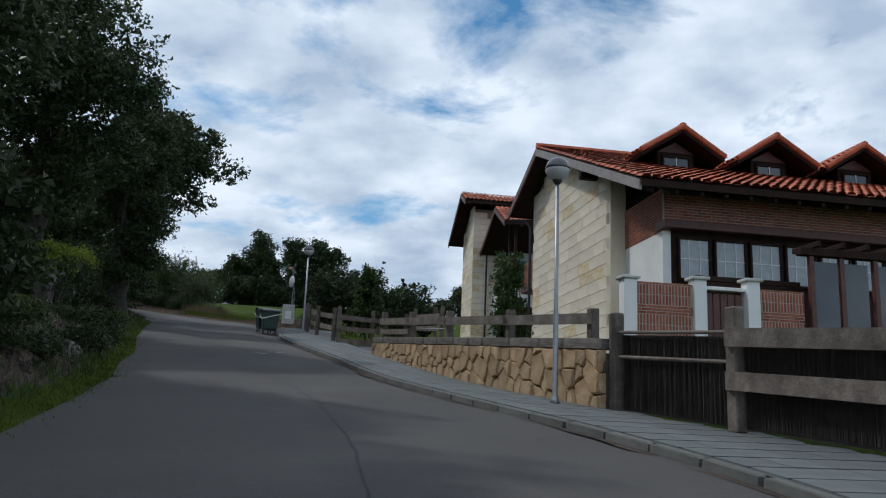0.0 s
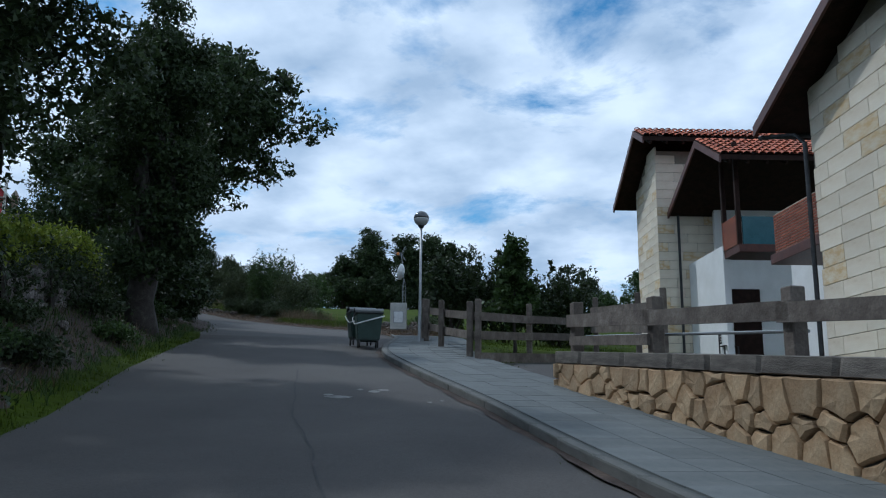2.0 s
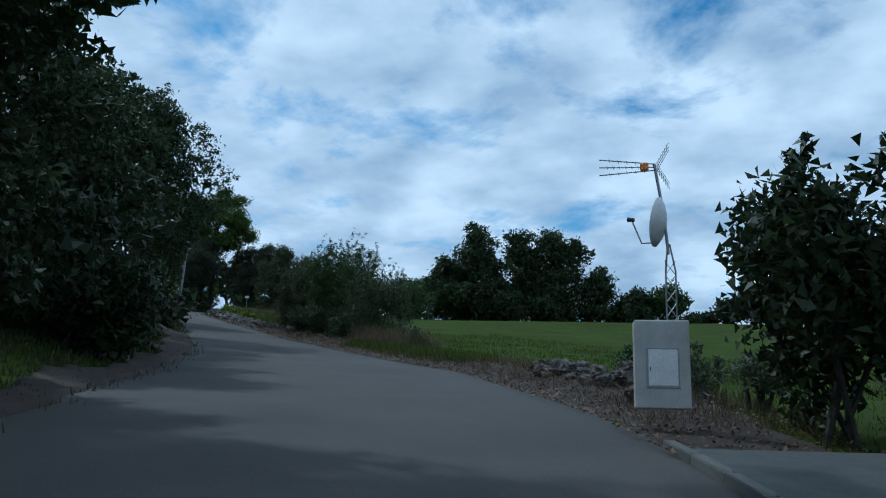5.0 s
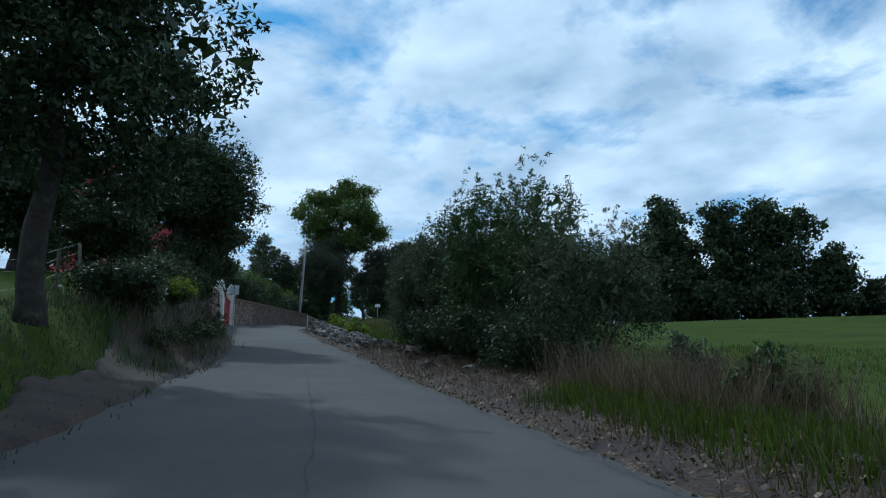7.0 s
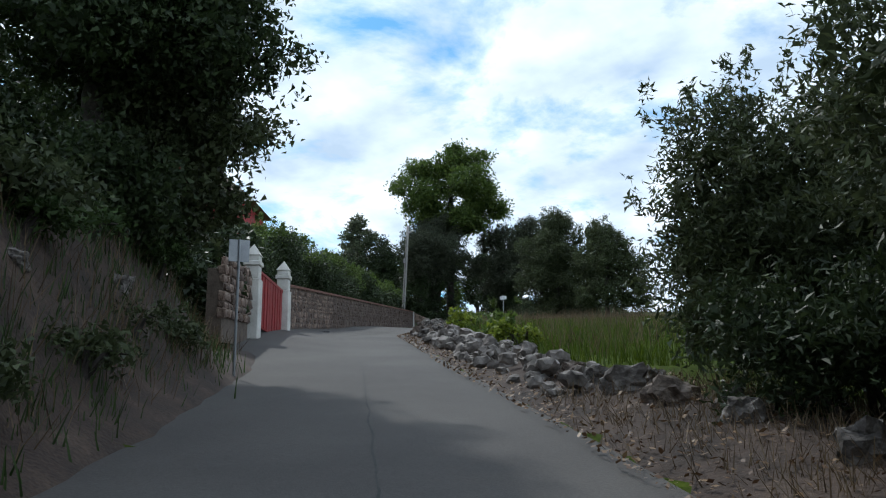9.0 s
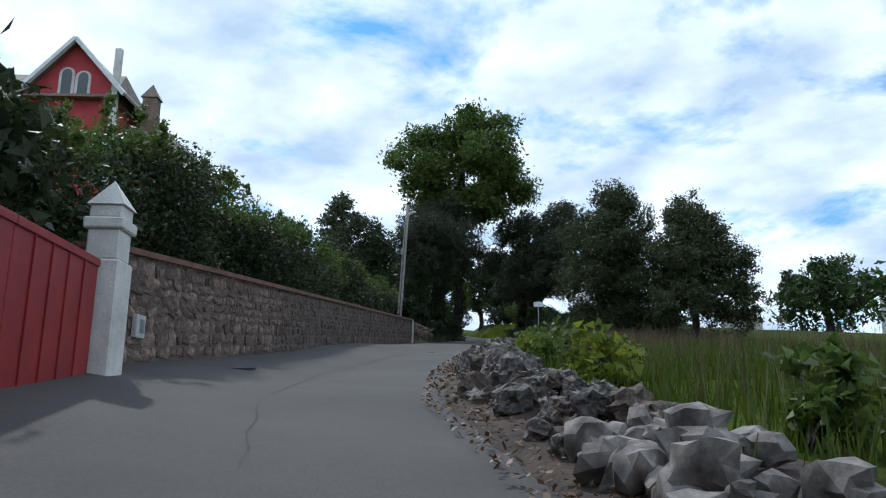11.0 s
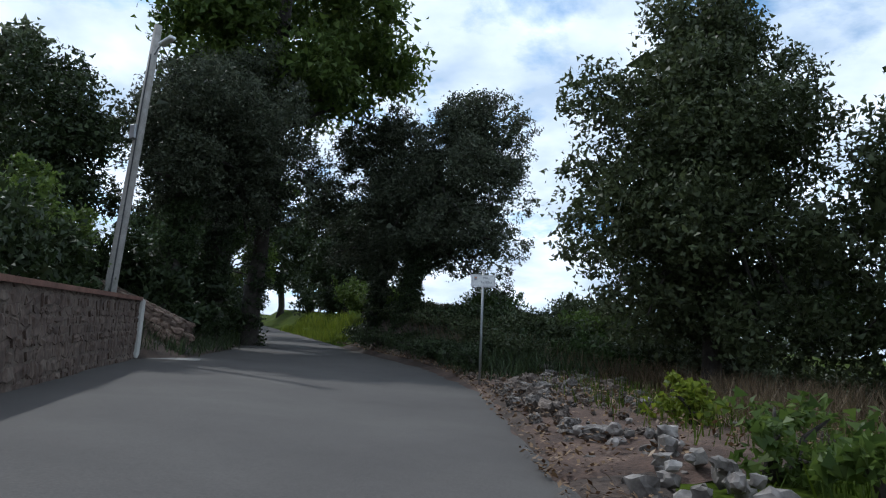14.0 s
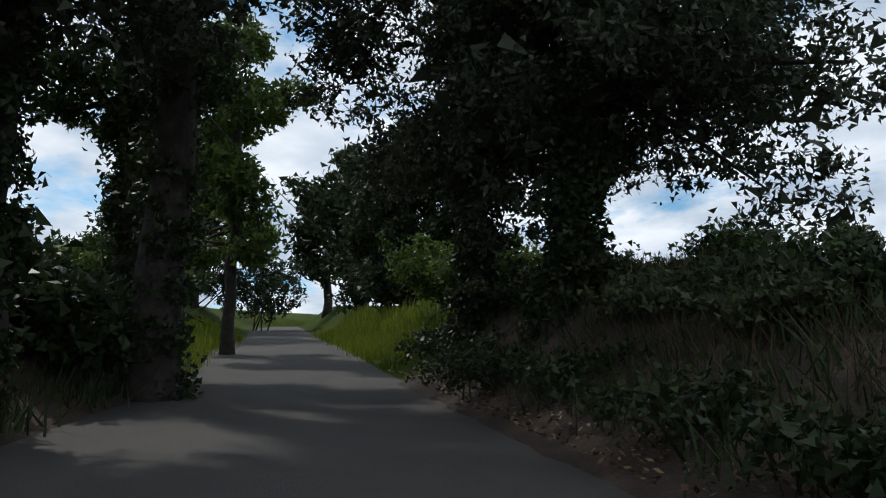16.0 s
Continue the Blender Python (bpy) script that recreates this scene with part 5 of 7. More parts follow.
def make_house_two():
    rng = random.Random(43)
    o = Vector((-5.43, 43.6, 5.6))
    ob = thing("house", row_frame(o), "pale stone house with red tiled roof and balcony porch", "house")
    boxed("tower_wall", (0.03, 0.03, -1.2), (9, 2.9, 7.25), M_ASHLARJOINT, ob, 0.0, "pale ashlar tower wall")
    ashlar(ob, rng, 0.0, 2.9, 0.03, -0.4, lambda y: 7.6 - 0.5 * y, "x", 90)
    ashlar(ob, rng, 0.0, 2.2, 0.03, -0.4, lambda y: 7.2, "y", 60)
    roof_pair(ob, -0.74, 9, 0.15, 8.1, -1.15, 7.42, 3.75, 6.0, 8.5, M_REDWOOD)
    # porch roof and balcony in front
    pr = thing("porch", row_frame(o + HU * 1.3 - GU * 0.2), "timber porch with tiled roof, balcony and white wall", "porch")
    roof_pair(pr, -0.9, 6.0, -3.2, 6.5, -5.4, 5.3, 0.15, 4.85, 5.8, M_REDWOOD)
    boxed("porch_wall", (-0.2, -3.3, -1.2), (0.0, 0.15, 2.85), M_PLASTER, pr, 0.0, "white rendered porch wall")
    boxed("porch_back", (0.7, -0.2, -1.2), (6, 0.0, 5.2), M_PLASTER, pr, 0.0)
    boxed("balcony_floor", (-0.15, -4.6, 2.4), (5, -3.2, 2.65), M_REDWOOD, pr, 0.01, "dark red balcony beam")
    p = brick_panel("balcony_parapet", pr, 0.0, 1.25, 0.0, 2.65, 3.6, 0.1, "plain", "brick balcony parapet")
    p.matrix_local = Matrix.Translation((-0.16, -3.25, 0)) @ Matrix.Rotation(radians(-90), 4, "Z")
    boxed("balcony_panel", (0.0, -4.56, 2.65), (3.2, -4.5, 3.55), M_BLUEGLASS, pr, 0.005, "blue-green balcony screen")
    for x, y in ((-0.1, -3.3), (-0.1, -4.5), (2.8, -4.5)):
        boxed("post", (x - 0.07, y - 0.07, 2.65), (x + 0.07, y + 0.07, 6.0), M_DARKWOOD, pr, 0.01)
    # Dark panel in place of an opening, its inner shade put into the colour
    boxed("door_opening", (1.2, -0.26, -1.0), (2.2, -0.2, 1.9), M_DARKWOOD, pr, 0.0, "dark panel in place of a shaded door opening")
    bm = bmesh.new()
    tube(bm, [(0.75, -0.12, 4.7), (0.75, -0.12, -0.8)], 0.05, 8)
    part("downpipe", bm, M_DARKMETAL, ob, "dark metal downpipe")
    ch = thing("garden_chair", row_frame(Vector((-5.43, 43.6, land(-5.4, 41.0)))) @ Matrix.Translation((1.0, -3.4, 0)), "dark slatted garden chair on the terrace", "chair")
    for x in (0, 0.45):
        for y in (0, 0.45):
            boxed("leg", (x, y, 0), (x + 0.04, y + 0.04, 0.85 if y else 0.42), M_DARKMETAL, ch, 0.004)
    for i in range(4):
        boxed("seat_slat", (0, 0.02 + i * 0.11, 0.42), (0.49, 0.11 + i * 0.11, 0.45), M_DARKWOOD, ch, 0.004)
        boxed("back_slat", (0, 0.47, 0.52 + i * 0.09), (0.49, 0.49, 0.58 + i * 0.09), M_DARKWOOD, ch, 0.004)


# ---- street furniture ----
def street_lamp(x, y, z, height, label):
    ob = thing("street_lamp", Matrix.Translation((x, y, z)), label, "lamp", "street lamps")
    bm = bmesh.new()
    lathe(bm, [(0.10, -0.1), (0.075, 0.02), (0.05, 0.06), (0.05, height * 0.35), (0.04, height * 0.36), (0.036, height - 0.42)], 14)
    part("pole", bm, M_GALV, ob, smooth=True)
    bm = bmesh.new()
    lathe(bm, [(0.045, height - 0.44), (0.09, height - 0.38), (0.10, height - 0.33), (0.05, height - 0.32)], 16)
    part("collar", bm, M_DARKMETAL, ob, smooth=True)
    r, c = 0.235, height - 0.13
    bm = bmesh.new()
    lathe(bm, [(max(r * math.cos(a), 0.003), c + r * math.sin(a)) for a in np.linspace(-1.2, 0.02, 8)], 22)
    part("globe", bm, M_LAMPBOWL, ob, "translucent grey lower globe", True)
    bm = bmesh.new()
    lathe(bm, [(max(r * 1.02 * math.cos(a), 0.003), c + r * 1.02 * math.sin(a)) for a in np.linspace(0.0, 1.57, 8)], 22)
    part("shade", bm, M_LAMPGLASS, ob, "dark upper dome", True)


M_LAMPBOWL = material("grey_lamp_bowl", [(0.3, (0.36, 0.36, 0.35)), (0.7, (0.46, 0.46, 0.45))], 3, 0.25, 0.0)


def waste_bin(m, label):
    ob = thing("waste_bin", m @ Matrix.Diagonal((0.66, 0.95, 1.0, 1)), label, "bin", "waste bins")
    bm = bmesh.new()
    p = [(-0.46, -0.36, 0.2), (0.46, -0.36, 0.2), (0.46, 0.36, 0.2), (-0.46, 0.36, 0.2), (-0.56, -0.45, 0.95), (0.56, -0.45, 0.95), (0.56, 0.45, 0.95), (-0.56, 0.45, 0.95)]
    v = [bm.verts.new(q) for q in p]
    for f in ((0, 3, 2, 1), (4, 5, 6, 7), (0, 1, 5, 4), (1, 2, 6, 5), (2, 3, 7, 6), (3, 0, 4, 7)):
        bm.faces.new([v[i] for i in f])
    bmesh.ops.bevel(bm, geom=bm.edges[:], offset=0.04, segments=2, affect="EDGES")
    part("body", bm, M_BIN, ob)
    boxed("rim", (-0.60, -0.49, 0.93), (0.60, 0.49, 0.99), M_BINDARK, ob, 0.015)
    bm = bmesh.new()
    lathe(bm, [(0.47, -0.6), (0.47, 0.6)], 20, Matrix.Translation((0, 0, 0.86)) @ Matrix.Rotation(radians(90), 4, "Y") @ Matrix.Diagonal((0.55, 1, 1, 1)))
    bmesh.ops.delete(bm, geom=[q for q in bm.verts if q.co.z < 0.985], context="VERTS")
    part("lid", bm, M_BINDARK, ob, "domed dark lid", True)
    bm = bmesh.new()
    tube(bm, [(-0.62, 0.42, 0.9), (-0.66, 0.0, 0.78), (-0.62, -0.47, 0.62)], 0.018, 7)
    tube(bm, [(-0.62, -0.47, 0.62), (0.0, -0.55, 0.74), (0.62, -0.5, 0.86)], 0.018, 7)
    part("lifting_bar", bm, M_WHITE, ob, "pale metal lifting bar")
    for x in (-0.38, 0.38):
        for y in (-0.3, 0.3):
            bm = bmesh.new()
            lathe(bm, [(0.09, -0.025), (0.1, -0.015), (0.1, 0.015), (0.09, 0.025)], 14, Matrix.Translation((x, y, 0.1)) @ Matrix.Rotation(radians(90), 4, "Y"))
            w = part("wheel", bm, M_RUBBER, ob, "black castor wheel", True)
            boxed("fork", (x - 0.035, y - 0.03, 0.1), (x + 0.035, y + 0.03, 0.215), M_DARKMETAL, w, 0.005)


def ranch_fence(name, pts, label, height=1.15, rails=(0.95, 0.5)):
    ob = thing(name, Matrix.Translation(pts[0]), label, "fence")
    o = Vector(pts[0])
    q = [Vector(p) - o for p in pts]
    for p in q:
        boxed("post", (p.x - 0.07, p.y - 0.07, p.z - 0.2), (p.x + 0.07, p.y + 0.07, p.z + height), M_OLDWOOD, ob, 0.015)
    for a, b in zip(q, q[1:]):
        for k in rails:
            m, n, rise = frame_of(a, b)
            bm = bmesh.new()
            sloped(bm, -0.08, n + 0.08, -0.12, -0.075, k - 0.13, rise + k - 0.13, k + 0.07, rise + k + 0.07)
            r = part("rail", bm, M_OLDWOOD, ob)
            r.matrix_local = m


make_pavement()
make_driveway()
make_front_wall()
make_reed_fence()
make_house_one()
make_patio()
make_house_two()
street_lamp(-0.32, 15.47, 1.80, 4.55, "galvanised street lamp with round globe on the footpath")
street_lamp(-12.22, 36.12, 4.83, 4.15, "galvanised street lamp with round globe by a timber fence")
for k, (s, l) in enumerate(((36.5, 0.95), (37.5, 0.75))):
    p = spot(s, l, flat=True)
    waste_bin(pose(p.x, p.y, p.z + 0.01, 0, 0, heading(s) + 4 + 5 * k), "green plastic wheeled waste bin at the road's edge")
fence_pts = [spot(s, l, flat=True) + Vector((0, 0, 0.12)) for s, l in ((33.0, 3.35), (35.9, 2.95), (38.4, 2.75), (40.6, 2.85), (43.2, 3.6))]
ranch_fence("lawn_fence", fence_pts, "weathered timber ranch fence round the lawn", 1.3, (0.98, 0.5))
p3 = Vector((-7.6, 37.05, 4.72))
ranch_fence("lawn_fence", [fence_pts[0] + Vector((0.22, -0.06, 0)), fence_pts[0].lerp(p3, 0.5), p3], "weathered timber ranch fence along the driveway", 1.35, (0.95, 0.5))
gp = Vector((-6.9, 35.6, 4.55))
ranch_fence("driveway_gate", [gp, Vector((-5.6, 33.2, 4.3)), Vector((-4.9, 30.6, 4.0))], "timber and steel rail fence along the driveway's far side", 1.6, (1.25, 0.75))
bm = bmesh.new()
a, b = fence_pts[0] + Vector((0.3, -0.4, -0.1)), gp + Vector((0.4, 0.6, -0.1))
m_, n_, r_ = frame_of(a, b)
sloped(bm, 0, n_, -0.09, 0.09, -0.15, r_ - 0.15, 0.14, r_ + 0.14)
kb = part("driveway_edging", bm, M_OLDWOOD)
kb.matrix_world = m_
tagged(kb, "dark timber edging beam beside the driveway", "edging", kind="structure")


# ---- aerial mast and its concrete pillar ----
def make_mast():
    p = Vector((-16.66, 45.42, 0))
    z0 = 6.62
    yaw = math.degrees(math.atan2(p.y - 37.6, p.x + 15.6)) - 90
    pil = thing("meter_pillar", pose(p.x, p.y, z0, 0, 0, yaw + 8) @ Matrix.Scale(0.8, 4), "pale concrete meter pillar with small door", "pillar")
    boxed("body", (-0.05, 0, -0.2), (0.82, 0.35, 1.22), M_CONCRETE, pil, 0.02)
    d = boxed("door", (0.16, -0.025, 0.16), (0.62, 0.0, 0.74), M_WHITE, pil, 0.008, "white metal meter door")
    boxed("latch", (0.18, -0.04, 0.40), (0.2, -0.025, 0.46), M_DARKMETAL, d, 0.002)
    bm = bmesh.new()
    for lo, hi in (((0.13, 0.13), (0.65, 0.16)), ((0.13, 0.74), (0.65, 0.77)), ((0.13, 0.13), (0.16, 0.77)), ((0.62, 0.13), (0.65, 0.77))):
        box(bm, (lo[0], -0.02, lo[1]), (hi[0], 0.0, hi[1]), 0.003)
    part("door_frame", bm, M_GALV, pil)
    ob = thing("aerial_mast", pose(-16.32, 46.0, z0, 0, 0, yaw) @ Matrix.Scale(0.97, 4), "slim steel lattice mast with aerial and satellite dish", "mast")
    bm = bmesh.new()
    legs = [(0.09, 0.0), (-0.045, 0.078), (-0.045, -0.078)]
    for x, y in legs:
        tube(bm, [(x, y, -0.2), (x, y, 1.75), (x * 0.2, y * 0.2, 2.15)], 0.012, 6)
    for i in range(9):
        z = 0.1 + i * 0.2
        for k in range(3):
            a, b = legs[k], legs[(k + 1) % 3]
            tube(bm, [(*a, z), (*b, z + 0.2)], 0.006, 5)
    part("lattice", bm, M_GALV, ob)
    bm = bmesh.new()
    tube(bm, [(0, 0, 2.0), (-0.05, 0, 2.6), (-0.16, 0, 3.35)], 0.022, 8)
    part("tube_mast", bm, M_GALV, ob)
    bm = bmesh.new()
    rr = 0.36
    lathe(bm, [(0.02, 0.0), (rr * 0.4, 0.02), (rr * 0.75, 0.065), (rr, 0.12), (rr, 0.135), (rr * 0.74, 0.085), (rr * 0.4, 0.04), (0.02, 0.02)], 26)
    dish = part("satellite_dish", bm, M_WHITE, ob, "pale grey satellite dish", True)
    dish.matrix_local = Matrix.Translation((-0.02, -0.05, 2.45)) @ Matrix.Rotation(radians(-12), 4, "Z") @ Matrix.Rotation(radians(-80), 4, "Y")
    bm = bmesh.new()
    tube(bm, [(-0.3, 0, 0.1), (-0.33, 0, 0.3), (0.0, 0, 0.5)], 0.012, 6)
    arm = part("feed_arm", bm, M_GALV, dish)
    bm = bmesh.new()
    lathe(bm, [(0.03, 0), (0.035, 0.1)], 10, Matrix.Translation((0, 0, 0.46)))
    part("feed_horn", bm, M_DARKMETAL, dish)
    bm = bmesh.new()
    for k, (dz, n) in enumerate(((0.0, 7), (0.12, 5), (-0.12, 5))):
        tube(bm, [(-0.16, 0, 3.3 + dz * 0.4), (-0.95, 0.0, 3.34 + dz)], 0.009, 5)
        for i in range(n):
            x = -0.3 - i * 0.62 / n
            zz = 3.3 + dz * (0.4 + 0.6 * i / n) + 0.04 * i / n
            tube(bm, [(x, -0.09, zz), (x, 0.09, zz)], 0.004, 4)
    part("aerial", bm, M_GALV, ob, "branching television aerial")
    bm = bmesh.new()
    for sg in (-1, 1):
        for i in range(6):
            z = 3.3 + sg * (0.03 + 0.05 * i)
            tube(bm, [(-0.12 + 0.028 * i, -0.16, z), (-0.12 + 0.028 * i, 0.16, z)], 0.004, 4)
        for y in (-0.15, 0, 0.15):
            tube(bm, [(-0.12, y, 3.3), (0.05, y, 3.3 + sg * 0.3)], 0.005, 4)
    part("reflector", bm, M_GALV, ob)
    boxed("balun", (-0.36, -0.05, 3.25), (-0.24, 0.05, 3.37), M_ORANGE, ob, 0.02, "orange plastic connector box")


make_mast()


# ---- the gate, the long wall and what stands behind it ----
GATE_R, GATE_L = Vector((-64.12, 86.63, 14.9)), Vector((-60.9, 83.1, 14.45))
WALL_START = Vector((-65.0, 87.0, 15.1))
WALL_END = Vector((-90.4, 120.4, 19.75))


def gate_pillar(p, height, yaw, label):
    ob = thing("gate_pillar", pose(p.x, p.y, p.z, 0, 0, yaw), label, "pillar", "gate pillars")
    boxed("shaft", (-0.24, -0.24, -0.4), (0.24, 0.24, height * 0.56), M_PILLAR, ob, 0.025)
    boxed("neck", (-0.2, -0.2, height * 0.56), (0.2, 0.2, height * 0.72), M_PILLAR, ob, 0.02)
    boxed("moulding", (-0.25, -0.25, height * 0.72), (0.25, 0.25, height * 0.78), M_PILLAR, ob, 0.02)
    boxed("block", (-0.2, -0.2, height * 0.78), (0.2, 0.2, height * 0.85), M_PILLAR, ob, 0.02)
    bm = bmesh.new()
    v = [bm.verts.new(q) for q in ((-0.23, -0.23, height * 0.85), (0.23, -0.23, height * 0.85), (0.23, 0.23, height * 0.85), (-0.23, 0.23, height * 0.85), (0, 0, height))]
    bm.faces.new(v[:4][::-1])
    for i in range(4):
        bm.faces.new((v[i], v[(i + 1) % 4], v[4]))
    part("pyramid_cap", bm, M_PILLAR, ob, "pointed pyramid cap")


def make_gate():
    d = GATE_R - GATE_L
    yaw = math.degrees(math.atan2(d.y, d.x))
    gate_pillar(GATE_R, 2.38, yaw, "whitewashed stone gate pillar with pyramid cap")
    gate_pillar(GATE_L, 2.38, yaw, "whitewashed stone gate pillar with pyramid cap")
    n = math.hypot(d.x, d.y)
    ob = thing("driveway_gate", Matrix.Translation(GATE_L) @ Matrix.Rotation(radians(yaw), 4, "Z"), "solid dark red painted metal double gate, shut", "gate")
    for k in range(2):
        x0, x1 = 0.3 + k * (n - 0.6) / 2, 0.3 + (k + 1) * (n - 0.6) / 2 - 0.02
        leaf = boxed("gate_leaf", (x0, -0.03, 0.06), (x1, 0.03, 1.75), M_REDGATE, ob, 0.008)
        for i in range(1, 5):
            x = x0 + (x1 - x0) * i / 5
            boxed("rib", (x - 0.012, -0.05, 0.1), (x + 0.012, -0.03, 1.7), M_REDGATE, leaf, 0.004)
        boxed("top_rail", (x0, -0.055, 1.66), (x1, -0.031, 1.75), M_REDGATE, leaf, 0.004)


def make_long_wall():
    a = WALL_START
    m, n, rise = frame_of(a, WALL_END)
    ob = thing("garden_wall", m, "long brown rubble stone wall with a red-brown coping", "wall", kind="structure")
    h = 1.5
    bm = bmesh.new()
    sloped(bm, 0, n, -0.02, 0.36, -0.6, rise - 0.6, h, rise + h)
    part("core", bm, M_WALLJOINT, ob)
    bm = bmesh.new()
    sloped(bm, -0.02, n + 0.03, -0.09, 0.42, h, rise + h, h + 0.09, rise + h + 0.09)
    part("coping", bm, material("red_brown_coping", [(0.3, (0.10, 0.045, 0.032)), (0.7, (0.2, 0.10, 0.07))], 3, 0.9, 0.5, 22), ob, "red-brown cement coping")
    meshes = block_meshes("wall_stone", M_WALLSTONE, 9, 61, 0.32, 0.2)
    rng = random.Random(17)
    count, z = 0, -0.05
    rest = []
    while z < h - 0.05:
        hh = rng.uniform(0.14, 0.24)
        x = -rng.uniform(0, 0.2)
        while x < n - 0.05:
            w = rng.choice((0.14, 0.2, 0.26, 0.34, 0.46)) * rng.uniform(0.9, 1.1)
            spec = (rng.choice(meshes), (x + w / 2, -0.0, rise * (x + w / 2) / n + z + hh / 2), (w * 0.93, rng.uniform(0.06, 0.1), min(hh, h - z) * rng.uniform(0.65, 1.25)), rng.uniform(-0.3, 0.3))
            if x < 9.0 and count < 298:
                piece("wall_stone", spec[0], ob, spec[1], spec[2], (0, spec[3] - math.atan2(rise, n), 0))
                count += 1
            else:
                rest.append(spec)
            x += w
        z += hh
    v, f = [], []
    for me, loc, sc, rot in rest:
        b = len(v)
        q = Matrix.Translation(loc) @ Matrix.Rotation(rot - math.atan2(rise, n), 4, "Y") @ Matrix.Diagonal((*sc, 1))
        v += [tuple(q @ w.co) for w in me.vertices]
        f += [tuple(b + i for i in p.vertices) for p in me.polygons]
    st = raw("wall_stones", v, f, M_WALLSTONE, ob)
    st["kind"] = "stuff"
    box_ = thing("meter_box", m @ Matrix.Translation((1.15, -0.09, 0.35)), "small pale meter box set in a stone wall", "meter box")
    boxed("case", (-0.15, -0.03, 0.06), (0.15, 0.05, 0.40), M_CONCRETE, box_, 0.01)
    boxed("flap", (-0.05, -0.04, 0.14), (0.1, -0.03, 0.34), M_GALV, box_, 0.004)
    boxed("end_pier", (n - 0.05, -0.12, rise - 0.4), (n + 0.3, 0.4, rise + h + 0.05), M_CONCRETE, ob, 0.03, "pale end pier")
    # the short curved wall before the gate
    c = GATE_L + Vector((0.3, -0.35, 0))
    m2, n2, r2 = frame_of(c, Vector((-58.3, 80.4, 14.2)))
    w2 = thing("garden_wall", m2, "short rubble stone wall beside the red gate", "wall", kind="structure")
    bm = bmesh.new()
    sloped(bm, 0, n2, -0.36, 0.02, -0.6, r2 - 0.6, 1.6, r2 + 1.2)
    part("core", bm, M_WALLJOINT, w2)
    rubble(w2, n2, r2, 1.5, 0.0, block_meshes("wall_stone", M_WALLSTONE, 5, 63, 0.26, 0.17), rng, (0.16, 0.28), (0.2, 0.45), (1,), name="wall_stone")


def make_red_house():
    o = Vector((-97.6, 102.6, 31.0))
    ob = thing("red_house", pose(o.x, o.y, o.z, 0, 0, 40.8), "tall red rendered house with white trim and tiled roofs", "house")
    boxed("wall", (-11.0, 0, -11), (0.0, 8, 1.5), M_REDWALL, ob, 0.0)
    boxed("corner_trim", (-0.08, -0.12, -11), (0.3, 0.2, 4.6), M_PILLAR, ob, 0.02, "white corner trim")
    bm = bmesh.new()
    v = [bm.verts.new(p) for p in ((-5.2, -0.05, 1.4), (0.0, -0.05, 1.4), (0.0, -0.05, 2.6), (-2.2, -0.05, 4.9), (-4.6, -0.05, 2.2))]
    bm.faces.new(v)
    r = bmesh.ops.extrude_face_region(bm, geom=bm.faces[:])
    bmesh.ops.translate(bm, verts=[q for q in r["geom"] if isinstance(q, bmesh.types.BMVert)], vec=(0, 0.3, 0))
    part("gable", bm, M_REDWALL, ob)
    for sg in (-1, 1):
        bm = bmesh.new()
        a, b = Vector((-2.2 + sg * 3.1, -0.5, 1.7)), Vector((-2.2, -0.5, 5.1))
        p = [a, b, b + Vector((0, 8, 0)), a + Vector((0, 8, 0))]
        t, u = [bm.verts.new(q) for q in p], [bm.verts.new(q + Vector((0, 0, -0.2))) for q in p]
        bm.faces.new(t)
        bm.faces.new(u[::-1])
        for i in range(4):
            bm.faces.new((t[i], t[(i + 1) % 4], u[(i + 1) % 4], u[i]))
        part("roof", bm, M_GREYTILE, ob, "brown tiled roof slope")
        bm = bmesh.new()
        tube(bm, [a + Vector((0, -0.06, -0.12)), b + Vector((0, -0.06, -0.12))], 0.17, 4)
        part("verge_board", bm, M_WHITE, ob, "white verge board")
    for x, z in ((-2.7, 1.7), (-1.75, 1.5)):
        bm = bmesh.new()
        pr = [(-0.36, 0), (0.36, 0), (0.36, 1.3)] + [(0.36 * math.cos(a), 1.3 + 0.36 * math.sin(a)) for a in np.linspace(0.3, 2.84, 7)] + [(-0.36, 1.3)]
        fr = [bm.verts.new((x + p * 1.25, -0.06, z + q * 1.08 - 0.1)) for p, q in pr]
        bm.faces.new(fr)
        r = bmesh.ops.extrude_face_region(bm, geom=bm.faces[:])
        bmesh.ops.translate(bm, verts=[q for q in r["geom"] if isinstance(q, bmesh.types.BMVert)], vec=(0, 0.12, 0))
        w = part("arched_window", bm, M_PILLAR, ob, "arched window with pale stone surround")
        bm = bmesh.new()
        bm.faces.new([bm.verts.new((x + p * 0.8, -0.075, z + q * 0.93 + 0.05)) for p, q in pr])
        r = bmesh.ops.extrude_face_region(bm, geom=bm.faces[:])
        bmesh.ops.translate(bm, verts=[q for q in r["geom"] if isinstance(q, bmesh.types.BMVert)], vec=(0, 0.01, 0))
        part("pane", bm, M_GLASS, w)
    bm = bmesh.new()
    t = [bm.verts.new(q) for q in ((-11.5, -0.6, 1.4), (0.3, -0.6, 1.4), (0.3, 8.6, 1.4), (-11.5, 8.6, 1.4), (-8.2, 4.0, 4.7), (-1.0, 4.0, 4.7))]
    for f in ((0, 1, 5, 4), (1, 2, 5), (2, 3, 4, 5), (3, 0, 4), (3, 2, 1, 0)):
        bm.faces.new([t[k] for k in f])
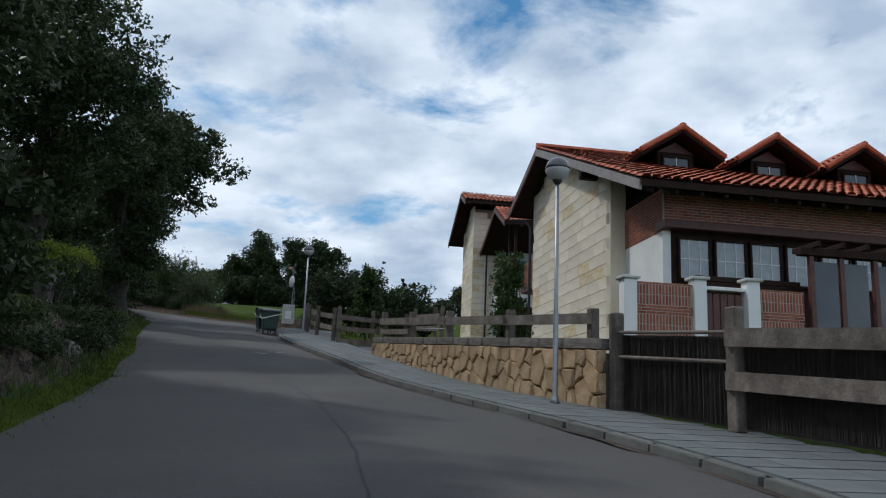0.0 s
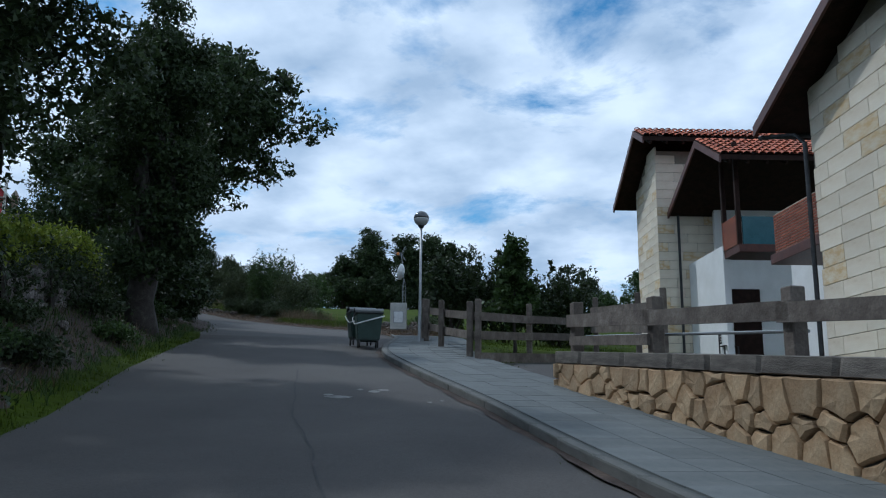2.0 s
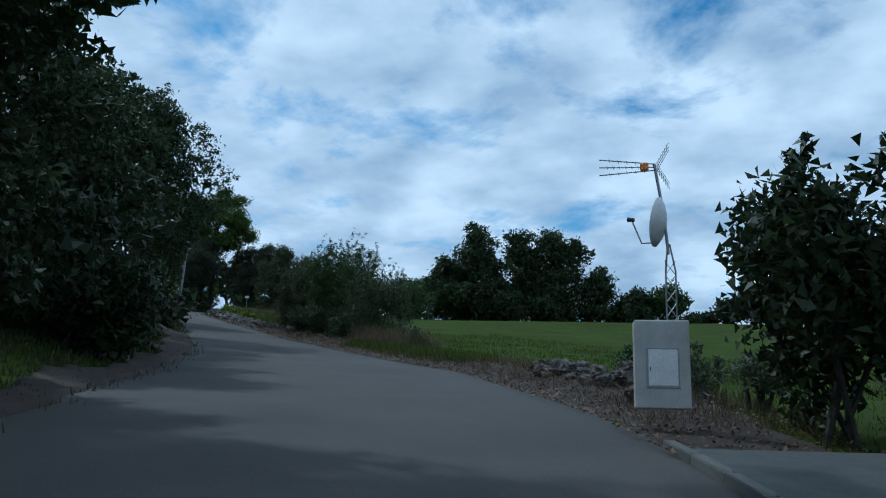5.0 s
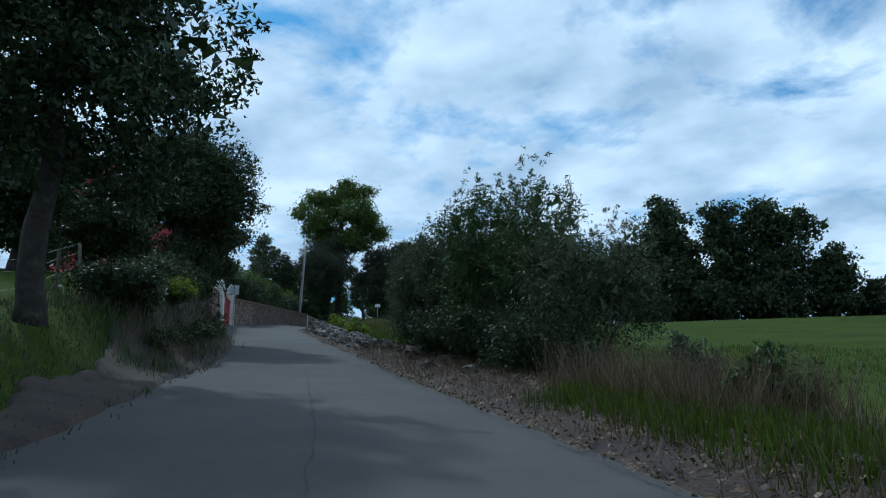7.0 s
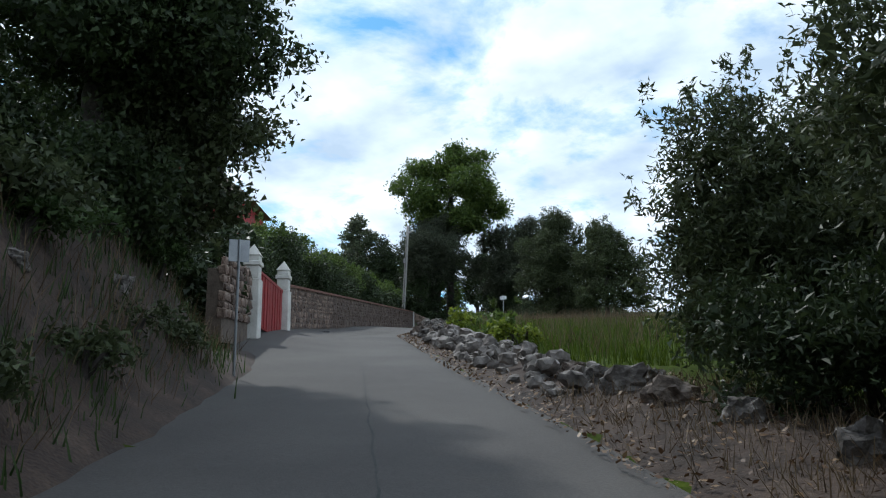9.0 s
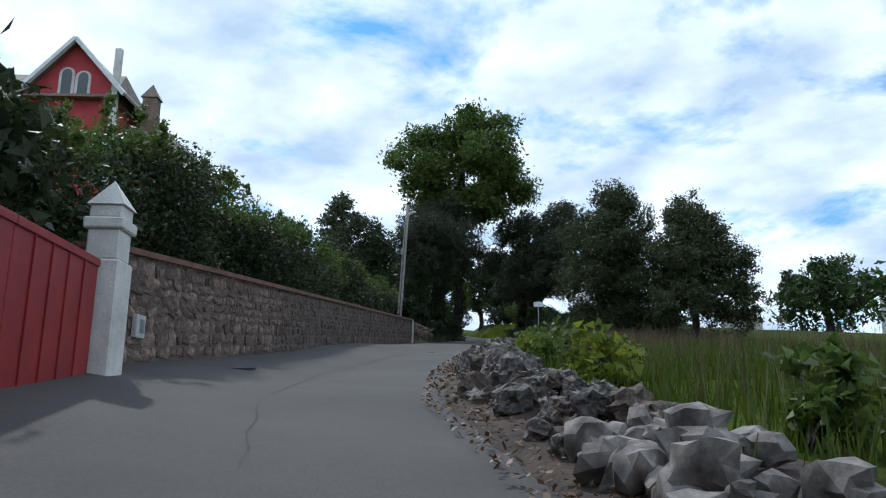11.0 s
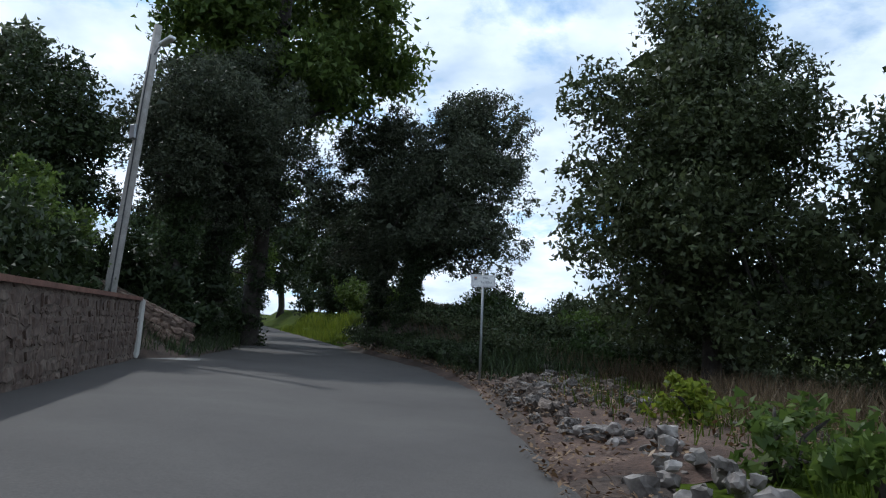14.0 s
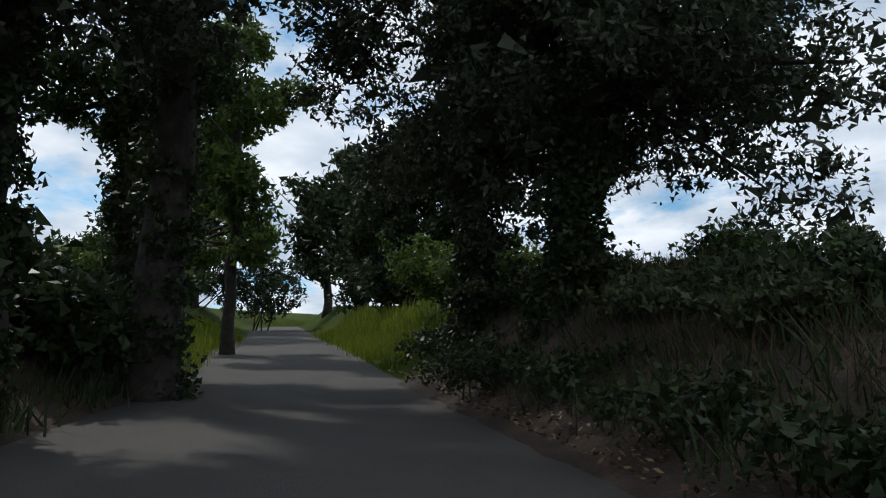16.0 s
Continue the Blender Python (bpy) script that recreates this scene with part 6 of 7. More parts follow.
    part("main_roof", bm, M_GREYTILE, ob, "brown hipped tile roof")
    boxed("wing", (0.2, 0.6, -11), (4.2, 7, -1.9), M_REDWALL, ob, 0.0)
    bm = bmesh.new()
    t = [bm.verts.new(q) for q in ((0.0, 0.2, -1.55), (4.9, 0.2, -1.75), (4.9, 7.6, -1.75), (0.0, 7.6, -1.55), (0.0, 3.4, 1.4), (1.4, 3.4, 1.4))]
    for f in ((0, 1, 5, 4), (1, 2, 5), (2, 3, 4, 5), (0, 4, 3), (0, 3, 2, 1)):
        bm.faces.new([t[i] for i in f])
    part("wing_roof", bm, M_GREYTILE, ob, "low tiled wing roof")
    boxed("eave_board", (0.0, 0.15, -1.95), (4.95, 0.3, -1.7), M_WHITE, ob, 0.01)
    ch = boxed("chimney", (0.75, 2.5, -0.5), (1.6, 3.3, 2.7), M_WALLSTONE, ob, 0.03, "brick chimney with pointed cap")
    bm = bmesh.new()
    t = [bm.verts.new(q) for q in ((0.65, 2.4, 2.7), (1.7, 2.4, 2.7), (1.7, 3.4, 2.7), (0.65, 3.4, 2.7), (1.17, 2.9, 3.7))]
    bm.faces.new(t[:4][::-1])
    for i in range(4):
        bm.faces.new((t[i], t[(i + 1) % 4], t[4]))
    part("chimney_cap", bm, M_GREYTILE, ch)


def make_pole():
    ob = thing("utility_pole", Matrix.Translation((-92.0, 120.8, 19.9)), "tall grey timber pole leaning slightly, with a street light", "pole")
    bm = bmesh.new()
    tube(bm, [(0, 0, -0.4), (0.1, 0, 2.0), (0.42, -0.02, 6.0), (0.66, -0.04, 9.3)], [0.17, 0.16, 0.135, 0.11], 12)
    part("shaft", bm, M_POLE, ob, smooth=True)
    bm = bmesh.new()
    tube(bm, [(0.2, -0.16, 0.5), (0.55, -0.17, 6.8), (0.62, -0.14, 8.4)], 0.02, 6)
    part("cable", bm, M_DARKMETAL, ob)
    bm = bmesh.new()
    tube(bm, [(0.58, -0.05, 8.3), (0.85, -0.12, 8.55), (1.1, -0.2, 8.6)], 0.025, 7)
    part("arm", bm, M_GALV, ob)
    bm = bmesh.new()
    box(bm, (-0.28, -0.11, -0.05), (0.28, 0.11, 0.05), 0.03)
    hd = part("lamp_head", bm, M_WHITE, ob, "pale street light head")
    hd.matrix_local = Matrix.Translation((1.3, -0.26, 8.62)) @ Matrix.Rotation(radians(-12), 4, "Z") @ Matrix.Rotation(radians(-10), 4, "Y")
    boxed("junction_box", (0.3, -0.26, 5.9), (0.5, -0.12, 6.3), M_GALV, ob, 0.01)
    for k, (dx, dz) in enumerate(((0.5, 9.0),)):
        bm = bmesh.new()
        pts = [Vector((0.64, 0, dz)).lerp(Vector((-26, 45, 12.0)), i / 12) + Vector((0, 0, -1.6 * (1 - (2 * i / 12 - 1) ** 2))) for i in range(13)]
        tube(bm, pts, 0.018, 5)
        part("overhead_cable", bm, M_DARKMETAL, ob)


def lettering(text, size, mat, parent, m, name="lettering"):
    cu = bpy.data.curves.new(name, "FONT")
    cu.body, cu.size, cu.align_x, cu.align_y, cu.extrude = text, size, "CENTER", "CENTER", 0.001
    tmp = bpy.data.objects.new(name, cu)
    scene.collection.objects.link(tmp)
    me = bpy.data.meshes.new_from_object(tmp.evaluated_get(bpy.context.evaluated_depsgraph_get()))
    bpy.data.objects.remove(tmp)
    me.materials.clear()
    me.materials.append(mat)
    ob = new(name, me)
    ob.parent = parent
    ob.matrix_local = m
    return ob


def make_sign():
    p = Vector((-81.42, 121.63, 19.62))
    ob = thing("place_sign", pose(p.x, p.y, p.z, 0, 0, 26), "white place name sign on a thin galvanised post", "sign")
    bm = bmesh.new()
    tube(bm, [(0, 0.03, -0.4), (0, 0.03, 2.3)], 0.028, 10)
    part("post", bm, M_GALV, ob, smooth=True)
    board = boxed("board", (-0.27, -0.012, 1.92), (0.27, 0.0, 2.2), M_WHITE, ob, 0.004, "white enamelled sign board")
    bm = bmesh.new()
    for lo, hi in (((-0.255, 1.935), (0.255, 1.942)), ((-0.255, 2.178), (0.255, 2.185)), ((-0.255, 1.935), (-0.248, 2.185)), ((0.248, 1.935), (0.255, 2.185))):
        box(bm, (lo[0], -0.0145, lo[1]), (hi[0], -0.0125, hi[1]))
    part("border", bm, M_SIGNGREY, board)
    face = Matrix.Rotation(radians(90), 4, "X")
    lettering("La Riva", 0.085, M_SIGNGREY, board, Matrix.Translation((0.07, -0.014, 2.03)) @ face)
    boxed("upper_line", (0.0, -0.0145, 2.115), (0.1, -0.0125, 2.14), M_SIGNGREY, board, 0.0)
    boxed("crest", (-0.2, -0.0145, 2.07), (-0.14, -0.0125, 2.15), M_SIGNGREY, board, 0.0)
    boxed("crest_band", (-0.2, -0.016, 2.115), (-0.14, -0.0146, 2.13), M_ORANGE, board, 0.0)
    # the small pole sign by the gate
    q = Vector((-53.5, 77.6, 12.75))
    ob = thing("road_sign", pose(q.x, q.y, q.z, 0, 0, 60), "thin grey post with a small square sign seen from behind", "sign")
    bm = bmesh.new()
    tube(bm, [(0, 0, -0.3), (0, 0, 2.15)], 0.025, 8)
    part("post", bm, M_GALV, ob)
    boxed("plate", (-0.18, 0.028, 1.75), (0.18, 0.04, 2.15), M_GALV, ob, 0.004)


make_gate()
make_long_wall()
make_red_house()
make_pole()
make_sign()

# ---- hedges and shrubs behind the walls ----
rng = random.Random(23)
u = (WALL_END - WALL_START)
side = Vector((-u.y, u.x, 0)).normalized()
for i in range(13):
    k = 0.02 + i / 13.2
    p = WALL_START + u * k + side * 1.75
    h = 4.1 - 1.2 * k + (0.3 if i % 3 == 2 else 0) - (0.4 if i == 0 else 0)
    shrub("garden_hedge", p.x, p.y, h, 3.9, L_DARK if i % 2 else L_OAK, "tall dark clipped garden hedge behind the wall", 300 + i, 17000 if i < 7 else 8000, 0.055 if i < 7 else 0.085, depth=2.4, lumps=10, category="hedge", group="garden hedge", turn=math.degrees(math.atan2(u.y, u.x)), base_up=0.1)
    shrub("hedge_shoots", p.x, p.y, 1.2, 3.6, L_LIGHT, "fresh light green shoots on top of the hedge", 330 + i, 2200, 0.06, depth=1.8, lumps=5, category="hedge", group="hedge shoots", base_up=h - 0.85, sprays=26, turn=math.degrees(math.atan2(u.y, u.x)))
for i in range(3):
    p = GATE_L.lerp(GATE_R, 0.75 - 0.55 * i) + side * 2.6
    shrub("garden_hedge", p.x, p.y, 4.2, 3.6, L_DARK, "dark hedge behind the gate", 350 + i, 8000, 0.13, lumps=9, category="hedge", group="garden hedge")
tree("eucalyptus", -101.2, 123.7, 9.4, 4.6, L_WILLOW, "airy grey-green eucalyptus behind the hedge", 360, 0.2, 0.35, 8000, 0.15, lumps=12, gaps=0.3, mass=5)
p = WALL_START + u * 0.9 + side * 3.0
shrub("garden_shrub", p.x, p.y, 3.0, 3.0, L_MID, "leafy shrub behind the wall's end", 361, 6000, 0.13)

# left bank by the start: ivy, brambles and a mossy wall
for i, (s, l, h, w) in enumerate([(2, -6.4, 2.6, 4.4), (6, -6.2, 2.4, 4.4), (10, -6.6, 2.8, 4.4), (14, -6.4, 2.6, 4.2), (18, -6.4, 2.6, 4.2), (22, -6.6, 2.0, 3.0), (40.5, -6.6, 2.6, 3.4), (44, -6.6, 2.6, 3.6), (48, -7.2, 3.2, 4.0), (52, -7.4, 3.0, 4.0), (56, -7.8, 3.2, 4.0), (60, -8.6, 3.0, 4.0), (65.5, -9.2, 2.6, 3.6), (57.5, -5.2, 2.2, 2.6), (60.0, -5.3, 2.4, 2.8), (62.4, -5.6, 2.0, 2.6), (64.8, -6.1, 1.8, 2.6)]):
    shrub("bank_shrub", *at(s, l), h, w, L_DARK if i % 2 else L_OAK, "dark bramble and ivy thicket on the bank", 400 + i, 4200, 0.11, depth=w * 0.8, lumps=8, group="bank thicket")
a, b = spot(26.0, -5.9, flat=True), spot(37.0, -6.7, flat=True)
m_, n_, r_ = frame_of(a + Vector((0, 0, 0.7)), b + Vector((0, 0, 0.7)))
iw = thing("ivy_wall", m_, "old rubble stone wall overgrown with ivy on the bank", "wall", kind="structure")
bm = bmesh.new()
sloped(bm, 0, n_, 0.0, 0.4, -0.8, r_ - 0.8, 1.35, r_ + 1.35)
part("core", bm, M_MORTAR, iw)
rubble(iw, n_, r_, 1.3, 0.0, block_meshes("wall_stone", M_LIMESTONE, 5, 65, 0.26, 0.17), random.Random(5), (0.16, 0.28), (0.18, 0.42), (-1,), name="wall_stone")
for i in range(4):
    p = a.lerp(b, (i + 0.4) / 4)
    shrub("ivy_hedge", p.x - 0.5, p.y - 0.2, 1.5, 3.2, L_YELLOW, "yellow-green hedge on top of the wall", 430 + i, 7000, 0.06, depth=1.3, lumps=8, group="ivy hedge", base_up=max(0, p.z + 1.55 - land(p.x - 0.5, p.y - 0.2)), category="hedge", turn=math.degrees(math.atan2(b.y - a.y, b.x - a.x)))
    shrub("ivy_curtain", p.x + 0.12, p.y + 0.05, 1.7, 3.0, L_DARK, "dark ivy hanging over the wall's face", 440 + i, 1100, 0.06, depth=0.5, lumps=8, group="ivy curtain", base_up=max(0, p.z + 0.75 - land(p.x, p.y)), category="ivy", turn=math.degrees(math.atan2(b.y - a.y, b.x - a.x)))
tree("oak_tree", *at(47.5, -6.4), 11.0, 8.5, L_OAK, "oak overhanging the lane beyond the bins", 450, 0.36, 0.4, 24000, 0.14, lumps=14, lean=(2.4, 1.2))
tree("oak_tree", *at(71.0, -8.4), 10.0, 7.5, L_OAK, "dark oak on the grassy bank by the fence", 451, 0.2, 0.22, 20000, 0.14, lumps=12)
# garden on the right
tree("young_tree", -9.35, 36.4, 3.75, 1.9, L_MID, "young slender garden tree on the lawn", 460, 0.05, 0.18, 5200, 0.1, lumps=11, shape="cone", clump=0.12, gaps=0.15, lobe=(0.12, 0.2), mass=8)
for i, (x, y, h, w) in enumerate(((-14.3, 46.7, 3.7, 3.2), (-12.4, 48.2, 3.9, 3.4), (-10.4, 49.5, 3.7, 3.4))):
    shrub("cypress_hedge", x, y, h, w, L_DARK, "dense dark green conifer hedge behind the lawn", 470 + i, 8000, 0.1, lumps=10, category="hedge", sprays=10, group="cypress hedge")
shrub("laurel_shrub", -1.65, 21.7, 3.9, 0.85, L_MID, "slender upright bay shrub before the stone gable", 480, 7000, 0.05, clump=0.1, long=2.4, depth=0.85, lumps=16, base_up=0.1)
for i, (x, y, h, w, mt) in enumerate(((-3.0, 62.0, 3.0, 3.6, L_DARK), (2.0, 70.0, 5.0, 5.0, L_DARK), (8.0, 78.0, 6.0, 5.0, L_MID))):
    tree("garden_tree", x, y, h, w, mt, "dark bushy tree beyond the gardens", 490 + i, 0.15, 0.08, 6000, 0.17, lumps=9, group="garden trees")
# bank on the left before the gate
shrub("flowering_bush", *at(87.0, -3.9), 0.9, 1.4, L_YELLOW, "yellow-green bush on the grassy bank", 500, 2600, 0.05, clump=0.12)
for i, (s, l, h, w, mt) in enumerate([(83.5, -5.4, 1.0, 2.6, L_DARK), (88.5, -4.4, 0.6, 2.2, L_OLIVE), (91.0, -4.2, 0.7, 2.4, L_OLIVE), (95.2, -4.0, 2.0, 2.2, L_OAK), (97.2, -4.4, 2.6, 2.6, L_DARK), (99.6, -6.0, 3.6, 3.0, L_OAK)]):
    shrub("bank_shrub", *at(s, l), h, w, mt, "dark brambles on the steep bank", 510 + i, 6500, 0.065, group="bank thicket")
for i, (s, l, h, w) in enumerate([(57.5, -6.2, 4.2, 4.4), (62.5, -7.2, 4.6, 4.6), (68.5, -8.6, 4.0, 4.6), (57, -10.5, 4.5, 5.0), (61.5, -13, 5.0, 5.0), (67, -12.5, 5.0, 5.0), (72, -11.5, 3.6, 4.6), (76, -10.8, 2.6, 4.4), (80, -10.2, 2.2, 4.4),]):
    shrub("bank_shrub", *at(s, l), h, w, L_DARK, "dense dark thicket on top of the bank", 520 + i, 3600, 0.12, group="bank thicket", lumps=9)
fence = thing("wire_fence", Matrix.Translation(spot(77, -6.0)), "old leaning timber posts with wire on the bank", "fence")
fo = spot(77, -6.0)
prev = None
for i, s in enumerate((70, 73, 76, 79, 82, 85, 88)):
    p = spot(s, -6.6) - fo
    top = p + Vector((rng.uniform(-0.1, 0.1), rng.uniform(-0.1, 0.1), 1.15))
    bm = bmesh.new()
    tube(bm, [p + Vector((0, 0, -0.2)), top], [0.06, 0.05], 7)
    part("post", bm, M_OLDWOOD, fence)
    if prev:
        for k in (0.4, 0.75, 0.98):
            bm = bmesh.new()
            tube(bm, [prev[0].lerp(prev[1], k), p.lerp(top, k)], 0.004, 4)
            part("wire", bm, M_GALV, fence)
    prev = (p, top)

# right bank by the sign: brambles, bracken and dry brush
for i, (s, l, h, w, mt) in enumerate([(151, 7.6, 1.1, 3.0, L_OLIVE), (153.8, 6.4, 1.1, 2.8, L_OLIVE), (156, 5.4, 0.8, 2.8, L_OLIVE), (159.5, 4.6, 0.7, 2.4, L_DARK), (165.5, 2.6, 0.6, 2.4, L_DARK), (154.5, 7.6, 1.4, 3.4, L_LIGHT), (158, 7.4, 0.8, 3.2, L_OLIVE), (162, 6.6, 0.6, 3.0, L_DARK), (151.5, 9.5, 1.1, 3.4, L_OLIVE), (156, 11, 0.9, 4.0, L_MID), (166, 4.4, 0.6, 2.6, L_DARK), (170, 1.8, 1.5, 2.4, L_LIGHT), (173, 0.8, 1.6, 2.6, L_LIGHT), (148.5, 8.0, 1.3, 2.6, L_WILLOW), (160, 11, 0.9, 4, L_DARK), (147.5, 11.0, 0.9, 3.0, L_OLIVE), (165.0, 6.2, 1.7, 3.0, L_MID), (161.0, 8.6, 1.4, 3.2, L_OLIVE)]):
    shrub("bank_bramble", *at(s, l), h, w, mt, "tangled brambles and bracken on the bank", 530 + i, 4600, 0.075, sprays=6, group="bank brambles")
for i, (s, l, h, w, mt) in enumerate([(157.0, -5.9, 1.8, 2.2, L_DARK), (159.2, -5.7, 2.0, 2.2, L_DARK), (162.4, -5.6, 1.2, 2.2, L_OAK), (164.8, -5.7, 1.0, 2.2, L_DARK), (157.6, -7.0, 2.2, 3.0, L_DARK), (160, -6.8, 1.8, 3.4, L_DARK), (163, -6.6, 1.4, 3.0, L_OAK), (159, -9.0, 1.4, 4.0, L_DARK), (164, -9.0, 1.0, 4.0, L_DARK), (168, -8.6, 1.2, 3.2, L_OAK), (171, -9.4, 1.1, 3.0, L_LIGHT), (178, -10.5, 2.2, 4.0, L_MID), (186, -12.0, 2.2, 4.0, L_LIGHT), (180, 1.8, 1.8, 4.0, L_DARK), (184, -0.5, 2.4, 4.0, L_OAK), (189, -2.5, 3.0, 4.4, L_DARK), (174, -9.6, 1.2, 3.6, L_DARK), (181, -10.0, 1.5, 4.0, L_OAK), (194, -12.0, 4.0, 5.0, L_DARK), (199, -9.0, 5.0, 6.0, L_DARK), (153, -9, 2.6, 3.6, L_DARK)]):
    shrub("bank_shrub", *at(s, l), h, w, mt, "dark ivy and shrubs beside the shaded lane", 560 + i, 4200, 0.12, group="bank thicket")
for i, (s, l, h) in enumerate([(190, -11.5, 10), (194, -3.0, 9), (198, -13, 10), (204, -6, 9), (205, -18, 9)]):
    tree("lane_tree", *at(s, l), h, 7.0, L_DARK if i % 2 else L_OAK, "dark tree along the far lane", 580 + i, 0.28, 0.2, 5000, 0.24, lumps=10, clump=0.42, group="lane trees")
tree("umbrella_tree", -89.9, 197.0, 8.4, 6.2, L_OLIVE, "slim flat-topped tree beyond the meadow", 595, 0.14, 0.55, 6000, 0.2, lumps=9, squash=0.6)


# ---- far houses ----
def far_house(x, y, z, w, d, h, yaw, wall, label, roof=None):
    ob = thing("far_house", pose(x, y, z, 0, 0, yaw), label, "house", "far houses")
    boxed("wall", (-w / 2, -d / 2, -3), (w / 2, d / 2, h), wall, ob, 0.0)
    bm = bmesh.new()
    t = [bm.verts.new(q) for q in ((-w / 2 - 0.4, -d / 2 - 0.4, h), (w / 2 + 0.4, -d / 2 - 0.4, h), (w / 2 + 0.4, d / 2 + 0.4, h), (-w / 2 - 0.4, d / 2 + 0.4, h), (-w / 2 + d / 2, 0, h + d * 0.22), (w / 2 - d / 2, 0, h + d * 0.22))]
    for f in ((0, 1, 5, 4), (1, 2, 5), (2, 3, 4, 5), (3, 0, 4), (3, 2, 1, 0)):
        bm.faces.new([t[i] for i in f])
    part("roof", bm, roof or M_TILE, ob, "low red tiled roof")
    n = max(2, int(w / 3))
    for i in range(n):
        x0 = -w / 2 + (i + 0.5) * w / n
        wd = boxed("window", (x0 - 0.45, -d / 2 - 0.03, h * 0.45), (x0 + 0.45, -d / 2 + 0.05, h * 0.45 + 1.2), M_WHITE, ob, 0.01)
        boxed("pane", (x0 - 0.38, -d / 2 - 0.045, h * 0.45 + 0.08), (x0 + 0.38, -d / 2 - 0.031, h * 0.45 + 1.12), M_GLASS, wd, 0.0)


far_house(-64.3, 158.0, 23.6, 9, 7, 1.6, 20, M_CONCRETE, "pale low house with a red tiled roof beyond the field")
far_house(-76.6, 199.0, 29.6, 7, 6, 3.4, 8, M_CONCRETE, "pale rendered house with a low tiled roof beyond the meadow", M_GREYTILE)
far_house(-99.0, 200.0, 29.6, 5, 4, 1.2, 10, M_CONCRETE, "small pale house with an orange tiled roof far off")


# ---- verges, stones, grass and litter ----
def lane_xy(s, l):
    """Places (arrays) at s along the lane and l to its right."""
    i = np.clip(np.searchsorted(LANE_S, s, side="right") - 1, 0, len(LANE) - 2)
    a, d = LANE[i], LANE[i + 1] - LANE[i]
    n = np.hypot(d[:, 0], d[:, 1])
    k = (s - LANE_S[i]) / n
    return a[:, 0] + d[:, 0] * k + d[:, 1] / n * l, a[:, 1] + d[:, 1] * k - d[:, 0] / n * l


def drape(name, s0, s1, ds, lo, hi, up, mat, label, category="verge", cols=5):
    """A strip with a ragged rim that lies on the ground between the offsets lo(s) and hi(s)."""
    ss = np.arange(s0, s1 + 1e-6, ds)
    v, f = [], []
    for s in ss:
        a = lo(s) + 0.16 * noise.noise(Vector((s * 0.9, 3.1, 0))) + 0.08 * noise.noise(Vector((s * 2.7, 8.1, 0)))
        b = hi(s) + 0.5 * noise.noise(Vector((s * 0.5, 7.7, 0))) + 0.25 * noise.noise(Vector((s * 1.9, 1.7, 0)))
        for k in range(cols + 1):
            l = a + (b - a) * k / cols
            p = spot(s, l)
            if s > 148:
                p.z = max(p.z, spot(s, l + 0.35).z, spot(s, l - 0.35).z, spot(s + 0.35, l).z)
            rim = 0.0 if 0 < k < cols and s0 < s < s1 - ds / 2 else -0.13
            v.append((p.x, p.y, p.z + up + rim + 0.03 * noise.noise(Vector((p.x * 2, p.y * 2, 0)))))
    for i in range(len(ss) - 1):
        for k in range(cols):
            j = i * (cols + 1) + k
            f.append((j, j + 1, j + cols + 2, j + cols + 1))
    return tagged(raw(name, v, f, mat, smooth=True), label, category, kind="structure")


def blades(name, s, l, tall, wide, mat, label, seed, category="grass", bend=0.5, up=0.0):
    """Bent blades standing on the ground at the places s, l (arrays)."""
    rng = np.random.default_rng(seed)
    x, y = lane_xy(s, l)
    z = ground_z(x, y) - 0.02 + up
    n = len(x)
    a = rng.uniform(0, math.tau, n)
    h = tall * (0.5 + rng.random(n))
    w = wide * (0.6 + 0.8 * rng.random(n))
    b = rng.uniform(0, math.tau, n)
    r = h * bend * rng.random(n)
    p = np.stack([x, y, z], 1)
    o = np.stack([np.cos(a), np.sin(a), np.zeros(n)], 1) * w[:, None] / 2
    tip = p + np.stack([np.cos(b) * r, np.sin(b) * r, h], 1)
    v = np.stack([p - o, p + o, tip + o * 0.25, tip - o * 0.25], 1).reshape(-1, 3)
    ob = new(name, quads_mesh(name, v, mat, 4))
    return tagged(ob, label, category, kind="stuff")


def tufts(seed, count, s0, s1, lo, hi, spread=0.25, per=14):
    """Places gathered in tufts between the offsets lo(s) and hi(s)."""
    rng = np.random.default_rng(seed)
    k = count // per
    s = rng.uniform(s0, s1, k)
    l = lo(s) + (hi(s) - lo(s)) * rng.random(k)
    return np.repeat(s, per) + rng.normal(0, spread, k * per), np.repeat(l, per) + rng.normal(0, spread, k * per)


ROCKS, ROCKS_FAR = [[rock_mesh("stone", (1, 1, 1), 700 + i, M_LIMESTONE if i % 3 else M_BROWNROCK, n, 0.5 * (i % 3)) for i in range(14)] for n in (3, 2)]


def stone(parent, s, l, size, up, rng, name="stone", flat=0.75):
    p = spot(s, l, up)
    me = rng.choice(ROCKS)
    ob = piece(name, me, parent, (0, 0, 0))
    ob.parent = parent
    q = Matrix.Translation(p) @ Matrix.Rotation(rng.uniform(0, math.tau), 4, "Z") @ Matrix.Rotation(rng.uniform(-0.35, 0.35), 4, "X") @ Matrix.Rotation(rng.uniform(-0.35, 0.35), 4, "Y") @ Matrix.Diagonal((size * rng.uniform(0.8, 1.35), size * rng.uniform(0.7, 1.0), size * flat * rng.uniform(0.7, 1.15), 1))
    ob.matrix_world = q
    return ob


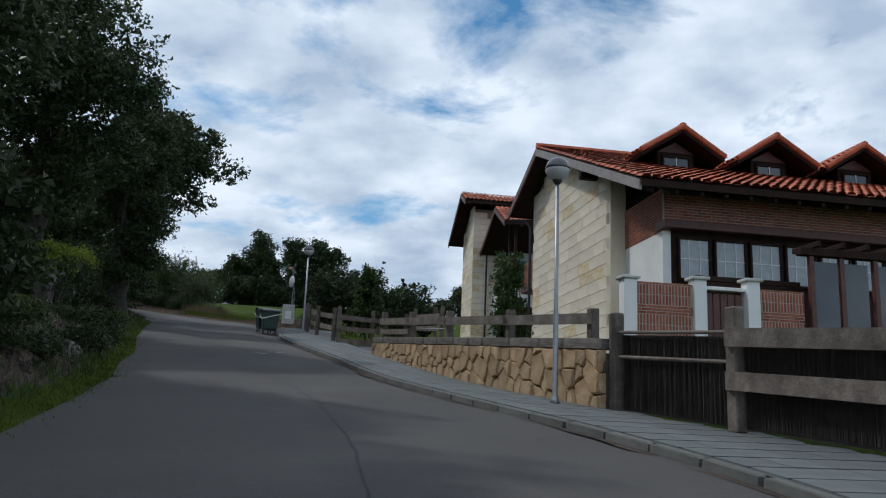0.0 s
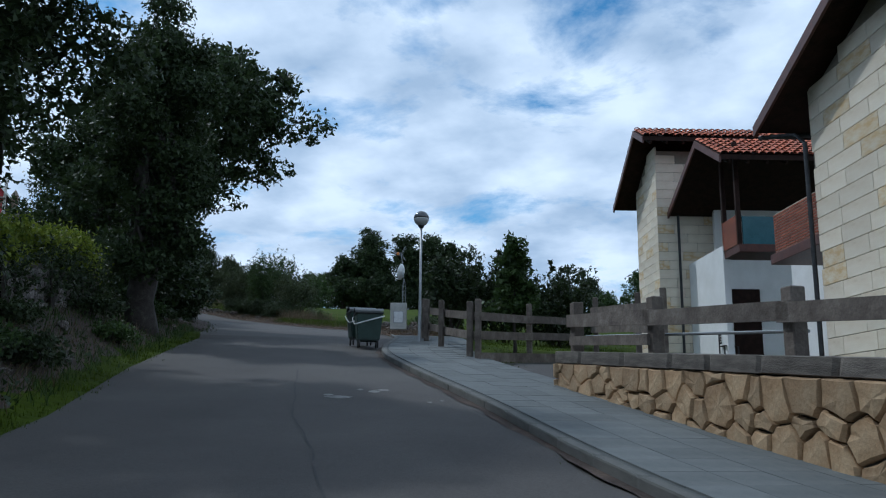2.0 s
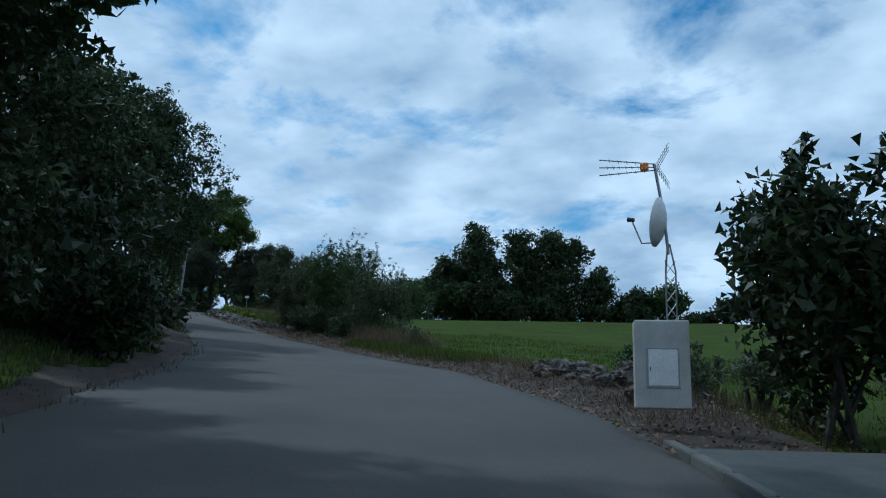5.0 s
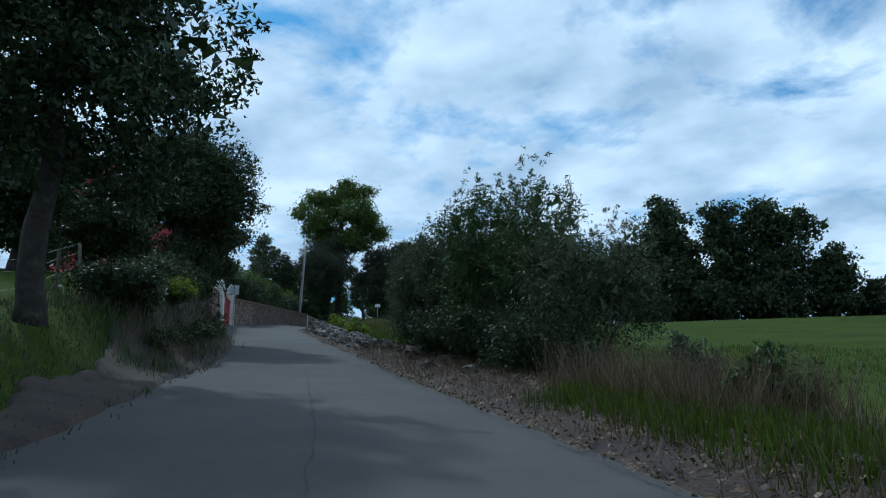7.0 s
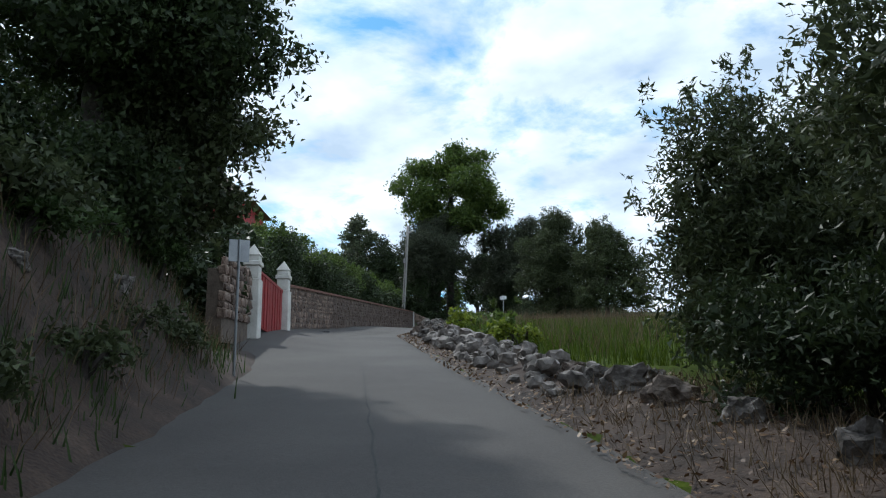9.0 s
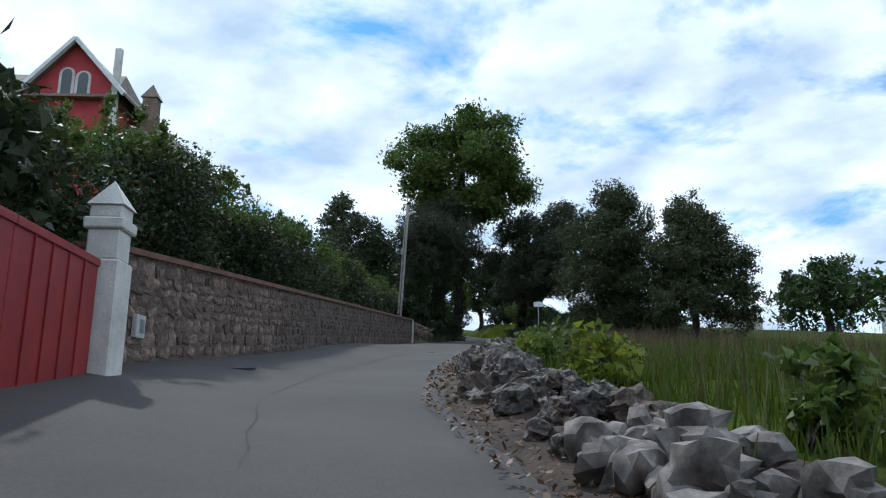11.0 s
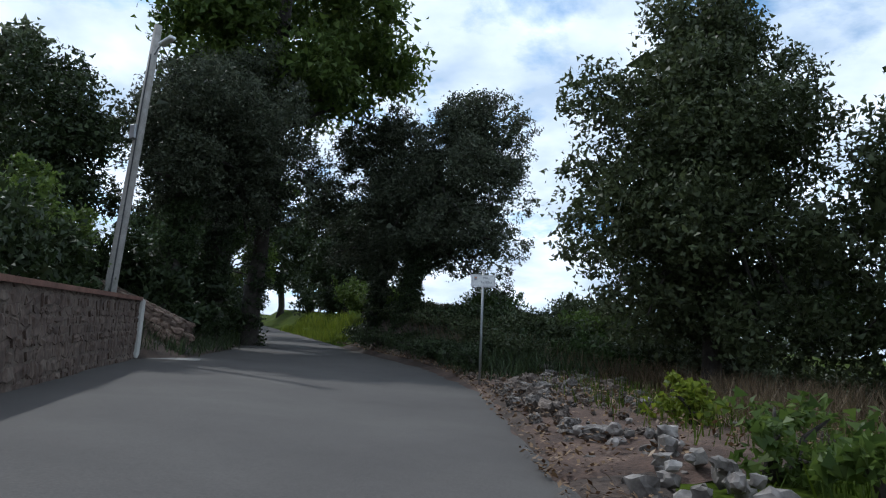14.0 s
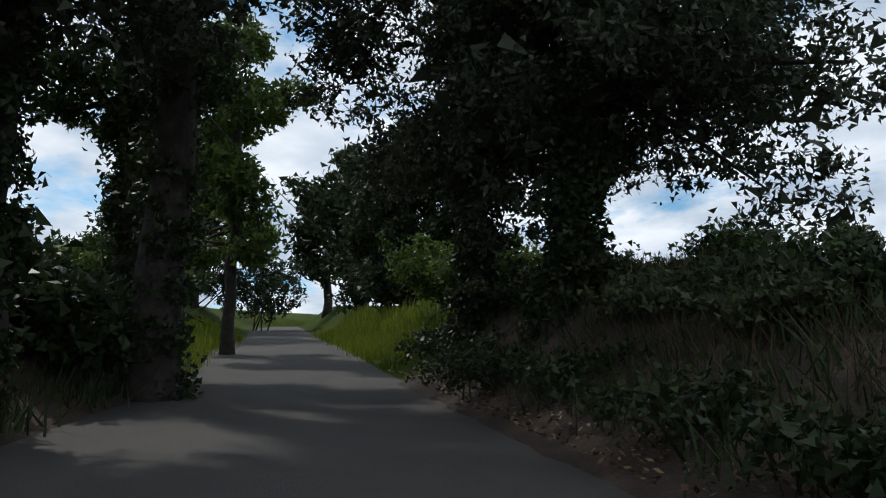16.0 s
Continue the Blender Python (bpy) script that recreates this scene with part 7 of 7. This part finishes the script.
def make_dry_stone_row():
    """The tumbled row: the stones of the stretch that the lane passes nearest one by one, the rest joined."""
    rng = random.Random(31)
    ob = tagged(new("dry_stone_wall"), "low tumbled dry-stone wall of pale grey limestone along the meadow", "wall", kind="structure")
    v, f, n, s = [], [], 0, 93.0
    while s < 140.5:
        e = float(right_edge(s))
        big = np.interp(s, [93, 104, 124, 133, 140], [0.75, 1.0, 1.0, 0.75, 0.5])
        for k in range(7):
            l = e + rng.uniform(0.42, 1.4)
            up = (-0.05, -0.04, 0.0, 0.06, 0.14, 0.2, 0.26)[k] * (1 if 0.6 < l - e < 1.2 else 0.4)
            size = big * rng.uniform(0.18, 0.42) * (0.6 if k == 6 else 1)
            if 106 < s < 126 and n < 297:
                stone(ob, s + rng.uniform(-0.2, 0.2), l, size, up, rng, flat=0.85)
                n += 1
                continue
            q = Matrix.Translation(spot(s + rng.uniform(-0.2, 0.2), l, up)) @ Matrix.Rotation(rng.uniform(0, 6.28), 4, "Z") @ Matrix.Rotation(rng.uniform(-0.4, 0.4), 4, "X") @ Matrix.Diagonal((size * 1.2, size * 0.9, size * 0.8, 1))
            me, b = rng.choice(ROCKS_FAR), len(v)
            v += [tuple(q @ w.co) for w in me.vertices]
            f += [tuple(b + i for i in p.vertices) for p in me.polygons]
        s += rng.uniform(0.42, 0.54)
    rest = raw("wall_rubble", v, f, M_LIMESTONE, ob, smooth=True)
    rest.data.set_sharp_from_angle(angle=radians(28))
    rest["kind"] = "stuff"


def make_rock_piles():
    rng = random.Random(32)
    pile = tagged(new("rock_pile"), "heap of pale limestone rocks on the dry verge", "rock pile")
    for i in range(62):
        s = rng.uniform(50.6, 58.5)
        l = 4.35 + 0.18 * (s - 50) * rng.uniform(0.3, 1) + rng.uniform(0, 1.4) * (1 if s < 56 else 0.5)
        stone(pile, s, l, rng.uniform(0.2, 0.44), rng.uniform(-0.06, 0.05) + (0.16 if i > 34 else 0), rng)
    heap = tagged(new("stone_heap"), "low spill of broken stones at the foot of a sign", "stone heap")
    for i in range(280):
        s = rng.gauss(146.0, 2.8)
        s = min(max(s, 140), 151.5)
        l = float(right_edge(s)) + 0.25 + abs(rng.gauss(0, 1.6))
        stone(heap, s, l, rng.choice((0.07, 0.09, 0.11, 0.13, 0.17, 0.26)) * rng.uniform(0.8, 1.2), 0.12, rng)
    for i, (s, l, k) in enumerate([(74.1, 4.9, 0.55), (77.5, 3.9, 0.3), (80.5, 3.7, 0.35), (83.6, 3.3, 0.4), (85.2, 4.2, 0.5), (86.4, 3.5, 0.55), (87.6, 3.6, 0.4), (89.5, 3.6, 0.45), (91.0, 3.5, 0.5), (92.2, 3.4, 0.5), (93.2, 3.3, 0.45), (94.2, 3.2, 0.55), (90.2, 3.9, 0.4), (92.8, 3.9, 0.4),
                                   (60.5, 5.2, 0.25), (63.5, 4.6, 0.3), (68.0, 4.4, 0.22), (152.5, 3.2, 0.35), (154.0, 3.0, 0.25), (156.2, 2.6, 0.3), (158.0, 2.4, 0.22), (154.8, 3.6, 0.4),
                                   (14.5, -4.3, 0.35), (17.0, -4.5, 0.45), (20.5, -4.4, 0.3), (8.5, -4.4, 0.3), (24.0, -4.6, 0.4), (47.0, -5.2, 0.35), (50.5, -5.4, 0.3), (90.5, -3.6, 0.3), (93.5, -3.4, 0.35)]):
        r = stone(None, s, l, k, 0.06 if s > 140 else -0.02, rng, "rock")
        tagged(r, "weathered grey limestone rock lying on the verge", "rock", "verge rocks")
    a, b = spot(154.6, -4.75), spot(156.2, -8.0)
    m, n, rise = frame_of(a, b)
    st = thing("stone_wall", m, "collapsed end of an old dry-stone wall", "wall", kind="structure")
    bm = bmesh.new()
    sloped(bm, 0.25, n, -0.22, 0.2, -0.5, rise - 0.5, 0.6, rise + 0.95)
    part("core", bm, M_MORTAR, st)
    rubble(st, n, rise, 0.95, 0.46, block_meshes("stone", M_WALLSTONE, 6, 73, 0.3, 0.17), random.Random(8), (0.12, 0.2), (0.2, 0.5), (-1, 1))
    for i in range(9):
        stone(st, 154.5 + rng.uniform(-0.5, 0.6), -4.7 - i * 0.25 + rng.uniform(-0.2, 0.2), rng.uniform(0.25, 0.4), rng.uniform(0, 0.1), rng)


def make_verges():
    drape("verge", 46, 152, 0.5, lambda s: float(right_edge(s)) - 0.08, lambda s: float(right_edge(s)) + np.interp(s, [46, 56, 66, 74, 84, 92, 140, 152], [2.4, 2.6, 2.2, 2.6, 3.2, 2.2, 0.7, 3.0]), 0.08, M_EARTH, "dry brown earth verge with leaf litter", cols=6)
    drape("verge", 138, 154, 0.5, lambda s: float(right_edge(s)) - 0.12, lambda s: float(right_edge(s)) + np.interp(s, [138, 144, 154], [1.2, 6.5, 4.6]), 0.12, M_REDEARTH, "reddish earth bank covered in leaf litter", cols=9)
    # Under the oaks the bank takes the darker earth, shade put into its colour
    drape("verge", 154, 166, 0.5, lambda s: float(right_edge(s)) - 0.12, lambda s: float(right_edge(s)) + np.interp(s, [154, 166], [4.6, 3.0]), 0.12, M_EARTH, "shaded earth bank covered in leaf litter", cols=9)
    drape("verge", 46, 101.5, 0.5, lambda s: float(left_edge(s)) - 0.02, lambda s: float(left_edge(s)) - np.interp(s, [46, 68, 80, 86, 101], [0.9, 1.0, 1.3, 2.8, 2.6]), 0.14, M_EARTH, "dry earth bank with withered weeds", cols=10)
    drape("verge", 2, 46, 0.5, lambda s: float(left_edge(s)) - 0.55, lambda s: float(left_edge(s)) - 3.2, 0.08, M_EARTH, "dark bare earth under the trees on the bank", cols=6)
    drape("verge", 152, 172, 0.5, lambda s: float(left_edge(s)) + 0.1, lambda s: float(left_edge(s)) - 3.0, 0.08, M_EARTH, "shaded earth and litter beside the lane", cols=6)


def make_grass():
    R, L = right_edge, left_edge
    blades("grass_field", *tufts(1, 24000, 46, 92, lambda s: R(s) + 2.2, lambda s: R(s) + 18, 0.4), 0.13, 0.025, L_GRASS, "green meadow grass beside the lane", 1)
    blades("grass_field", *tufts(2, 36000, 96, 150, lambda s: R(s) + 1.7, lambda s: R(s) + 13, 0.3), 0.3, 0.028, L_GRASS, "long green meadow grass behind the dry-stone wall", 2)
    blades("tall_grass", *tufts(3, 5000, 98, 146, lambda s: R(s) + 2.4, lambda s: R(s) + 12, 0.2, 6), 0.6, 0.016, L_DRY, "tall dry grass stalks in the meadow", 3)
    blades("grass_verge", *tufts(4, 7000, 62, 75, lambda s: R(s) + 0.9, lambda s: R(s) + 2.6, 0.2), 0.28, 0.03, L_GRASS, "bright grass tufts on the verge", 4)
    blades("grass_verge", *tufts(5, 9000, -2, 40, lambda s: L(s) - 0.02, lambda s: L(s) - 0.55, 0.12), 0.07, 0.022, L_GRASS, "short grass strip along the lane's edge", 5)
    blades("grass_bank", *tufts(6, 6000, 2, 46, lambda s: L(s) - 0.7, lambda s: L(s) - 3.0, 0.25), 0.13, 0.028, L_MID, "straggling grass on the shaded bank", 6)
    blades("grass_bank", *tufts(7, 20000, 44, 86, lambda s: L(s) - 0.1, lambda s: L(s) - 4.5, 0.22), 0.09, 0.025, L_OLIVE, "grass on the roadside bank", 7, up=0.06)
    blades("grass_bank", *tufts(8, 5000, 80, 101, lambda s: L(s) - 0.4, lambda s: L(s) - 3.0, 0.2), 0.25, 0.022, L_MID, "thin grass on the dry bank", 8, up=0.1)
    blades("bank_weeds", *tufts(19, 9000, 2, 46, lambda s: L(s) - 0.5, lambda s: L(s) - 3.0, 0.16, 10), 0.16, 0.02, L_MID, "low weeds and grass on the shaded bank", 19, bend=1.1, up=0.08)
    blades("dry_weeds", *tufts(20, 3500, 2, 46, lambda s: L(s) - 0.7, lambda s: L(s) - 3.0, 0.16, 9), 0.2, 0.012, L_DRY, "dry stalks on the shaded bank", 20, bend=1.2, up=0.08)
    blades("dry_weeds", *tufts(9, 3000, 82, 101, lambda s: L(s) - 0.5, lambda s: L(s) - 2.8, 0.12, 9), 0.4, 0.014, L_DRY, "withered weed stalks on the bank", 9, bend=0.9, up=0.1)
    blades("dry_weeds", *tufts(10, 18000, 48, 93, lambda s: R(s) + 0.35, lambda s: R(s) + 3.2, 0.14, 9), 0.24, 0.014, L_DRY, "withered brown stalks and brush on the verge", 10, bend=1.1)
    blades("dry_weeds", *tufts(11, 3000, 70.5, 77, lambda s: R(s) + 1.6, lambda s: R(s) + 4.0, 0.1, 10), 0.7, 0.014, L_DRY, "tall dry brush around a rock", 11, bend=0.7)
    blades("dry_weeds", *tufts(12, 13000, 141, 164, lambda s: R(s) + np.interp(s, [148, 154], [3.4, 1.2]), lambda s: R(s) + 6.4, 0.14, 9), 0.42, 0.016, L_DRY, "dry bracken stalks on the bank", 12, bend=1.1, up=0.16)
    blades("bank_weeds", *tufts(17, 9000, 149, 166, lambda s: R(s) + 0.5, lambda s: R(s) + 4.4, 0.18, 10), 0.4, 0.03, L_OAK, "dark straggling weeds on the shaded bank", 17, bend=1.0, up=0.16)
    blades("bank_weeds", *tufts(18, 5000, 153, 170, lambda s: L(s) - 0.2, lambda s: L(s) - 2.4, 0.18, 10), 0.35, 0.03, L_OAK, "dark weeds at the foot of the trees", 18, bend=1.0, up=0.1)
    blades("kerb_grass", *tufts(13, 6000, 2, 36, lambda s: R(s) - 0.14, lambda s: R(s) + 0.0, 0.045, 8), 0.055, 0.012, L_GRASS, "small grass tufts in the gutter by the kerb", 13)
    blades("lawn_grass", *tufts(14, 8000, 31.4, 45.5, lambda s: R(s) + 2.6, lambda s: np.minimum(R(s) + 9, 3.2 + (s - 31.4) * 1.0), 0.2), 0.06, 0.018, L_GRASS, "short garden lawn behind the fence", 14)
    blades("grass_verge", *tufts(15, 4500, 169, 188, lambda s: R(s) + 0.2, lambda s: R(s) + 1.8, 0.2), 0.35, 0.03, L_YELLOW, "sunlit grass at the lane's edge", 15)
    blades("grass_verge", *tufts(16, 4000, 164, 186, lambda s: L(s) - 0.1, lambda s: L(s) - 1.6, 0.2), 0.35, 0.03, L_YELLOW, "sunlit grass under the trees", 16)
    # fallen leaves
    rng = np.random.default_rng(50)
    v = []
    for s0, s1, lo, hi, n in ((46, 95, -0.15, 2.6, 11000), (95, 140, -0.2, 0.6, 4000), (138, 166, -0.2, 5.5, 9000), ):
        s = rng.uniform(s0, s1, n)
        x, y = lane_xy(s, R(s) + lo + (hi - lo) * rng.random(n) ** 1.3)
        p = np.stack([x, y, ground_z(x, y) + (0.26 if s0 == 138 else 0.125)], 1)
        a = rng.uniform(0, math.tau, n)
        k = rng.uniform(0.014, 0.042, n)[:, None]
        o, q = np.stack([np.cos(a), np.sin(a), rng.normal(0, 0.4, n)], 1) * k, np.stack([-np.sin(a), np.cos(a), rng.normal(0, 0.4, n)], 1) * k * 0.6
        v.append(np.stack([p - o, p + q, p + o, p - q], 1).reshape(-1, 3))
    tagged(new("leaf_litter", quads_mesh("leaf_litter", np.concatenate(v), L_LITTER, 4)), "brown fallen leaves and twigs on the verge", "leaf litter", kind="stuff")


def make_weeds():
    rng = random.Random(41)
    heap = tagged(new("bank_stones"), "old mossy stones half buried in the shaded bank", "rock pile")
    for i in range(70):
        s = rng.uniform(5, 27) if i < 46 else rng.uniform(27, 46)
        stone(heap, s, float(left_edge(s)) - rng.uniform(0.9, 2.9), rng.choice((0.1, 0.14, 0.2, 0.3, 0.42)) * rng.uniform(0.8, 1.2), 0.04, rng)
    for i in range(16):
        s = 5 + i * 2.5 + rng.uniform(-0.8, 0.8)
        shrub("ground_ivy", *at(s, float(left_edge(s)) - rng.uniform(1.1, 2.6)), 0.45, 1.7, (L_DARK, L_OAK, L_MID)[i % 3], "ivy and weeds creeping over the shaded bank", 910 + i, 1500, 0.055, clump=0.14, lumps=8, category="ivy", group="ground ivy", base_up=0.05, long=1.5)
    for i in range(16):
        s = 101 + i * 2.7 + rng.uniform(-0.8, 0.8)
        l = float(right_edge(s)) + rng.uniform(1.8, 2.5)
        k = rng.uniform(0.75, 1.25)
        shrub("weed_clump", *at(s, l), 0.75 * k, 1.15 * k, L_YELLOW if i % 3 == 0 else L_LIGHT, "leafy light green weeds growing behind the stones", 800 + i, 520, 0.09, clump=0.1, lumps=6, category="weeds", group="weed clumps", long=1.5)
    for i, (s, l) in enumerate(((75.0, 6.2), (71.5, 5.6), (53.0, 6.6), (56.0, 7.2), (50.5, 6.6))):
        shrub("dry_bush", *at(s, l), 0.95, 1.3, L_MID if i % 2 else L_WILLOW, "small wiry bush on the field's edge", 830 + i, 900, 0.05, clump=0.12, lumps=6, long=2.4, sprays=8, category="shrub", group="dry bushes")
    # ivy cover added to darken the bank as the shade does
    for i in range(22):
        s = 151.5 + i * 0.68 + rng.uniform(-0.3, 0.3)
        l = float(right_edge(s)) + (0.9, 2.0, 3.0)[i % 3] + rng.uniform(-0.2, 0.3)
        shrub("ground_ivy", *at(s, l), 0.5, 1.9, (L_DARK, L_OLIVE, L_OAK)[i % 3], "dark ivy creeping over the shaded bank", 880 + i, 1700, 0.06, clump=0.14, lumps=8, category="ivy", group="ground ivy", base_up=0.24, long=1.4)
    for i in range(18):
        s = 83.5 + i * 0.78 + rng.uniform(-0.3, 0.3)
        shrub("bank_weed", *at(s, float(left_edge(s)) - (0.9, 1.6, 2.2)[i % 3] + rng.uniform(-0.2, 0.2)), 0.55, 1.2, (L_OLIVE, L_MID, L_OAK)[i % 3], "straggling brambles and weeds on the steep bank", 940 + i, 1200, 0.045, clump=0.13, lumps=7, category="weeds", group="bank weeds", base_up=0.1, long=2.2, sprays=3)
    # bracken by the sign
    for i in range(14):
        s, l = 149 + rng.uniform(0, 9), 5.2 + rng.uniform(0, 4.5)
        shrub("bracken", *at(s, l), 0.9, 1.3, L_MID if i % 3 else L_WILLOW, "green bracken fronds on the bank", 850 + i, 700, 0.06, clump=0.14, lumps=6, long=2.8, sprays=6, category="bracken", group="bracken fronds")


def make_road_marks():
    seam = np.array([(2, 0.5), (7.6, 0.43), (21.9, 0.18), (24.3, -0.2), (33, -0.65), (45, -0.5), (69, -0.25), (77, -0.15), (88, 0.1), (99, 0.02), (111, -0.67), (115, -0.73), (136, -0.7)])

    def mid(s):
        return float(np.interp(s, seam[:, 0], seam[:, 1])) + 0.05 * noise.noise(Vector((s * 1.1, 0, 5))) + 0.02 * noise.noise(Vector((s * 4.1, 0, 9)))

    for a, b in ((2, 30), (60, 100), (106, 136)):
        ribbon("road_seam", a, b, 0.25, lambda s: mid(s) - 0.012, lambda s: mid(s) + 0.012 + 0.012 * noise.noise(Vector((s, 4, 4))), 0.006, M_CRACK, "dark tarred seam running along the asphalt", "road seam", 1)
    ribbon("concrete_strip", 152.4, 153.4, 0.25, lambda s: -6.2, lambda s: -4.0 + 0.3 * noise.noise(Vector((s * 2, 3, 0))), 0.012, M_PATCH, "pale broken concrete strip at a side entrance", "concrete strip", 4)
    for s, l, w, d in ((26.05, 0.36, 0.2, 0.16), (26.3, 0.2, 0.09, 0.1), (26.75, 0.92, 0.1, 0.16), (26.95, 1.06, 0.1, 0.12), (27.0, 0.7, 0.06, 0.1), (25.6, 1.7, 0.05, 0.06), (25.75, 1.9, 0.03, 0.05)):
        ribbon("worn_paint", s - d, s + d, d / 4, lambda q: l - w * (1 + 0.7 * noise.noise(Vector((q * 9, l, 1)))) * (1 - ((q - s) / d) ** 2 * 0.9), lambda q: l + w * (1 + 0.7 * noise.noise(Vector((q * 9, l, 7)))) * (1 - ((q - s) / d) ** 2 * 0.9), 0.007, M_PATCH, "scrap of worn white paint on the asphalt", "road mark", 3)
    ribbon("drain_slot", 37.5, 37.75, 0.12, lambda q: -4.0, lambda q: -3.45, 0.008, M_CRACK, "dark drain slot across the lane's edge", "drain", 2)
    for s, l in ((114.05, -1.95), (129.9, -0.46)):
        p = spot(s, l, flat=True)
        q = spot(s + 1, l, flat=True) - p
        tilt = math.atan2(q.z, math.hypot(q.x, q.y))
        ob = thing("manhole_cover", Matrix.Translation(p) @ Matrix.Rotation(math.atan2(q.y, q.x), 4, "Z") @ Matrix.Rotation(-tilt, 4, "Y"), "round dark iron cover set in the asphalt", "manhole cover", "manhole covers")
        r = 0.3 if s < 120 else 0.14
        bm = bmesh.new()
        lathe(bm, [(r, -0.03), (r, 0.008), (r - 0.03, 0.012), (r - 0.035, 0.006), (0.02, 0.009)], 28)
        part("lid", bm, M_DARKMETAL, ob)


make_verges()
make_dry_stone_row()
make_rock_piles()
make_weeds()
make_grass()
make_road_marks()
